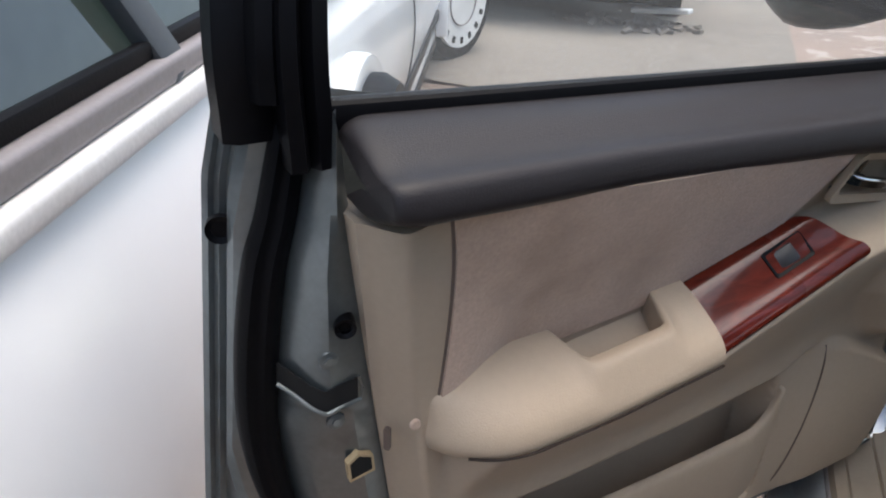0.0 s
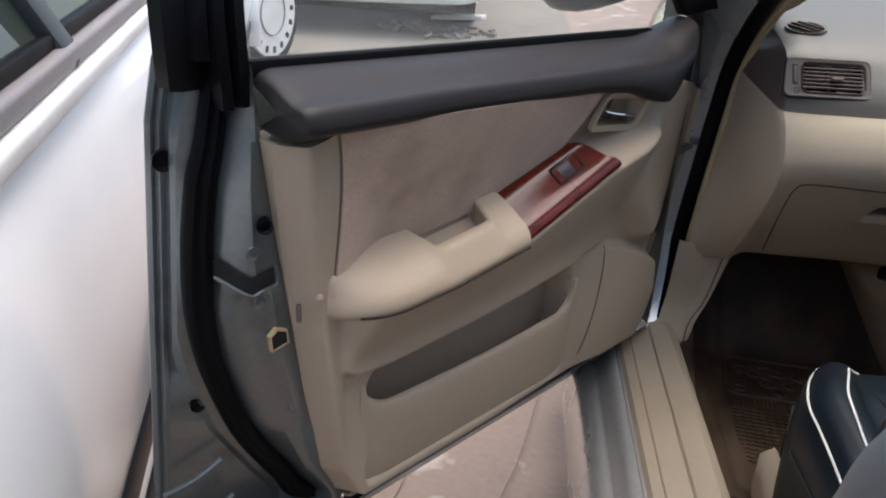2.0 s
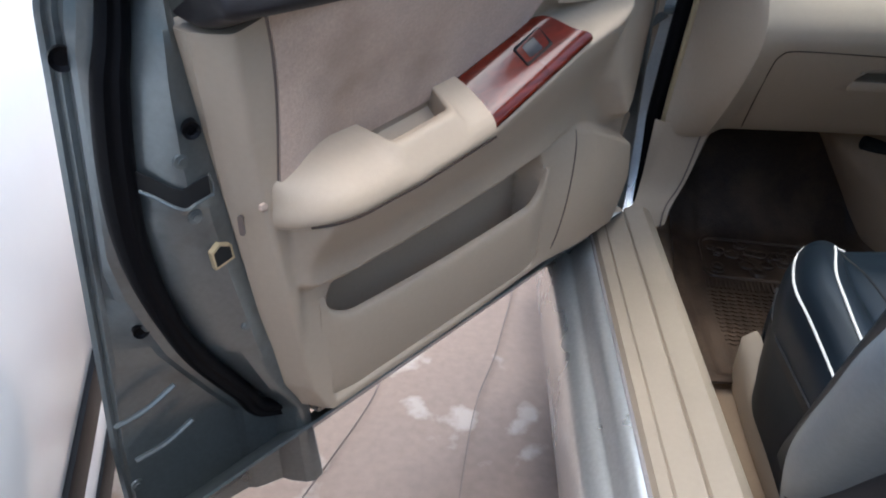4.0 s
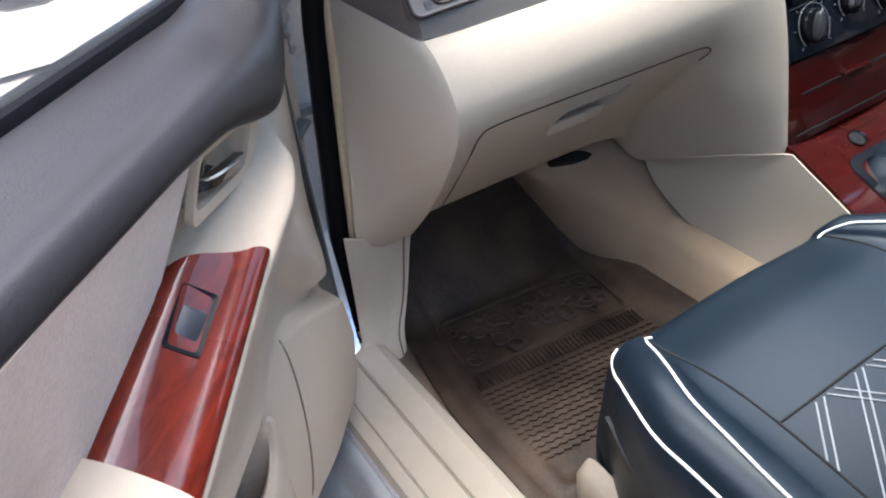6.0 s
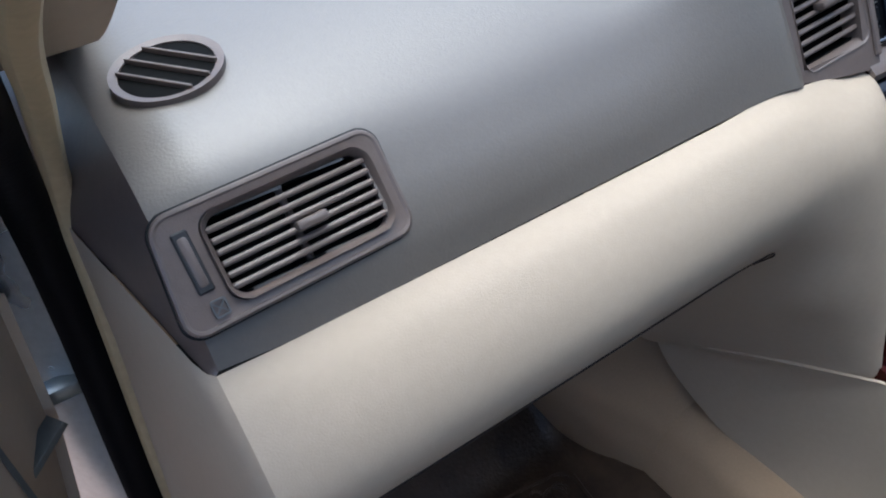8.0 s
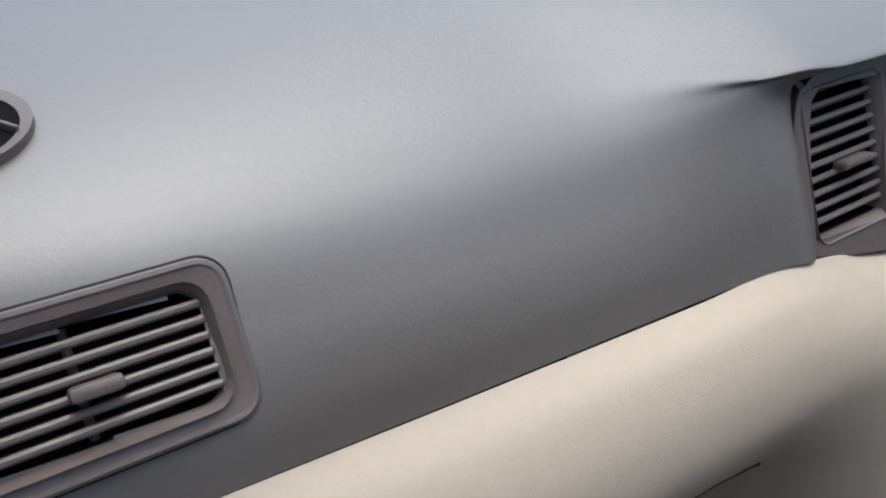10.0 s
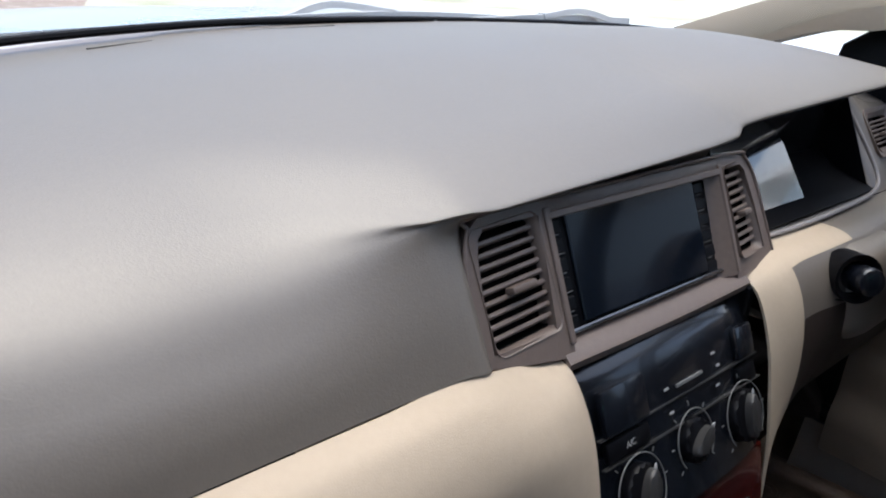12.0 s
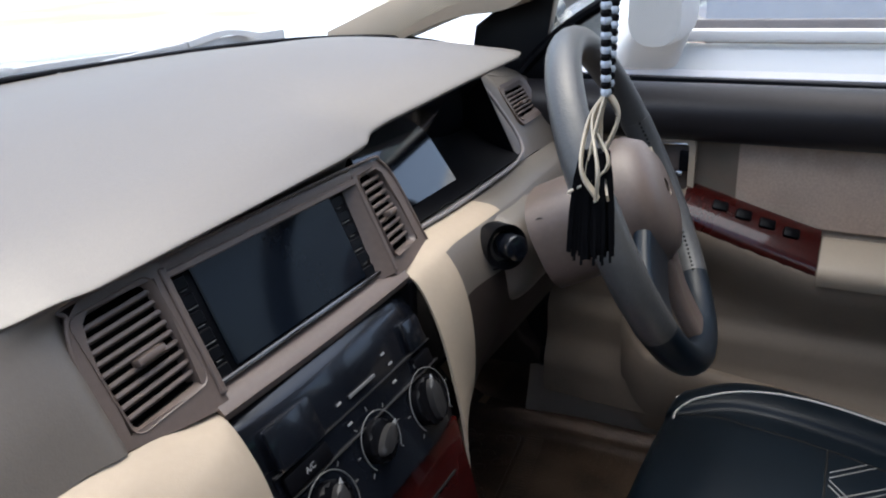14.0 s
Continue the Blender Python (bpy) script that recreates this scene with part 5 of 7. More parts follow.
skew = lambda q: [(x + 0.35 * y, y) for x, y in q]
gl = part("glovebox_latch", ring_frame(skew(rrect(0.100, 0.056, 0.004)), skew(rrect(0.090, 0.046, 0.003)), 0.006, m=gm, drop=0.0015), BEIGE, lower, "beige glovebox latch")
pan = [[gm @ Vector((x * k, y * k, d)) for x, y in skew(rrect(0.091, 0.047, 0.003)) + skew(rrect(0.091, 0.047, 0.003))[:1]] for k, d in ((1.0, -0.001), (0.97, -0.026), (0.02, -0.028))]
part("latch_recess", sheet(pan), BEIGE, gl, angle=40)
part("latch_lip", rbox((0.082, 0.018, 0.005), (0, 0, 0), 0.002), BEIGE_SOFT, gl, "pale latch lip", m=gm @ Matrix.Translation((-0.005, -0.014, 0.0)) @ pose(0, 0, 0, -16, 0, 0))
# dark roll added where the gap under the dash is only shaded
part("under_dash_shade_roll", tube([(-0.335, 0.165, 0.478), (-0.28, 0.16, 0.464), (-0.22, 0.155, 0.447), (-0.16, 0.15, 0.444), (-0.11, 0.15, 0.446)], 0.012, 24, sides=10), DARK, lower, "added dark roll standing for the shaded gap under the dashboard")
# added dark sheet that closes the shaded space under the dash
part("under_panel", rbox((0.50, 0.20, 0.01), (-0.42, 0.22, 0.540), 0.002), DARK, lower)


# ---- vents ----
def grille(parent, m, w, h, slats, tilt=0.0, tab=(0.0, 0.0), r=0.008, frame_w=0.006, ribs=0, slat_h=0.0030, lean=0, slat_d=0.0070, slat_z=-0.0045):
    """A louvred outlet at the pose m: local x across, y up, z out."""
    body = part("outlet_frame", ring_frame(rrect(w + 2 * frame_w, h + 2 * frame_w, r + frame_w * 0.7), rrect(w, h, r), 0.022, m=m @ Matrix.Translation((0, 0, 0.003)), drop=0.004), BROWN, parent, angle=50)
    part("outlet_well", prism(rrect(w + 0.003, h + 0.003, r), 0.002, m=m @ Matrix.Translation((0, 0, -0.017))), VENTBLACK, body)
    part("well_wall", ring_frame(rrect(w + 0.003, h + 0.003, r), rrect(w - 0.0015, h - 0.0015, r), 0.012, m=m @ Matrix.Translation((0, 0, -0.006))), VENTBLACK, body)
    for k in range(slats):
        y = -h / 2 + h * (k + 1) / (slats + 1)
        bm = rbox((w, slat_h, slat_d), (0, 0, 0), 0.0009, 1, m=pose(0, 0, 0, lean, 0, 0))
        part("slat", bm, BROWN, body, m=m @ Matrix.Translation((0, y, slat_z)) @ pose(0, 0, 0, 0, 0, tilt))
    for k in range(ribs):
        part("rib", rbox((0.003, h, 0.006), (-w / 2 + w * (k + 1) / (ribs + 1), 0, -0.014), 0.001, 1), BROWN, body, m=m)
    part("tab", rbox((w * 0.20 if w > h else w * 0.40, 0.0055, 0.010), (tab[0], tab[1], 0.001), 0.002), BROWN, body, "thumb tab", m=m)
    return body


# passenger outlet with its housing
vm = VM
hous = part("vent_housing", ring_frame([(x - 0.001 - (0.004 if x < 0 else 0) * (1 - y / 0.04), y) for x, y in rrect(0.114, 0.054, 0.009, 6)], [(x + 0.0045, y) for x, y in rrect(0.091, 0.0455, 0.009, 6)], 0.02, m=vm @ Matrix.Translation((0, 0, 0.0024)), drop=0.0008), BROWN, dash, "brown-grey vent housing", angle=40)
part("housing_bevel", sweep([vm @ Vector((x - 0.001 - (0.004 if x < 0 else 0) * (1 - y / 0.04), y, 0.0012)) for x, y in rrect(0.115, 0.055, 0.009, 6)], circle(0.0018, 8), 0, closed=True, up=(0, -1, 0.4)), BROWN, hous)
part("housing_shadow_gap", sweep([vm @ Vector((x - 0.001 - (0.004 if x < 0 else 0) * (1 - y / 0.04), y, -0.0002)) for x, y in rrect(0.1185, 0.0585, 0.010, 6)], circle(0.0010, 6), 0, closed=True, up=(0, -1, 0.4)), DARK, hous, "thin dark gap round the housing")
grille(dash, vm @ Matrix.Translation((0.0045, 0, 0.0015)), 0.085, 0.0395, 6, tab=(0.004, -0.002), ribs=1, slat_h=0.0030, lean=8, frame_w=0.0026, slat_d=0.0040, slat_z=-0.0012)
part("vent_wheel", rbox((0.0055, 0.025, 0.006), (-0.0495, 0.004, 0.0012), 0.002), BROWN, hous, m=vm)
part("wheel_slot", rbox((0.008, 0.030, 0.002), (-0.0495, 0.004, 0.0022), 0.0008, 1), KNOB, hous, m=vm)
part("vent_mark", ring_frame(rrect(0.0075, 0.0085, 0.001, 2), rrect(0.006, 0.007, 0.001, 2), 0.001, m=vm @ Matrix.Translation((-0.0475, -0.0195, 0.0034))), DIMMARK, hous, "pale vent mark")
for a in (45, -45):
    part("vent_mark", rbox((0.008, 0.0007, 0.0006), (0, 0, 0), 0, 1), DIMMARK, hous, "pale vent mark", m=vm @ Matrix.Translation((-0.0475, -0.0195, 0.0031)) @ pose(0, 0, 0, 0, 0, a))
# round demister outlet
rm = RM
rv = part("demister_outlet", ring_frame(circle(0.0295, 40), circle(0.0250, 40), 0.010, m=rm @ Matrix.Translation((0, 0, 0.0015)), drop=0.001), BROWN, dash, "round demister outlet", angle=50)
part("outlet_well", prism(circle(0.0255, 36), 0.002, m=rm @ Matrix.Translation((0, 0, -0.0005))), VENTBLACK, rv)
for k in range(3):
    y = -0.012 + 0.012 * k
    part("slat", rbox((2 * 0.0255 * math.sqrt(1 - (y / 0.0255) ** 2), 0.0016, 0.0035), (0, y, 0.0008), 0.0004, 1), BROWN, rv, m=rm @ pose(0, 0, 0, 0, 0, -52))

# centre panel with two outlets, screen and tray
cp = thing("head_unit_console", "brown-grey console with two air outlets and a dark screen", "head unit")
fup = Vector((0, 0.036, 0.080)).normalized()
CM = basis((0, 0.0095, 0.834), (1, 0, 0), fup)
bm = bmesh.new()


def strip(x0, x1, y0, y1, z=0.0, d=0.012, b=0.002, taper=0.0):
    rbox((x1 - x0, y1 - y0, d), ((x0 + x1) / 2, (y0 + y1) / 2, z - d / 2), b, 2, bm)


ow = [(-0.210, -0.047), (-0.165, -0.0565), (-0.120, -0.064), (-0.120, 0.0), (-0.119, 0.052), (-0.163, 0.0525), (-0.188, 0.050), (-0.200, 0.042), (-0.2065, 0.020), (-0.2085, 0.0)]
iw = [(-0.198, -0.041), (-0.166, -0.041), (-0.134, -0.041), (-0.131, 0.0), (-0.129, 0.042), (-0.163, 0.042), (-0.184, 0.042), (-0.191, 0.036), (-0.1945, 0.022), (-0.1965, 0.0)]
ring_frame(ow, iw, 0.016, bm, Matrix.Translation((0, 0, 0.001)), drop=0.0005)
ow = [(0.118, -0.062), (0.192, -0.052), (0.187, 0.0), (0.182, 0.020), (0.176, 0.040), (0.168, 0.049), (0.150, 0.0525), (0.118, 0.052), (0.118, 0.0)]
iw = [(0.126, -0.041), (0.177, -0.041), (0.174, 0.0), (0.170, 0.022), (0.167, 0.036), (0.161, 0.042), (0.146, 0.042), (0.127, 0.042), (0.126, 0.0)]
ring_frame(ow, iw, 0.016, bm, Matrix.Translation((0, 0, 0.001)), drop=0.0005)
strip(-0.122, 0.121, 0.041, 0.053, 0.001)
face = part("panel_face", bm, BROWN, cp, "brown-grey moulded panel", m=CM, angle=50)
lip = sweep([(-0.2105, -0.046, 0.001), (-0.2095, 0.0, 0.001), (-0.2075, 0.022, 0.0015), (-0.200, 0.043, 0.002), (-0.186, 0.0515, 0.003), (0.0, 0.0535, 0.003), (0.150, 0.0535, 0.003), (0.170, 0.047, 0.002), (0.1825, 0.022, 0.0015), (0.1905, -0.05, 0.001)], circle(0.0015, 8), 70)
part("edge_bead", lip, BROWN, face)
grille(cp, CM @ Matrix.Translation((-0.1635, 0.001, -0.0015)) @ pose(0, 0, 0, 0, 0, 3.5), 0.062, 0.080, 9, tab=(0.004, -0.004), r=0.006, frame_w=0.004, slat_h=0.0036, lean=-20)
grille(cp, CM @ Matrix.Translation((0.1495, 0.001, -0.001)) @ pose(0, 0, 0, 0, 6, 2.5), 0.043, 0.080, 9, tab=(0.004, -0.004), r=0.005, frame_w=0.004, slat_h=0.0036, lean=-20)
# screen unit set back in the panel
scr = part("screen_unit", rbox((0.234, 0.094, 0.03), (-0.003, -0.006, -0.025), 0.003), BLACK, cp, "black head unit with side buttons", m=CM)
part("display", rbox((0.178, 0.084, 0.004), (-0.003, -0.003, -0.0090), 0.001, 1), SCREEN, scr, "dark glossy display")
part("display_rim", rbox((0.228, 0.004, 0.006), (-0.003, -0.0485, -0.008), 0.0012, 1), DARKCHROME, scr, "dark chrome lower rim")
for s in (-1, 1):
    for k in range(6):
        part("button", rbox((0.018, 0.0105, 0.003), (-0.107 if s < 0 else 0.0955, 0.030 - 0.0145 * k, -0.0098), 0.001, 1), BLACK, scr)
        part("button_mark", rbox((0.012 if k in (1, 3) else 0.006, 0.0007, 0.001), (-0.105 if s < 0 else 0.094, 0.0240 - 0.0145 * k, -0.0086), 0, 1), DIMMARK, scr, "pale mark")
bm = bmesh.new()
for s in (-1, 1):
    rbox((0.006, 0.10, 0.034), (s * 0.121, -0.004, -0.014), 0.001, 1, bm)
sheet([[(a + (b - a) * f, y, -0.0105 + 0.0110 * f ** 0.8) for f in np.linspace(0, 1, 6)] for y, a, b in ((-0.056, 0.101, 0.120), (-0.040, 0.104, 0.120), (0.0, 0.108, 0.120), (0.043, 0.111, 0.120))], 0.002, bm)
rbox((0.242, 0.006, 0.034), (0, 0.040, -0.014), 0.001, 1, bm)
part("screen_surround", bm, BROWN, face)
tray = np.array([[(x, y, z - 0.002 * math.cos(x * 12)) for y, z in ((0.030, 0.792), (0.012, 0.786), (-0.004, 0.783), (-0.016, 0.780), (-0.022, 0.775), (-0.020, 0.768))] for x in np.linspace(-0.132, 0.132, 20)])
part("tray_ledge", sheet(tray, -0.004), BROWN, cp, "brown-grey ledge under the screen")

# ---- climate control stack ----
st = thing("climate_stack", "glossy black climate control stack with three dials", "control panel")
sup = Vector((0, 0.055, 0.132)).normalized()
SM = basis((0, -0.044, 0.695), (1, 0, 0), sup)
P = []
for x in np.linspace(-1, 1, 30):
    col = []
    for y, z in curve([(0.088, -0.034), (0.084, -0.016), (0.071, -0.003), (0.052, 0.004), (0.0, 0.002), (-0.05, 0.001), (-0.068, 0.000)], 26):
        col.append((x * (0.1365 + 0.004 * y / 0.08), y, z - 0.010 * abs(x) ** 6 + 0.008 * (1 - x * x)))
    P.append(col)
body = part("stack_panel", sheet(P, -0.01), GLOSSBLACK, st, "glossy black curved panel", m=SM, angle=50)

part("stack_side", rbox((0.012, 0.05, 0.135), (0.1335, 0.0, 0.704), 0.002, 1), BLACK, st, "black side of the stack")


def dial(x, y, r, pointer):
    z = 0.004 + 0.008 * (1 - (x / 0.132) ** 2)
    d = part("dial", prism(circle(r * 0.94, 36), 0.009, 0.003, m=Matrix.Translation((x, y, z + 0.007))), BLACK, st, "black rotary dial", m=SM, angle=40)
    part("dial_ring", tube([(x + (r + 0.006) * math.cos(a), y + (r + 0.006) * math.sin(a), z + 0.003) for a in np.linspace(-0.7, 3.84, 36)], 0.0006, 0, sides=6), DIMMARK, d, "pale printed arc")
    part("dial_grip", prism(circle(r * 0.34, 28, r * 0.80), 0.010, 0.003), KNOB, d, "grey oval grip", m=Matrix.Translation((x, y, z + 0.014)) @ pose(0, 0, 0, 0, 0, pointer), angle=50)
    part("pointer", prism([(-0.0022, 0.0), (0.0022, 0.0), (0.0, 0.0050)], 0.001, m=Matrix.Translation((0, r * 0.78, -0.0002))), MARK, d, "white pointer line", m=Matrix.Translation((x, y, z + 0.012)) @ pose(0, 0, 0, 0, 0, pointer))
    for k in range(7):
        a = -0.7 + 4.54 * k / 6
        part("dial_mark", rbox((0.004, 0.001, 0.0006), (0, 0, 0), 0, 1), DIMMARK, d, "pale tick", m=Matrix.Translation((x + (r + 0.011) * math.cos(a), y + (r + 0.011) * math.sin(a), z + 0.001)) @ pose(0, 0, 0, 0, 0, math.degrees(a)))


dial(-0.080, -0.033, 0.024, -28)
dial(-0.004, -0.019, 0.020, -62)
dial(0.082, -0.028, 0.025, -12)
for x, y, w, h, name in ((-0.085, 0.038, 0.056, 0.036, "blank_switch"), (0.098, 0.036, 0.030, 0.030, "hazard_switch")):
    part(name, rbox((w, h, 0.008), (x, y, 0.008 + 0.006 * (1 - (x / 0.13) ** 2)), 0.003, 2), GLOSSBLACK, st, "gloss black push switch", m=SM)
for x, y, w in ((-0.085, 0.008, 0.054), (0.098, 0.006, 0.030)):
    part("push_button", rbox((w, 0.016, 0.006), (x, y, 0.006 + 0.006 * (1 - (x / 0.13) ** 2)), 0.002, 2), BLACK, st, m=SM)
bm = text_mesh("A/C", 0.007)
part("button_text", bm, MARK, st, "pale button lettering", m=SM @ Matrix.Translation((-0.085, 0.008, 0.0132)))
part("slot", rbox((0.040, 0.003, 0.002), (0.004, 0.030, 0.0128), 0.0005, 1), DIMMARK, st, "pale slider slot", m=SM)
for y in (0.020, -0.002):
    part("panel_line", rbox((0.236, 0.0012, 0.004), (0.0, y, 0.010), 0, 1), KNOB, st, m=SM)
for x, y in ((-0.03, 0.032), (-0.028, 0.012), (0.045, 0.040), (0.05, 0.028), (0.045, 0.012)):
    part("small_mark", rbox((0.006, 0.002, 0.0006), (x, y, 0.0135 - 0.008 * (x / 0.13) ** 2), 0, 1), MARK, st, "pale symbol bar", m=SM)

# ---- wood trimmed console ----
con = thing("centre_console", "red lacquered wood console with beige sides", "centre console")
WM = basis((0, -0.080, 0.580), (1, 0, 0), Vector((0, 0.032, 0.13)))
bm = prism([(-0.128, -0.062), (0.128, -0.062), (0.130, 0.048), (-0.130, 0.048)], 0.01, 0.003)
# console wood uses the shaded copy of the red lacquer
wf = part("pocket_face", bm, WOOD_SHADED, con, "glossy red wood pocket face", m=WM)
for y, w in ((0.004, 0.20), (-0.050, 0.23)):
    part("drawer_line", rbox((w, 0.002, 0.002), (0, y, 0.0004), 0, 1), DARK, wf)
part("drawer_lip", rbox((0.060, 0.008, 0.008), (0.01, 0.006, 0.003), 0.003), WOOD_SHADED, wf)
def con_z(x, y):
    return float(np.interp(y, [-0.40, -0.24, -0.172, -0.105, -0.08], [0.410, 0.459, 0.490, 0.521, 0.527])) - 0.012 * (1 - (x / 0.14) ** 2)


top = np.array([[(x * (1 + 0.10 * ss(-0.11, -0.30, y)), y, con_z(x, y)) for y in np.linspace(-0.086, -0.36, 28)] for x in np.linspace(-0.134, 0.134, 20)])
part("console_top", sheet(top, -0.012), WOOD_SHADED, con, "glossy red wood console top", angle=50)
part("shift_surround", ring_frame([(a, b) for a, b in rrect(0.15, 0.16, 0.02)], [(a, b) for a, b in rrect(0.124, 0.134, 0.015)], 0.01, m=basis((0.0, -0.215, con_z(0, -0.215) + 0.006), (1, 0, 0), (0, 1, 0.45))), GLOSSBLACK, con)
boot = np.array([[(r * math.cos(a), r * 1.15 * math.sin(a) - 0.215, con_z(0, -0.215) + 0.004 + 0.45 * r * math.sin(a) + h + 0.004 * math.sin(9 * a) * (r > 0.02)) for a in np.linspace(0, 2 * math.pi, 40)] for r, h in ((0.066, -0.004), (0.056, 0.010), (0.040, 0.018), (0.028, 0.035), (0.016, 0.055), (0.010, 0.075))])
sh = part("gear_boot", sheet(boot, 0.001), LEATHER, con, "black leather gear boot")
part("gear_lever", tube([(0, -0.215, 0.51), (0.0, -0.22, 0.58)], 0.006, 6, up=(1, 0, 0)), CHROME, sh)
part("gear_knob", sweep([(0.0, -0.22, 0.575), (0.0, -0.222, 0.60), (0, -0.224, 0.625), (0, -0.224, 0.635)], circle(0.021, 14), 12, up=(1, 0, 0), scale=lambda f: 0.6 + 0.5 * math.sin(0.3 + f * 2.6)), BLACK, sh)
part("lighter", ring_frame(circle(0.0135, 24), circle(0.0115, 24), 0.012, m=basis((-0.02, -0.122, con_z(-0.02, -0.122) + 0.003), (1, 0, 0), (0, 1, 0.45)) @ Matrix.Translation((0, 0, 0.002)), drop=0.003), DARKCHROME, con, "chrome rimmed socket")
part("lighter_well", prism(circle(0.0118, 20), 0.001, m=basis((-0.02, -0.122, con_z(-0.02, -0.122) + 0.002), (1, 0, 0), (0, 1, 0.45))), DARK, con)
for s in (-1, 1):
    side = []
    for f in np.linspace(0, 1, 60):
        t = polyline([(-0.203, 0.100, 0.455), (-0.168, 0.0, 0.487), (-0.138, -0.104, 0.519), (-0.143, -0.172, 0.489), (-0.148, -0.24, 0.458), (-0.155, -0.45, 0.42), (-0.155, -0.6, 0.42)], 60)[int(f * 59)]
        b = curve([(-0.198, 0.106, 0.450), (-0.188, 0.088, 0.410), (-0.178, 0.050, 0.373), (-0.174, 0.0, 0.354), (-0.176, -0.15, 0.350), (-0.184, -0.3, 0.345), (-0.19, -0.6, 0.345)], 60)[int(f * 59)]
        side.append([(-s * p[0], p[1], p[2]) for p in (t + (b - t) * g + np.array([0.006 * math.sin(g * 3.14), 0, 0]) for g in np.linspace(0, 1, 12))])
    cs = part("console_side", sheet(side, 0.003), BEIGE, con, "beige plastic console side")
    part("side_seam", tube([r[-1] for r in side], 0.0009, 50, sides=6), BROWN, cs, "dark seam along the carpet")
part("console_rear", rbox((0.30, 0.45, 0.12), (0, -0.62, 0.40), 0.02, 3), BEIGE, con, "beige rear console")

# ---- driver's side ----
DL = stations([0.132, 0.15, 0.20, 0.26, 0.34, 0.46, 0.56, 0.68], [
    [(-0.008, 0.776), (-0.030, 0.765), (-0.052, 0.72), (-0.068, 0.66), (-0.080, 0.60), (-0.092, 0.512)],
    [(-0.004, 0.784), (-0.034, 0.775), (-0.056, 0.73), (-0.068, 0.66), (-0.070, 0.60), (-0.050, 0.50)],
    [(0.000, 0.796), (-0.036, 0.786), (-0.060, 0.74), (-0.064, 0.67), (-0.045, 0.60), (0.03, 0.50)],
    [(0.002, 0.798), (-0.040, 0.788), (-0.068, 0.74), (-0.064, 0.68), (-0.03, 0.60), (0.05, 0.50)],
    [(0.002, 0.798), (-0.044, 0.790), (-0.072, 0.74), (-0.066, 0.68), (-0.03, 0.60), (0.05, 0.50)],
    [(0.002, 0.798), (-0.036, 0.788), (-0.060, 0.74), (-0.058, 0.68), (-0.03, 0.60), (0.05, 0.50)],
    [(0.002, 0.797), (-0.030, 0.785), (-0.052, 0.74), (-0.052, 0.68), (-0.03, 0.60), (0.05, 0.50)],
    [(0.000, 0.795), (-0.026, 0.783), (-0.045, 0.74), (-0.046, 0.68), (-0.03, 0.60), (0.05, 0.50)]], np.concatenate([np.linspace(0.132, 0.184, 18), np.linspace(0.188, 0.68, 46)]), 36)
KS = 17
part("driver_lower_panel", sheet(DL[:KS + 1], -0.003), BEIGE, dash, "beige strip beside the climate stack", angle=60)
part("driver_panel_ledge", sheet(DL[KS:30, :8], -0.003), BEIGE, dash, "beige ledge below the instruments", angle=60)
part("driver_panel_ledge", sheet(DL[29:, :8], -0.003), DASH, dash, "taupe ledge below the instruments", angle=60)
part("lock_panel", sheet(DL[KS:, 7:15], -0.003), DASH, dash, "taupe panel round the ignition lock", angle=60)
# shade under the column is painted in with the darker brown
part("driver_knee_panel", sheet(DL[KS:, 14:], -0.003), KNEE, dash, "knee panel under the column, shade put into its brown", angle=60)
clu = thing("instrument_cluster", "black instrument cluster under a deep hood", "instrument cluster")
part("cluster_lining", sheet(stations([0.176, 0.20, 0.33, 0.44, 0.495], [
    [(0.050, 0.898), (0.085, 0.890), (0.108, 0.855), (0.060, 0.818), (0.008, 0.799)],
    [(0.050, 0.902), (0.095, 0.892), (0.118, 0.852), (0.066, 0.818), (0.008, 0.800)],
    [(0.030, 0.918), (0.090, 0.905), (0.122, 0.858), (0.068, 0.820), (0.006, 0.801)],
    [(0.016, 0.930), (0.080, 0.912), (0.116, 0.858), (0.066, 0.820), (0.006, 0.801)],
    [(0.060, 0.915), (0.070, 0.900), (0.100, 0.856), (0.062, 0.820), (0.008, 0.801)]], np.linspace(0.176, 0.495, 40), 30), 0.002), BLACK, clu, "matt black hood lining")
# sloped lens piece cut to the outline of the pale reflection
lens = []
for x in np.linspace(0.182, 0.338, 30):
    fm = 1.0 - 0.45 * (1 - math.sqrt(max(0.0, 1 - max(0.0, (x - 0.290) / 0.049) ** 2)))
    lens.append([(x, 0.028 + 0.056 * f * fm, 0.811 + 0.082 * f * fm) for f in np.linspace(0, 1, 8)])
part("cluster_lens", sheet(lens, 0.002), LENS, clu, "smoked glossy cluster lens", angle=60)
# steep second piece added to keep the rest of the cluster dark
part("cluster_lens", sheet([[(x, 0.088 - 0.006 * f, 0.811 + 0.092 * f) for f in np.linspace(0, 1, 6)] for x in np.linspace(0.30, 0.478, 12)]), LENS, clu, "smoked glossy cluster lens", angle=60)
part("lining_end", sheet([[(0.493 - 0.004 * f, 0.014 + 0.055 * g + (0.105 - 0.06 * g) * f, 0.801 + 0.115 * g + 0.008 * f) for f in np.linspace(0, 1, 8)] for g in np.linspace(0, 1, 8)], 0.002), BLACK, clu, "matt black hood end")
part("cluster_edge", tube([(0.178, 0.004, 0.799), (0.26, -0.004, 0.801), (0.36, -0.006, 0.803), (0.47, 0.0, 0.804), (0.505, 0.012, 0.82), (0.51, 0.05, 0.87), (0.50, 0.075, 0.905)], 0.0026, 50), GREYTRIM, clu, "grey cluster edge bead")
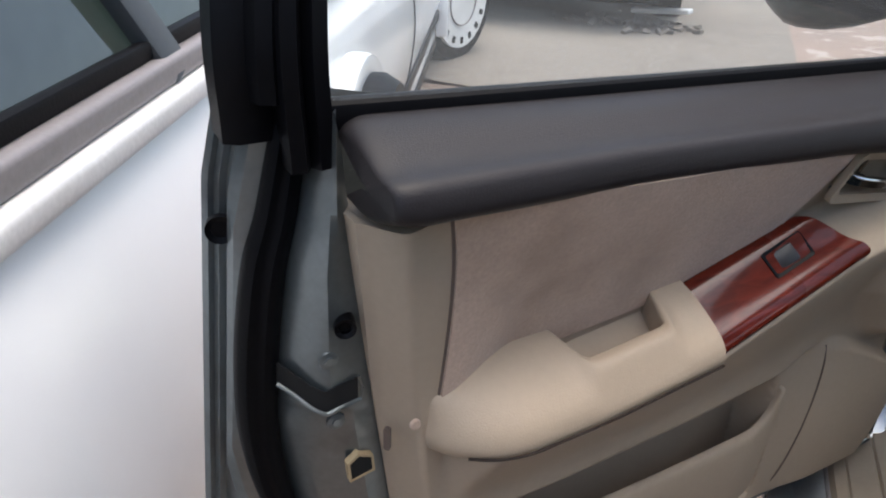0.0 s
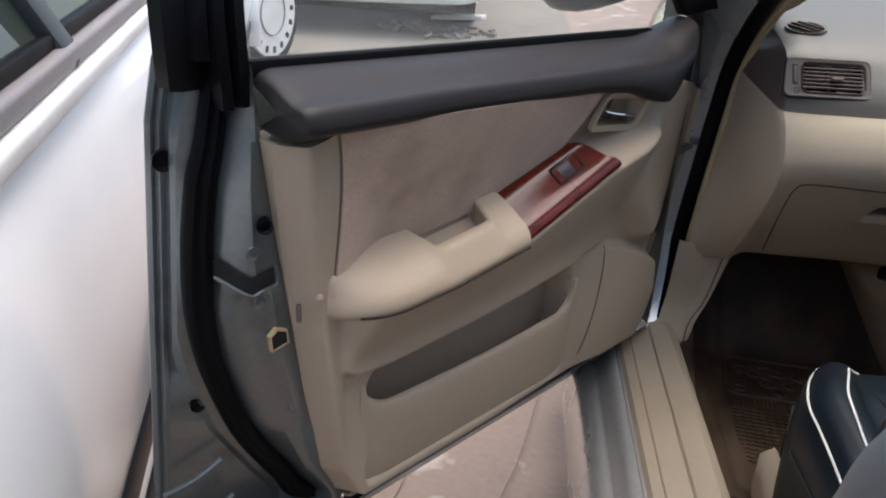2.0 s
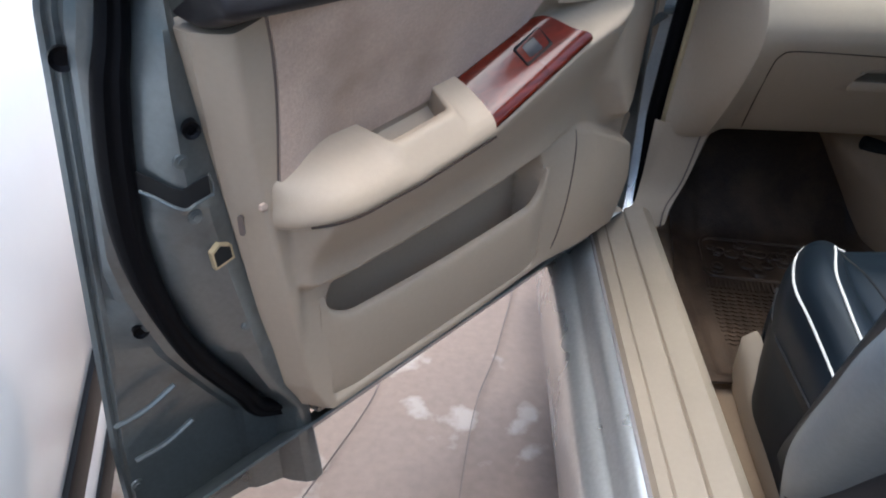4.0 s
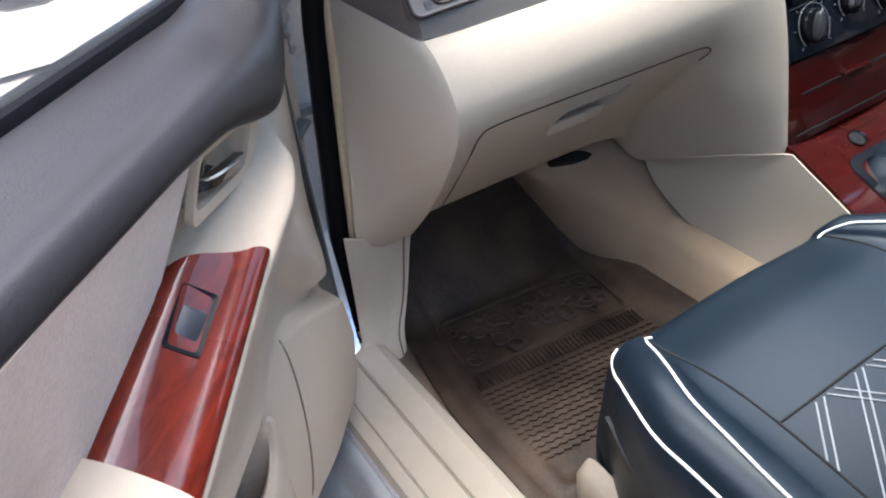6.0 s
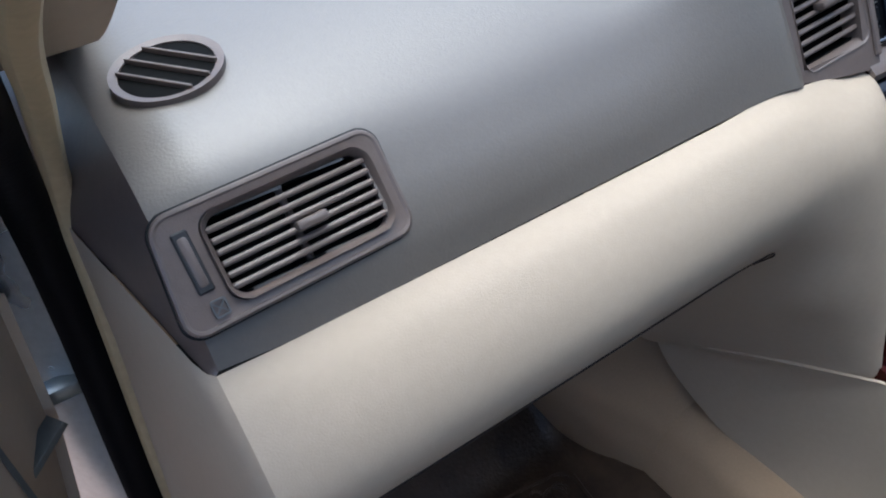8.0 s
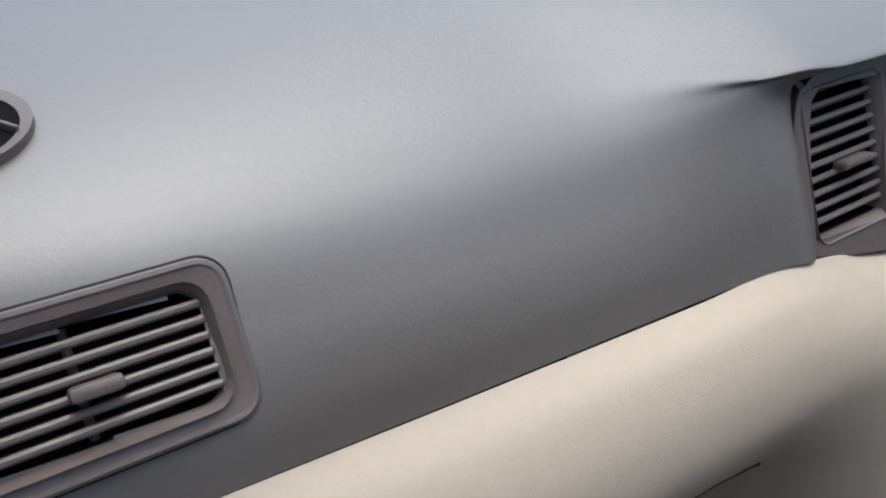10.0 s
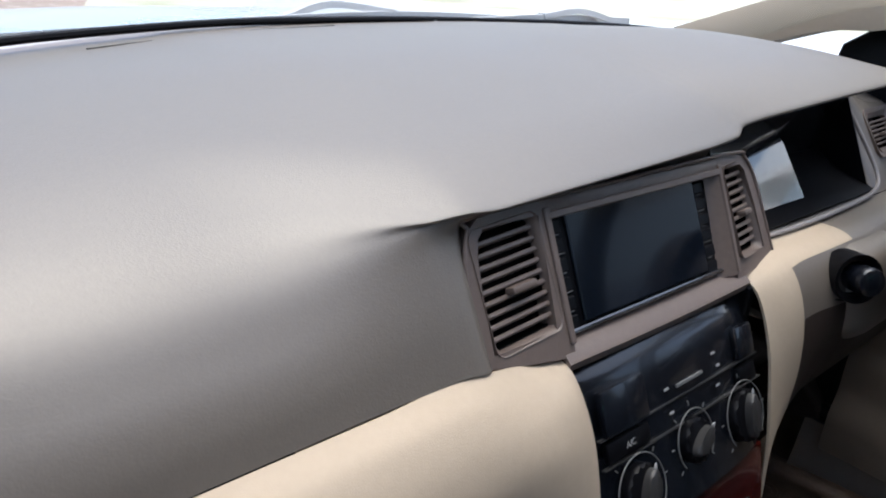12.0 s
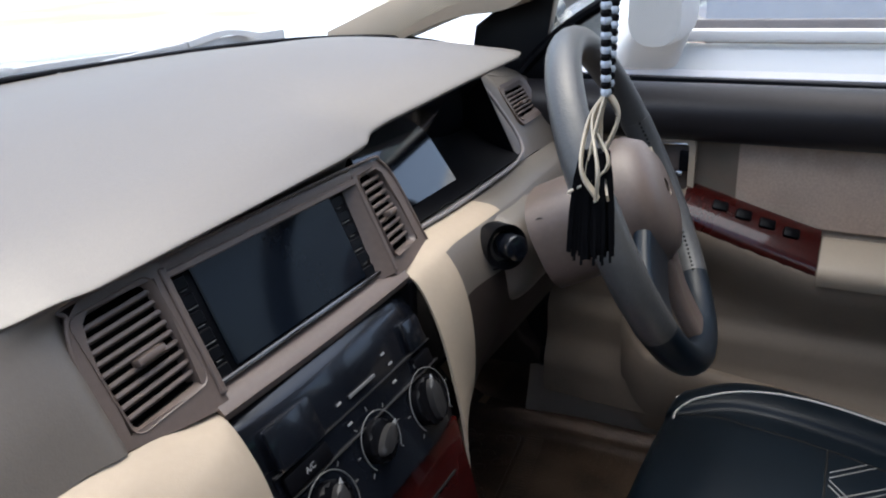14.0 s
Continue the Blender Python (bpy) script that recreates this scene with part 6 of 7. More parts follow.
# driver's side outlet
dv = DV
part("vent_housing", ring_frame(rrect(0.105, 0.066, 0.012, 6), rrect(0.084, 0.048, 0.010, 6), 0.02, m=dv @ Matrix.Translation((0, 0, 0.004)), drop=0.003), BROWN, dash, "brown-grey vent housing", angle=50)
grille(dash, dv, 0.076, 0.042, 6, tab=(0.0, -0.004), ribs=3)

# steering column and wheel
WC = Vector((0.342, -0.192, 0.810))
WT_ = radians(25)
WY_ = radians(9.0)
WX = Vector((math.cos(WY_), math.sin(WY_), 0))
WU = Vector((-math.sin(WT_) * math.sin(WY_), math.sin(WT_) * math.cos(WY_), math.cos(WT_)))
WMX = basis(WC, WX, WU)
col = thing("steering_column", "taupe plastic steering column shroud with ignition lock", "steering column")
ax = WX.cross(WU)
sec = [(0.068 * math.copysign(abs(math.cos(a)) ** 0.75, math.cos(a)), -0.006 + 0.056 * math.copysign(abs(math.sin(a)) ** 0.75, math.sin(a))) for a in np.linspace(0, 2 * math.pi, 33)[:-1]]
part("shroud", sweep([WC - ax * d for d in (0.040, 0.05, 0.07, 0.09, 0.108)], sec, 16, scale=lambda f: 0.86 + 0.16 * math.sin(min(f * 4, 1.57))), BROWN, col, "taupe column shroud", angle=50)
part("shroud_screw", prism(circle(0.007, 16), 0.004, m=basis(WC + Vector((-0.0725, 0.085, -0.016)), (0, 1, 0), (0, 0, 1)) @ Matrix.Rotation(math.pi, 4, "Y") @ Matrix.Translation((0, 0, 0.002))), DARK, col, "dark screw hole")
ig = basis((0.252, -0.072, 0.769), (0.8, -0.6, 0.0), (0.0, 0.2, 1))
part("lock_surround", rbox((0.165, 0.112, 0.105), (0.336, -0.035, 0.7345), 0.044, 5), DASH, col, "taupe lock surround", angle=60)
part("surround_seam", tube([(0.231, -0.03, 0.742), (0.240, -0.066, 0.746), (0.262, -0.084, 0.750)], 0.0008, 12, sides=6), DARK, col)
part("ignition_lock", ring_frame(circle(0.025, 28), circle(0.018, 28), 0.030, m=ig @ Matrix.Translation((0, 0, 0.006)), drop=0.006), BLACK, col, "black ignition ring")
part("ignition_barrel", prism(circle(0.0145, 24), 0.03, 0.005, m=ig @ Matrix.Translation((0.004, 0, 0.022))), GLOSSBLACK, col, "black ignition barrel")
part("stalk", tube([WC - ax * 0.075 + Vector((0.05, 0, 0.01)), WC - ax * 0.07 + Vector((0.12, -0.005, 0.03)), WC - ax * 0.065 + Vector((0.17, -0.01, 0.045))], 0.008, 14), BLACK, col)

sw = thing("steering_wheel", "grey leather steering wheel with black grips", "steering wheel", WMX)


def rim_arc(name, a0, a1, material, r, label):
    pts = [(0.182 * math.cos(radians(a)), 0.182 * math.sin(radians(a)), 0) for a in np.linspace(a0, a1, 40)]
    return part(name, sweep(pts, circle(r, 14, r * 1.12), 0, up=(0, 0, 1)), material, sw, label)


rim_arc("rim_top", 15, 165, GREYWHEEL, 0.0165, "worn grey leather rim")
rim_arc("rim_grip", 163, 208, GREYWHEEL, 0.0170, "worn grey leather rim")
rim_arc("rim_bottom", 206, 308, LEATHER, 0.0168, "black leather rim section")
rim_arc("rim_grip", 306, 377, GREYWHEEL, 0.0170, "worn grey leather rim")
hub = []
for i, r in enumerate((0.010, 0.042, 0.062, 0.073, 0.078)):
    hub.append([(r * math.cos(a) * 1.0, r * math.sin(a) * (0.92 if math.sin(a) > 0 else 1.05), (0.034, 0.032, 0.024, 0.008, -0.03)[i]) for a in np.linspace(0, 2 * math.pi, 48)])
part("airbag_cover", sheet(hub, 0.002), BROWN, sw, "taupe airbag cover", angle=60)
for a, w in ((213, 0.060), (340, 0.040), (270, 0.055)):
    c, s_ = math.cos(radians(a)), math.sin(radians(a))
    part("spoke", sweep([(0.07 * c, 0.07 * s_, 0.004), (0.12 * c, 0.12 * s_, -0.002), (0.178 * c, 0.178 * s_, 0.0)], rrect(w, 0.018, 0.007, 3), 12, up=(0, 0, 1)), LEATHER if a == 213 else BROWN, sw, "black spoke" if a == 213 else "taupe spoke")
bm = bmesh.new()
for k in range(36):
    a = radians(306 + 71 * k / 35)
    rbox((0.008, 0.0035, 0.003), (0.1685 * math.cos(a), 0.1685 * math.sin(a), 0.006), 0.001, 1, bm, Matrix.Rotation(a + 0.5, 4, "Z"))
part("rim_stitching", bm, DARK, sw, "dark lacing along the rim")
r_ = random.Random(12)
worn = [(0.030 + (0.010 + r_.uniform(-0.003, 0.003)) * math.cos(a) - 0.3 * 0.030 * math.sin(a), 0.012 + (0.030 + r_.uniform(-0.006, 0.006)) * math.sin(a)) for a in np.linspace(0, 6.283, 19)[:-1]]
part("worn_patch", prism(worn, 0.010, 0.001, m=Matrix.Translation((0, 0, 0.0345)) @ pose(0, 0, 0, 0, 9, 0)), CREAM, sw, "cream worn patch on the airbag cover")

# driver's door (closed)
dd = thing("driver_door", "closed driver's door with beige trim and red wood panel", "car door")


def rdoor_x(y, z):
    ze = 0.632 + np.interp(y, [-0.372, -0.20, -0.05], [0.0, 0.050, 0.075])
    ledge = ss(ze + 0.045, ze + 0.005, z) * ss(0.02, -0.12, y)
    x = 0.668 - 0.058 * ledge + 0.050 * ss(ze - 0.0, ze - 0.12, z) * ss(0.02, -0.12, y)
    return x - 0.018 * ss(0.46, 0.40, z) - 0.015 * ss(0.53, 0.50, z)


bm = sheet([[(float(rdoor_x(y, z)), y, z) for z in np.linspace(0.35, 0.82, 60)] for y in np.linspace(-1.0, 0.025, 70)], 0.004)
# same trim as the passenger's door, its shade put into the beige
part("trim_panel", bm, SHADED_BEIGE, dd, "blotched beige moulded trim panel, darkened for shade", angle=60)
padr = []
for y in np.linspace(-1.0, 0.13, 40):
    padr.append([(x, y, z) for x, z in curve([(0.700, 0.868), (0.685, 0.876), (0.660, 0.874), (0.634, 0.858), (0.626, 0.840), (0.632, 0.812), (0.650, 0.800), (0.675, 0.798)], 24)])
part("upper_pad", sheet(padr, 0.004), PAD, dd, "dark padded vinyl top", angle=60)
part("cloth_insert", sheet([[(0.662 - 0.003 * math.sin(t * 3.14), y, 0.685 + 0.02 * ss(-0.4, -0.2, y) + (0.805 - 0.685 - 0.02 * ss(-0.4, -0.2, y)) * t) for t in np.linspace(0, 1, 10)] for y in np.linspace(-0.95, -0.255, 30)], 0.003), SUEDE, dd, "mottled brown-beige suede insert")
wp = np.array([[(x, y, z + 0.30 * (y + 0.372)) for x, z in curve([(0.664, 0.680), (0.658, 0.684), (0.645, 0.680), (0.614, 0.656), (0.606, 0.642), (0.608, 0.626)], 14)] for y in np.linspace(-0.372, -0.19, 20)])
# driver's switch panel: its shade comes from the darker wood colour
wpo = part("switch_panel", sheet(wp, 0.003), WOOD_SHADED, dd, "glossy red wood switch panel", angle=50)
for k in range(4):
    part("window_switch", rbox((0.016, 0.022, 0.008), (0.0, 0.0, 0.0), 0.003, 2, m=pose(0.634, -0.335 + 0.032 * k, 0.684 + 0.0096 * k, 17, -38, 0)), BLACK, wpo)
ar = np.array([[(x, y, z) for x, z in curve([(0.662, 0.672), (0.655, 0.676), (0.635, 0.672), (0.604, 0.654), (0.597, 0.640), (0.602, 0.624)], 14)] for y in np.linspace(-0.75, -0.374, 20)])
part("armrest", sheet(ar, 0.003), BEIGE_SOFT, dd, "padded beige vinyl armrest", angle=60)
hmm = basis((0.655, -0.137, 0.762), (0, -1, 0), (0, 0, 1))
hb2 = part("handle_bezel", ring_frame(rrect(0.122, 0.088, 0.014, 5), rrect(0.104, 0.072, 0.008, 5), 0.012, m=hmm @ Matrix.Translation((0, 0, -0.002)) @ Matrix.Rotation(math.pi, 4, "Y"), drop=0.002), BEIGE_SOFT, dd, "beige handle bowl")
part("bowl_back", rbox((0.004, 0.106, 0.074), (0.659, -0.137, 0.762), 0.001), BROWN, hb2)
part("release_handle", rbox((0.012, 0.090, 0.010), (0.648, -0.137, 0.752), 0.004), CHROME, hb2, "chrome release handle")
part("bowl_edge", rbox((0.006, 0.100, 0.004), (0.648, -0.137, 0.795), 0.0015), CHROME, hb2, "chrome edge of the bowl")
part("lock_tab", rbox((0.010, 0.014, 0.030), (0.650, -0.182, 0.770), 0.003), BLACK, hb2)
# pocket rail in the beige that has the door's shade in it
part("map_pocket", sheet([[(x, y, z - 0.045 + 0.10 * (y + 0.11) + 0.11 * ss(-0.15, -0.08, y)) for x, z in curve([(0.656, 0.45), (0.640, 0.501), (0.628, 0.508), (0.616, 0.498), (0.616, 0.44), (0.630, 0.37)], 16)] for y in np.linspace(-0.9, -0.11, 40)], 0.003), SHADED_BEIGE, dd, "blotched beige map pocket rail, darkened for shade", angle=60)
# added black tube: stops light under the trim and darkens the edge
part("lower_light_block", sweep([(0.694, -1.0, 0.372), (0.694, -0.05, 0.372), (0.700, 0.09, 0.40), (0.702, 0.14, 0.47), (0.702, 0.15, 0.60)], circle(0.016, 10, 0.020), 40, up=(1, 0, 0)), RUBBER, dd, "black tube added below the door trim to block light")
part("weatherstrip", sweep([(0.705, -1.0, 0.866), (0.705, 0.10, 0.876)], rrect(0.016, 0.014, 0.004, 2), 6), RUBBER, dd)
part("mirror_sail", prism([(0.17, 0.87), (0.155, 0.955), (0.06, 1.02), (0.019, 1.012), (0.045, 0.90), (0.03, 0.87)], 0.02, 0.004, m=basis((0.672, 0, 0), (0, 1, 0), (0, 0, 1)) @ Matrix.Rotation(math.pi, 4, "Y") @ Matrix.Translation((0, 0, 0)) @ Matrix.Diagonal((-1, 1, 1, 1))), BLACK, dd, "black mirror sail cover")
pane = part("window_pane", sheet([[(0.712 - 0.13 * f ** 1.3, y, 0.89 + 0.40 * f) for f in np.linspace(0, 1, 8)] for y in np.linspace(-1.0, 0.12, 6)]), GLASS, dd, "clear side window")
pane.visible_shadow = False
part("wing_mirror", sweep([(0.73, 0.06, 0.945), (0.78, 0.05, 0.955), (0.85, 0.045, 0.965), (0.91, 0.045, 0.965)], rrect(0.09, 0.12, 0.04, 5), 14, scale=lambda f: 0.55 + 0.5 * ss(0.0, 0.5, f)), STEEL, dd, "silver wing mirror")
part("outer_skin", sheet([[(0.765 + 0.05 * math.sin((z - 0.3) / 0.6 * 3.1), y, z) for z in np.linspace(0.3, 0.87, 12)] for y in (-1.0, -0.4, 0.15)], 0.003), STEEL, dd)


# ---- seats ----
STITCH = mat("grey_white_thread", (0.24, 0.24, 0.24), rough=0.8, bump=None)

def seat(name, cx, label, side, drop=(0, 0, 0), W=0.268, cb=0.360, nose_w=0.895, dw=0.0):
    """Front seat: cushion, side valance, seat base, back rest; side is -1 where the outer side faces -x."""
    e = thing(name, label, "car seat", pose(*drop), group="front seats")
    cb = side * cb
    Y = np.linspace(-0.215, -0.72, 44)
    rows = []
    for y in Y:
        f = (-0.215 - y) / 0.505
        nose = ss(0.0, 0.16, f)
        zt = 0.520 + 0.022 * ss(0, 0.22, f) - 0.05 * ss(0.25, 1, f)
        wz = W * (nose_w + (1 - nose_w) * ss(0.0, 0.30, f))
        row = []
        for s, dz in ((-1.0, -0.20), (-1.02, -0.10), (-1.02, -0.035), (-0.985, -0.008), (-0.93, 0.008), (-0.84, 0.013), (-0.74, 0.006), (-0.69, -0.004), (-0.5, -0.006), (-0.2, -0.004), (0, -0.003), (0.2, -0.004), (0.5, -0.006), (0.69, -0.004), (0.74, 0.006), (0.84, 0.013), (0.93, 0.008), (0.985, -0.008), (1.02, -0.035), (1.02, -0.10), (1.0, -0.20)):
            zz = zt + dz * (1 + 0.5 * f if dz > 0 else 1)
            zz = 0.31 + (zz - 0.31) * (0.60 + 0.40 * math.sqrt(max(0, 1 - (1 - min(f / 0.045, 1)) ** 2)))
            row.append((cx + s * wz, y + (0.02 * (1 - nose) * abs(s) ** 4 * -1), zz))
        rows.append(curve(row, 90))
    rows = np.array(rows)
    nose_face = np.stack([rows[0], rows[0] * np.array([1, 1, 0]) + np.array([0, 0.0, 0.30])])
    nose_face[1, :, 1] -= 0.03
    bm = sheet(rows)
    sheet(nose_face, 0, bm)
    bmesh.ops.remove_doubles(bm, verts=bm.verts, dist=0.0002)
    cu = part("cushion", bm, LEATHER, e, "black leather cushion", angle=70)

    def on(s, f, lift=0.002):
        g = float(np.clip(f, 0, 1)) * 43
        i = min(int(g), 42)
        r = rows[i] + (rows[i + 1] - rows[i]) * (g - i)
        x = cx + s * W * (nose_w + (1 - nose_w) * float(ss(0, 0.30, f)))
        return np.array([x, np.interp(x, r[8:82, 0], r[8:82, 1]), np.interp(x, r[8:82, 0], r[8:82, 2]) + lift])

    for s in (-1, 1):
        for s0, f0 in ((0.972, 0.02), (0.755, 0.05)):
            pts = [on(s * min(s0 + (0.105 * float(ss(0, 0.5, f)) if s0 < 0.9 else 0.012), 0.985), f, 0.0015) for f in np.linspace(f0, 0.97, 22)]
            lead = [on(s * (s0 - 0.09), f0 + 0.004, 0.001), on(s * (s0 - 0.035), f0 + 0.006, 0.001)]
            pts = pts[1:]
            part("piping", tube(lead + pts, 0.0015, 70, sides=8), PIPING, cu, "white piping")
        for q in (0.40, 0.355, 0.17, 0.125, -0.06, -0.105, -0.29, -0.335):
            part("stitching", tube([on(s * (q + 2.1 * d), (0.375 if side < 0 else 0.47) + d, 0.0006) for d in np.linspace(0, (0.575 - q) / 2.1, 14)], 0.0010, 40, sides=6), STITCH, cu, "grey-white stitching")
        part("seam", tube([on(s * (0.58 + 0.12 * float(ss(0.30, 0.05, f))), f, 0.0) for f in np.linspace(0.06, 0.97, 20)], 0.0016, 50, sides=6), DARK, cu)
    part("seam", tube([on(s, 0.366 if side < 0 else 0.46, 0.0) for s in np.linspace(-0.58, 0.58, 20)], 0.0016, 40, sides=6), DARK, cu)
    # black side valance
    for s in (-1, 1):
        vs = [[(cx + s * (W * 1.025 * (nose_w + (1 - nose_w) * float(ss(0.0, 0.30, (-0.215 - y) / 0.505))) + 0.002 - 0.02 * (1 - g)), y, 0.345 + (0.475 - 0.345) * g + 0.0) for g in np.linspace(0, 1, 6)] for y in np.linspace(-0.265, -0.74, 10)]
        part("valance", sheet(vs, 0.004), LEATHER_SIDE, e, "black vinyl side valance")
        base = curve([(cx + s * (0.238 + dw), -0.238, 0.30), (cx + s * (0.247 + dw), -0.232, 0.36), (cx + s * (0.250 + dw), -0.262, 0.385), (cx + s * (0.256 + dw), -0.36, 0.365), (cx + s * (0.258 + dw), -0.50, 0.355), (cx + s * (0.258 + dw), -0.60, 0.37), (cx + s * (0.258 + dw), -0.75, 0.40)], 40)
        part("base_trim", sheet([[p, p + np.array([s * 0.012, 0, -0.006]), np.array([p[0] + s * 0.012, p[1], max(p[2] - 0.05, 0.30)]), np.array([p[0] + s * 0.004, p[1] - 0.0, 0.27])] for p in base], 0.006), BEIGE, e, "beige plastic seat base trim", angle=60)
    part("lever", sweep([(cx + side * (0.262 + dw), -0.46, 0.375), (cx + side * (0.275 + dw), -0.50, 0.39), (cx + side * (0.275 + dw), -0.56, 0.385)], rrect(0.012, 0.028, 0.005, 3), 12), BEIGE, e, "beige recliner lever")
    # back rest
    rows = []
    for z in np.linspace(0.46, 1.0, 30):
        f = (z - 0.46) / 0.54
        yb = -0.64 - 0.19 * f
        w = 0.285 - 0.08 * ss(0.45, 1, f)
        rows.append([(cb + a * w * (1.20 - 0.12 * f if a * side > 0 else 1.0), yb + (d + 0.05 * abs(a) ** 3 * (d > -0.05) * (1 - f)) * (1 - 0.4 * f), z) for a, d in curve([(0.0, -0.11), (0.6, -0.11), (0.97, -0.09), (1.02, -0.02), (0.98, 0.045), (0.85, 0.055), (0.62, 0.02), (0.3, 0.008), (0.0, 0.005), (-0.3, 0.008), (-0.62, 0.02), (-0.85, 0.055), (-0.98, 0.045), (-1.02, -0.02), (-0.97, -0.09), (-0.6, -0.11), (0.0, -0.11)], 60)])
    bm = sheet(rows)
    for k in (0, -1):
        sheet(np.stack([rows[k], np.array(rows[k]) * 0 + np.mean(rows[k], axis=0)]), 0, bm)
    part("back_rest", bm, LEATHER, e, "black leather back rest", angle=60)
    b0 = [(-0.290, -0.555, 0.42), (-0.302, -0.605, 0.54), (-0.316, -0.655, 0.65), (-0.332, -0.72, 0.77), (-0.305, -0.83, 0.95)]
    # the bolster's sheen is in the grey colour
    part("side_bolster", sweep([(cb - side * x, y, z) for x, y, z in b0], circle(0.040, 16, 0.070), 30, up=(1, 0, 0), scale=lambda f: 0.6 + 0.4 * math.sin(min(1, f * 3) * 1.57)), SHEENVINYL, e, "black side bolster with its sheen painted in grey", angle=60)
    part("bolster_roll", sweep([(cb - side * (x + 0.012), y + 0.045, z + 0.012) for x, y, z in b0], circle(0.032, 14, 0.045), 30, up=(1, 0, 0)), LEATHER, e, angle=60)
    hr = part("head_rest", rbox((0.25, 0.09, 0.17), (cb, -0.925, 1.10), 0.04, 4), LEATHER, e, "black leather head rest")
    for s in (-1, 1):
        part("post", tube([(cb + s * 0.06, -0.90, 0.98), (cb + s * 0.06, -0.91, 1.06)], 0.006, 6, up=(1, 0, 0)), CHROME, hr)
    part("seat_rails", rbox((0.36, 0.46, 0.05), (cx, -0.48, 0.285), 0.01), PAD, e)
    return e


seat("passenger_seat", -0.408, "black leather passenger seat with white piping on a beige base", -1, W=0.236, nose_w=0.815, dw=-0.045)
seat("driver_seat", 0.360, "black leather driver's seat with white piping set low", 1, (0, 0.03, -0.098))
rb = thing("rear_bench", "black leather rear bench", "bench")
part("cushion", rbox((1.24, 0.5, 0.22), (0, -1.75, 0.40), 0.06, 4), LEATHER, rb)
part("back_rest", rbox((1.24, 0.14, 0.55), (0, -2.05, 0.75), 0.05, 4, m=pose(0, 0, 0, 12)), LEATHER, rb)


# ---- floor mats ----
def floor_mat(cx, s, label):
    e = thing("floor_mat", label, "floor mat")
    X, Y = np.linspace(-0.658, -0.240, 60), np.linspace(-0.236, 0.30, 90)
    P = np.zeros((60, 90, 3))
    for i, x in enumerate(X):
        for j, y in enumerate(Y):
            xl = x + 0.03 * ss(-0.05, 0.2, y) * (x + 0.240) / -0.418
            edge = min(x + 0.658, -0.240 - x, y + 0.236)
            z = 0.272 + 0.008 * (1 - ss(0.012, 0.03, edge)) + 0.006 * (1 - ss(0.05, 0.06, edge)) + 0.29 * ss(0.15, 0.42, y)
            P[i, j] = (xl if s < 0 else -xl, y, z)
    body = part("mat_sheet", sheet(P, 0.004), MAT, e, "dusty brown-black rubber mat")
    bm = bmesh.new()
    zz = lambda y: 0.2745 + 0.29 * float(ss(0.15, 0.42, y))
    ca, sa = math.cos(radians(-7.5)), math.sin(radians(-7.5))

    def on_mat(a, b, lift=0.0):
        """A place on the mat's turned pattern field, by its own axes."""
        x, y = -0.446 + ca * a - sa * b, 0.088 + sa * a + ca * b
        return (x if s < 0 else -x, y, zz(y) + lift)

    sweep([on_mat(a, b) for a, b in rrect(0.276, 0.122, 0.020, 5)], circle(0.0035, 6), 0, closed=True, bm=bm)
    part("raised_border", bm, MAT, body)
    r_ = random.Random(3)
    for k in range(44):
        a0, b0 = r_.uniform(-0.122, 0.122), r_.uniform(-0.045, 0.045)
        rr_ = r_.uniform(0.006, 0.013)
        bm = bmesh.new()
        sweep([on_mat(a0 + rr_ * math.cos(a), b0 + rr_ * math.sin(a), 0.0012) for a in np.linspace(0, 6.283, 15)[:-1]], circle(0.0020, 5), 0, closed=True, bm=bm)
        part("raised_ring", bm, MAT, body)
    bm = bmesh.new()
    turn = pose(0, 0, 0, 0, 0, -7.5 if s < 0 else 7.5)
    for k in range(40):
        a = -0.138 + 0.276 * k / 39
        rbox((0.0035, 0.030, 0.004), on_mat(a, -0.083, 0.001), 0.001, 1, bm, turn)
    for k in range(44):
        a = -0.146 + 0.292 * k / 43
        for q in range(14):
            b = -0.108 - 0.0105 * q
            rbox((0.0068, 0.0020, 0.0022), on_mat(a, b, 0.0006), 0, 1, bm, pose(0, 0, 0, 0, 0, 34 if k % 2 else -34))
    tagged(part("ribs", bm, MAT, body), kind="stuff")


floor_mat(-0.46, -1, "dusty dark rubber floor mat with raised rings and ribs")
floor_mat(0.46, 1, "dark rubber floor mat in the driver's footwell")
# carpet in the dark mat material, so the footwell's shade is in its colour
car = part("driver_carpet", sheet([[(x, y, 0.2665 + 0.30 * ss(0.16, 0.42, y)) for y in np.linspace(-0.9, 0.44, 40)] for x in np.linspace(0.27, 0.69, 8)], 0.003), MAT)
tagged(car, "driver's footwell carpet, shade put in with the dark mat colour", "carpet", kind="structure")
# near-black sheet that stands for the shade below the driver's dash
part("under_dash_shade", sheet([[(x, y, z) for y, z in ((0.058, 0.558), (0.12, 0.50), (0.30, 0.52), (0.45, 0.60))] for x in (0.20, 0.45, 0.69)], 0.004), DARK, dash)

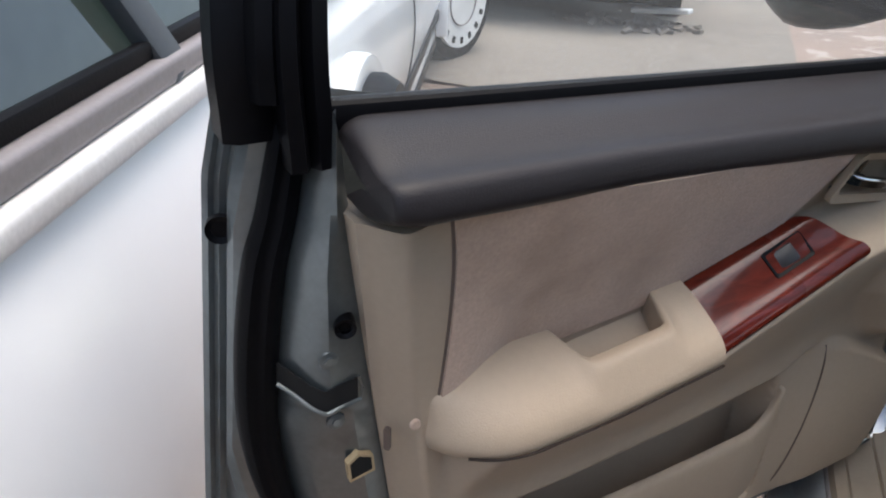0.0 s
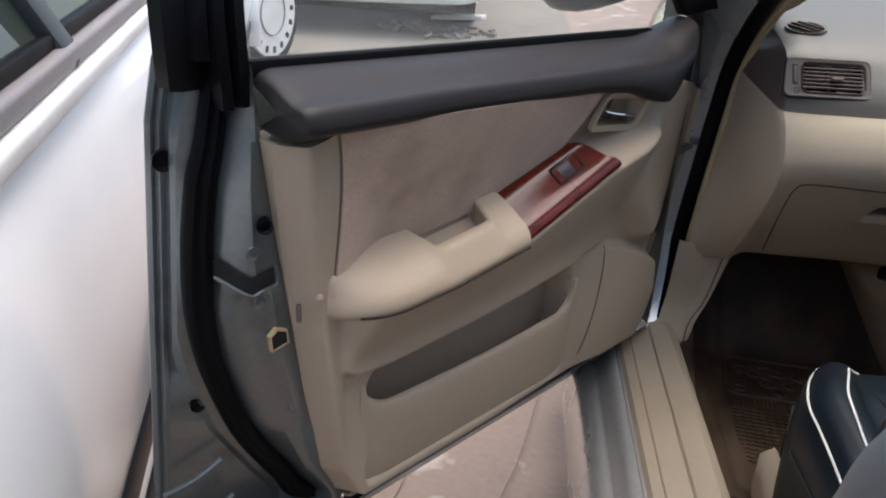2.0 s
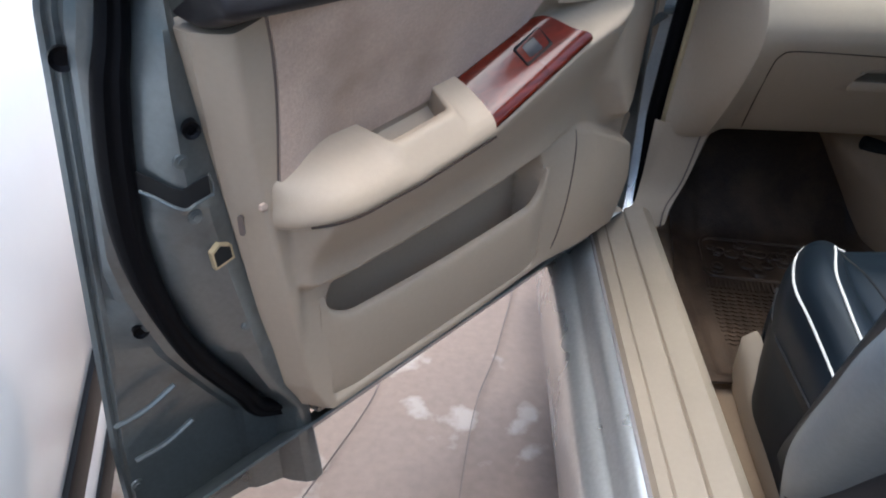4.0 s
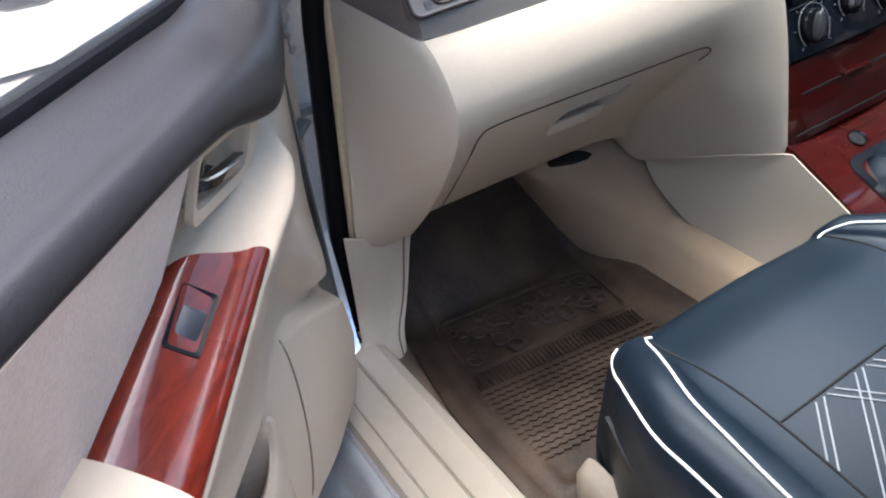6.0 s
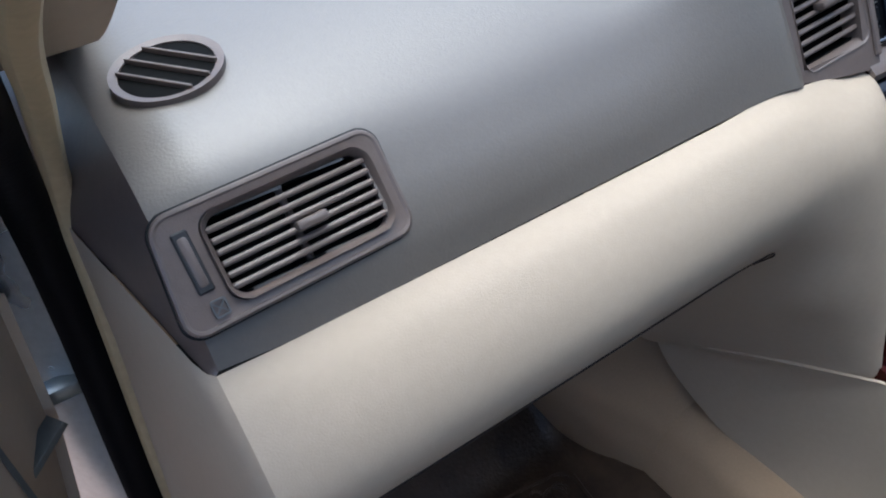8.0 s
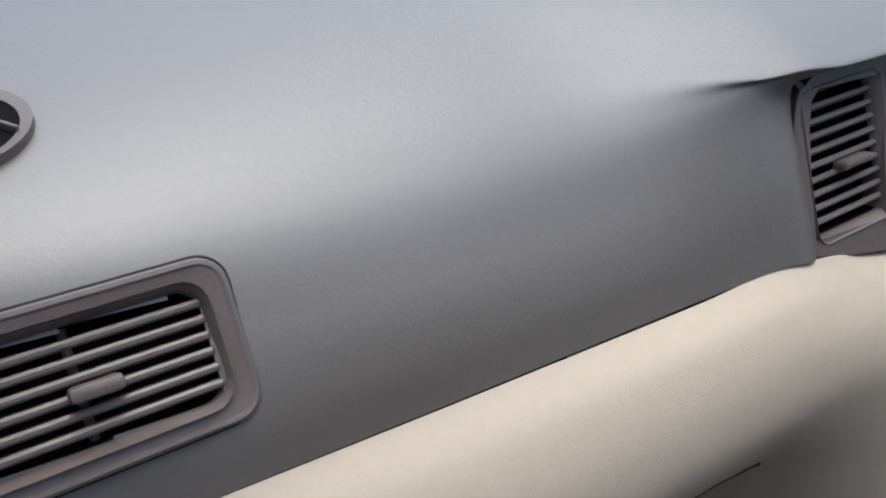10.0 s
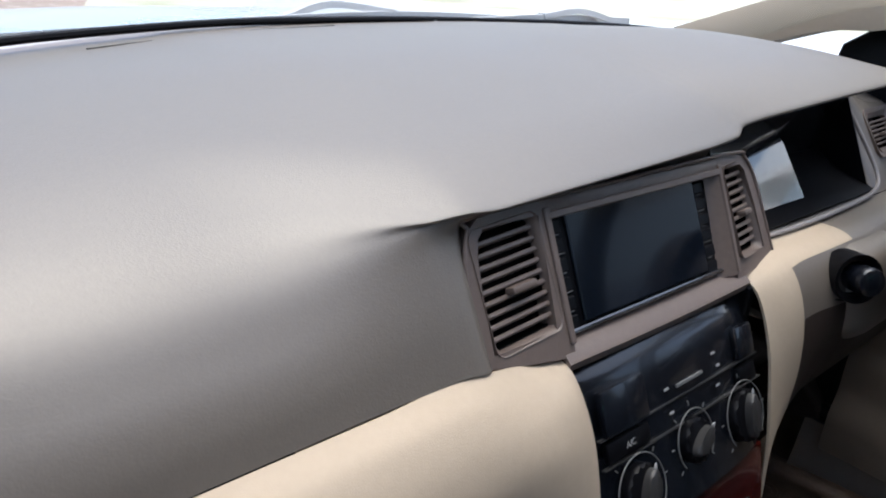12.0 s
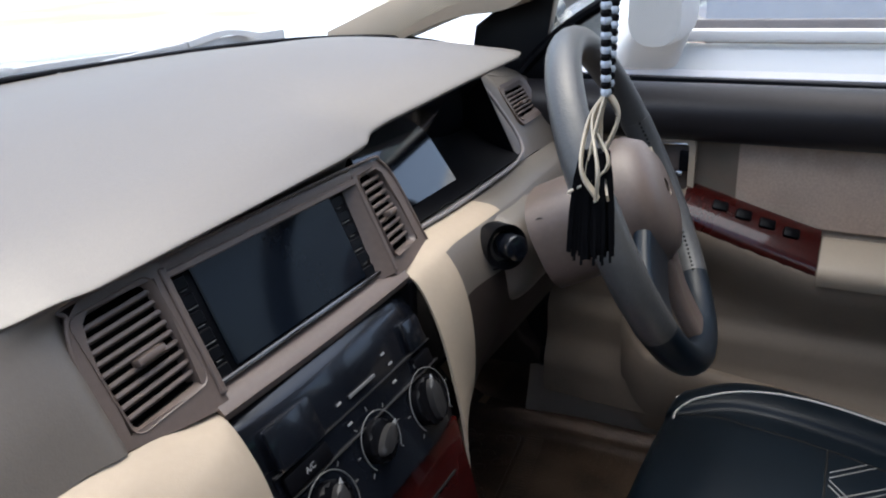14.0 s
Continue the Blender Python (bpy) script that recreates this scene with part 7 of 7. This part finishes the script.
# ---- string of beads with tassel ----
bd = thing("bead_string", "black and white bead string with cream tassel hanging from the mirror", "bead string")
r_ = random.Random(8)
TASSEL = mat("black_tassel_thread", (0.004, 0.004, 0.005), rough=0.9, spec=0.1, bump=None)
PW = mat("pearl_bead", (0.55, 0.60, 0.68), rough=0.2, bump=None)
for sx in (-1, 1):
    line = curve([(0.022 + 0.010 * sx, -0.245, 1.22), (0.021 + 0.012 * sx, -0.246, 1.12), (0.020 + 0.010 * sx, -0.247, 1.05), (0.019 + 0.003 * sx, -0.247, 0.986)], 44)
    for i, p in enumerate(line):
        b = bmesh.new()
        bmesh.ops.create_uvsphere(b, u_segments=8, v_segments=6, radius=0.0037, matrix=Matrix.Translation(p))
        part("bead", b, PW if (i + (sx > 0)) % 2 else BLACK, bd)
for k in range(6):
    part("tassel_ribbon", sweep([(0.019, -0.247, 0.986), (0.019 + r_.uniform(-0.012, 0.008), -0.247 + r_.uniform(-0.01, 0.01), 0.968), (0.019 + r_.uniform(-0.035, 0.01), -0.245 + r_.uniform(-0.012, 0.012), 0.942), (0.019 + r_.uniform(-0.03, 0.015), -0.243 + r_.uniform(-0.015, 0.015), 0.922)], rrect(0.0058, 0.0016, 0.0006, 2), 18, up=(0, 1, 0)), CREAM, bd, "cream ribbon")
bm = bmesh.new()
for k in range(180):
    a, q = r_.uniform(0, 6.283), math.sqrt(r_.random())
    x0, y0 = 0.010 + 0.010 * q * math.cos(a), -0.243 + 0.009 * q * math.sin(a)
    sp = r_.uniform(0.2, 0.9)
    dx, dy = 0.010 * q * math.cos(a) * sp - 0.004, 0.010 * q * math.sin(a) * sp
    ln = r_.uniform(0.055, 0.072)
    sweep([(x0, y0, 0.948), (x0 + dx * 0.7, y0 + dy * 0.7, 0.948 - ln * 0.4), (x0 + dx, y0 + dy, 0.948 - ln)], [(0.0011 * math.cos(b), 0.0011 * math.sin(b)) for b in (0, 2.09, 4.19)], 4, up=(1, 0, 0), bm=bm)
part("tassel_fringe", bm, TASSEL, bd, "black fuzzy tassel fringe")
mirror = thing("rear_view_mirror", "black interior rear view mirror", "mirror")
part("housing", rbox((0.22, 0.03, 0.06), (0.03, -0.235, 1.245), 0.015, 3), BLACK, mirror)
part("mount", tube([(0.03, -0.225, 1.26), (0.02, -0.17, 1.275)], 0.008, 6), BLACK, mirror)
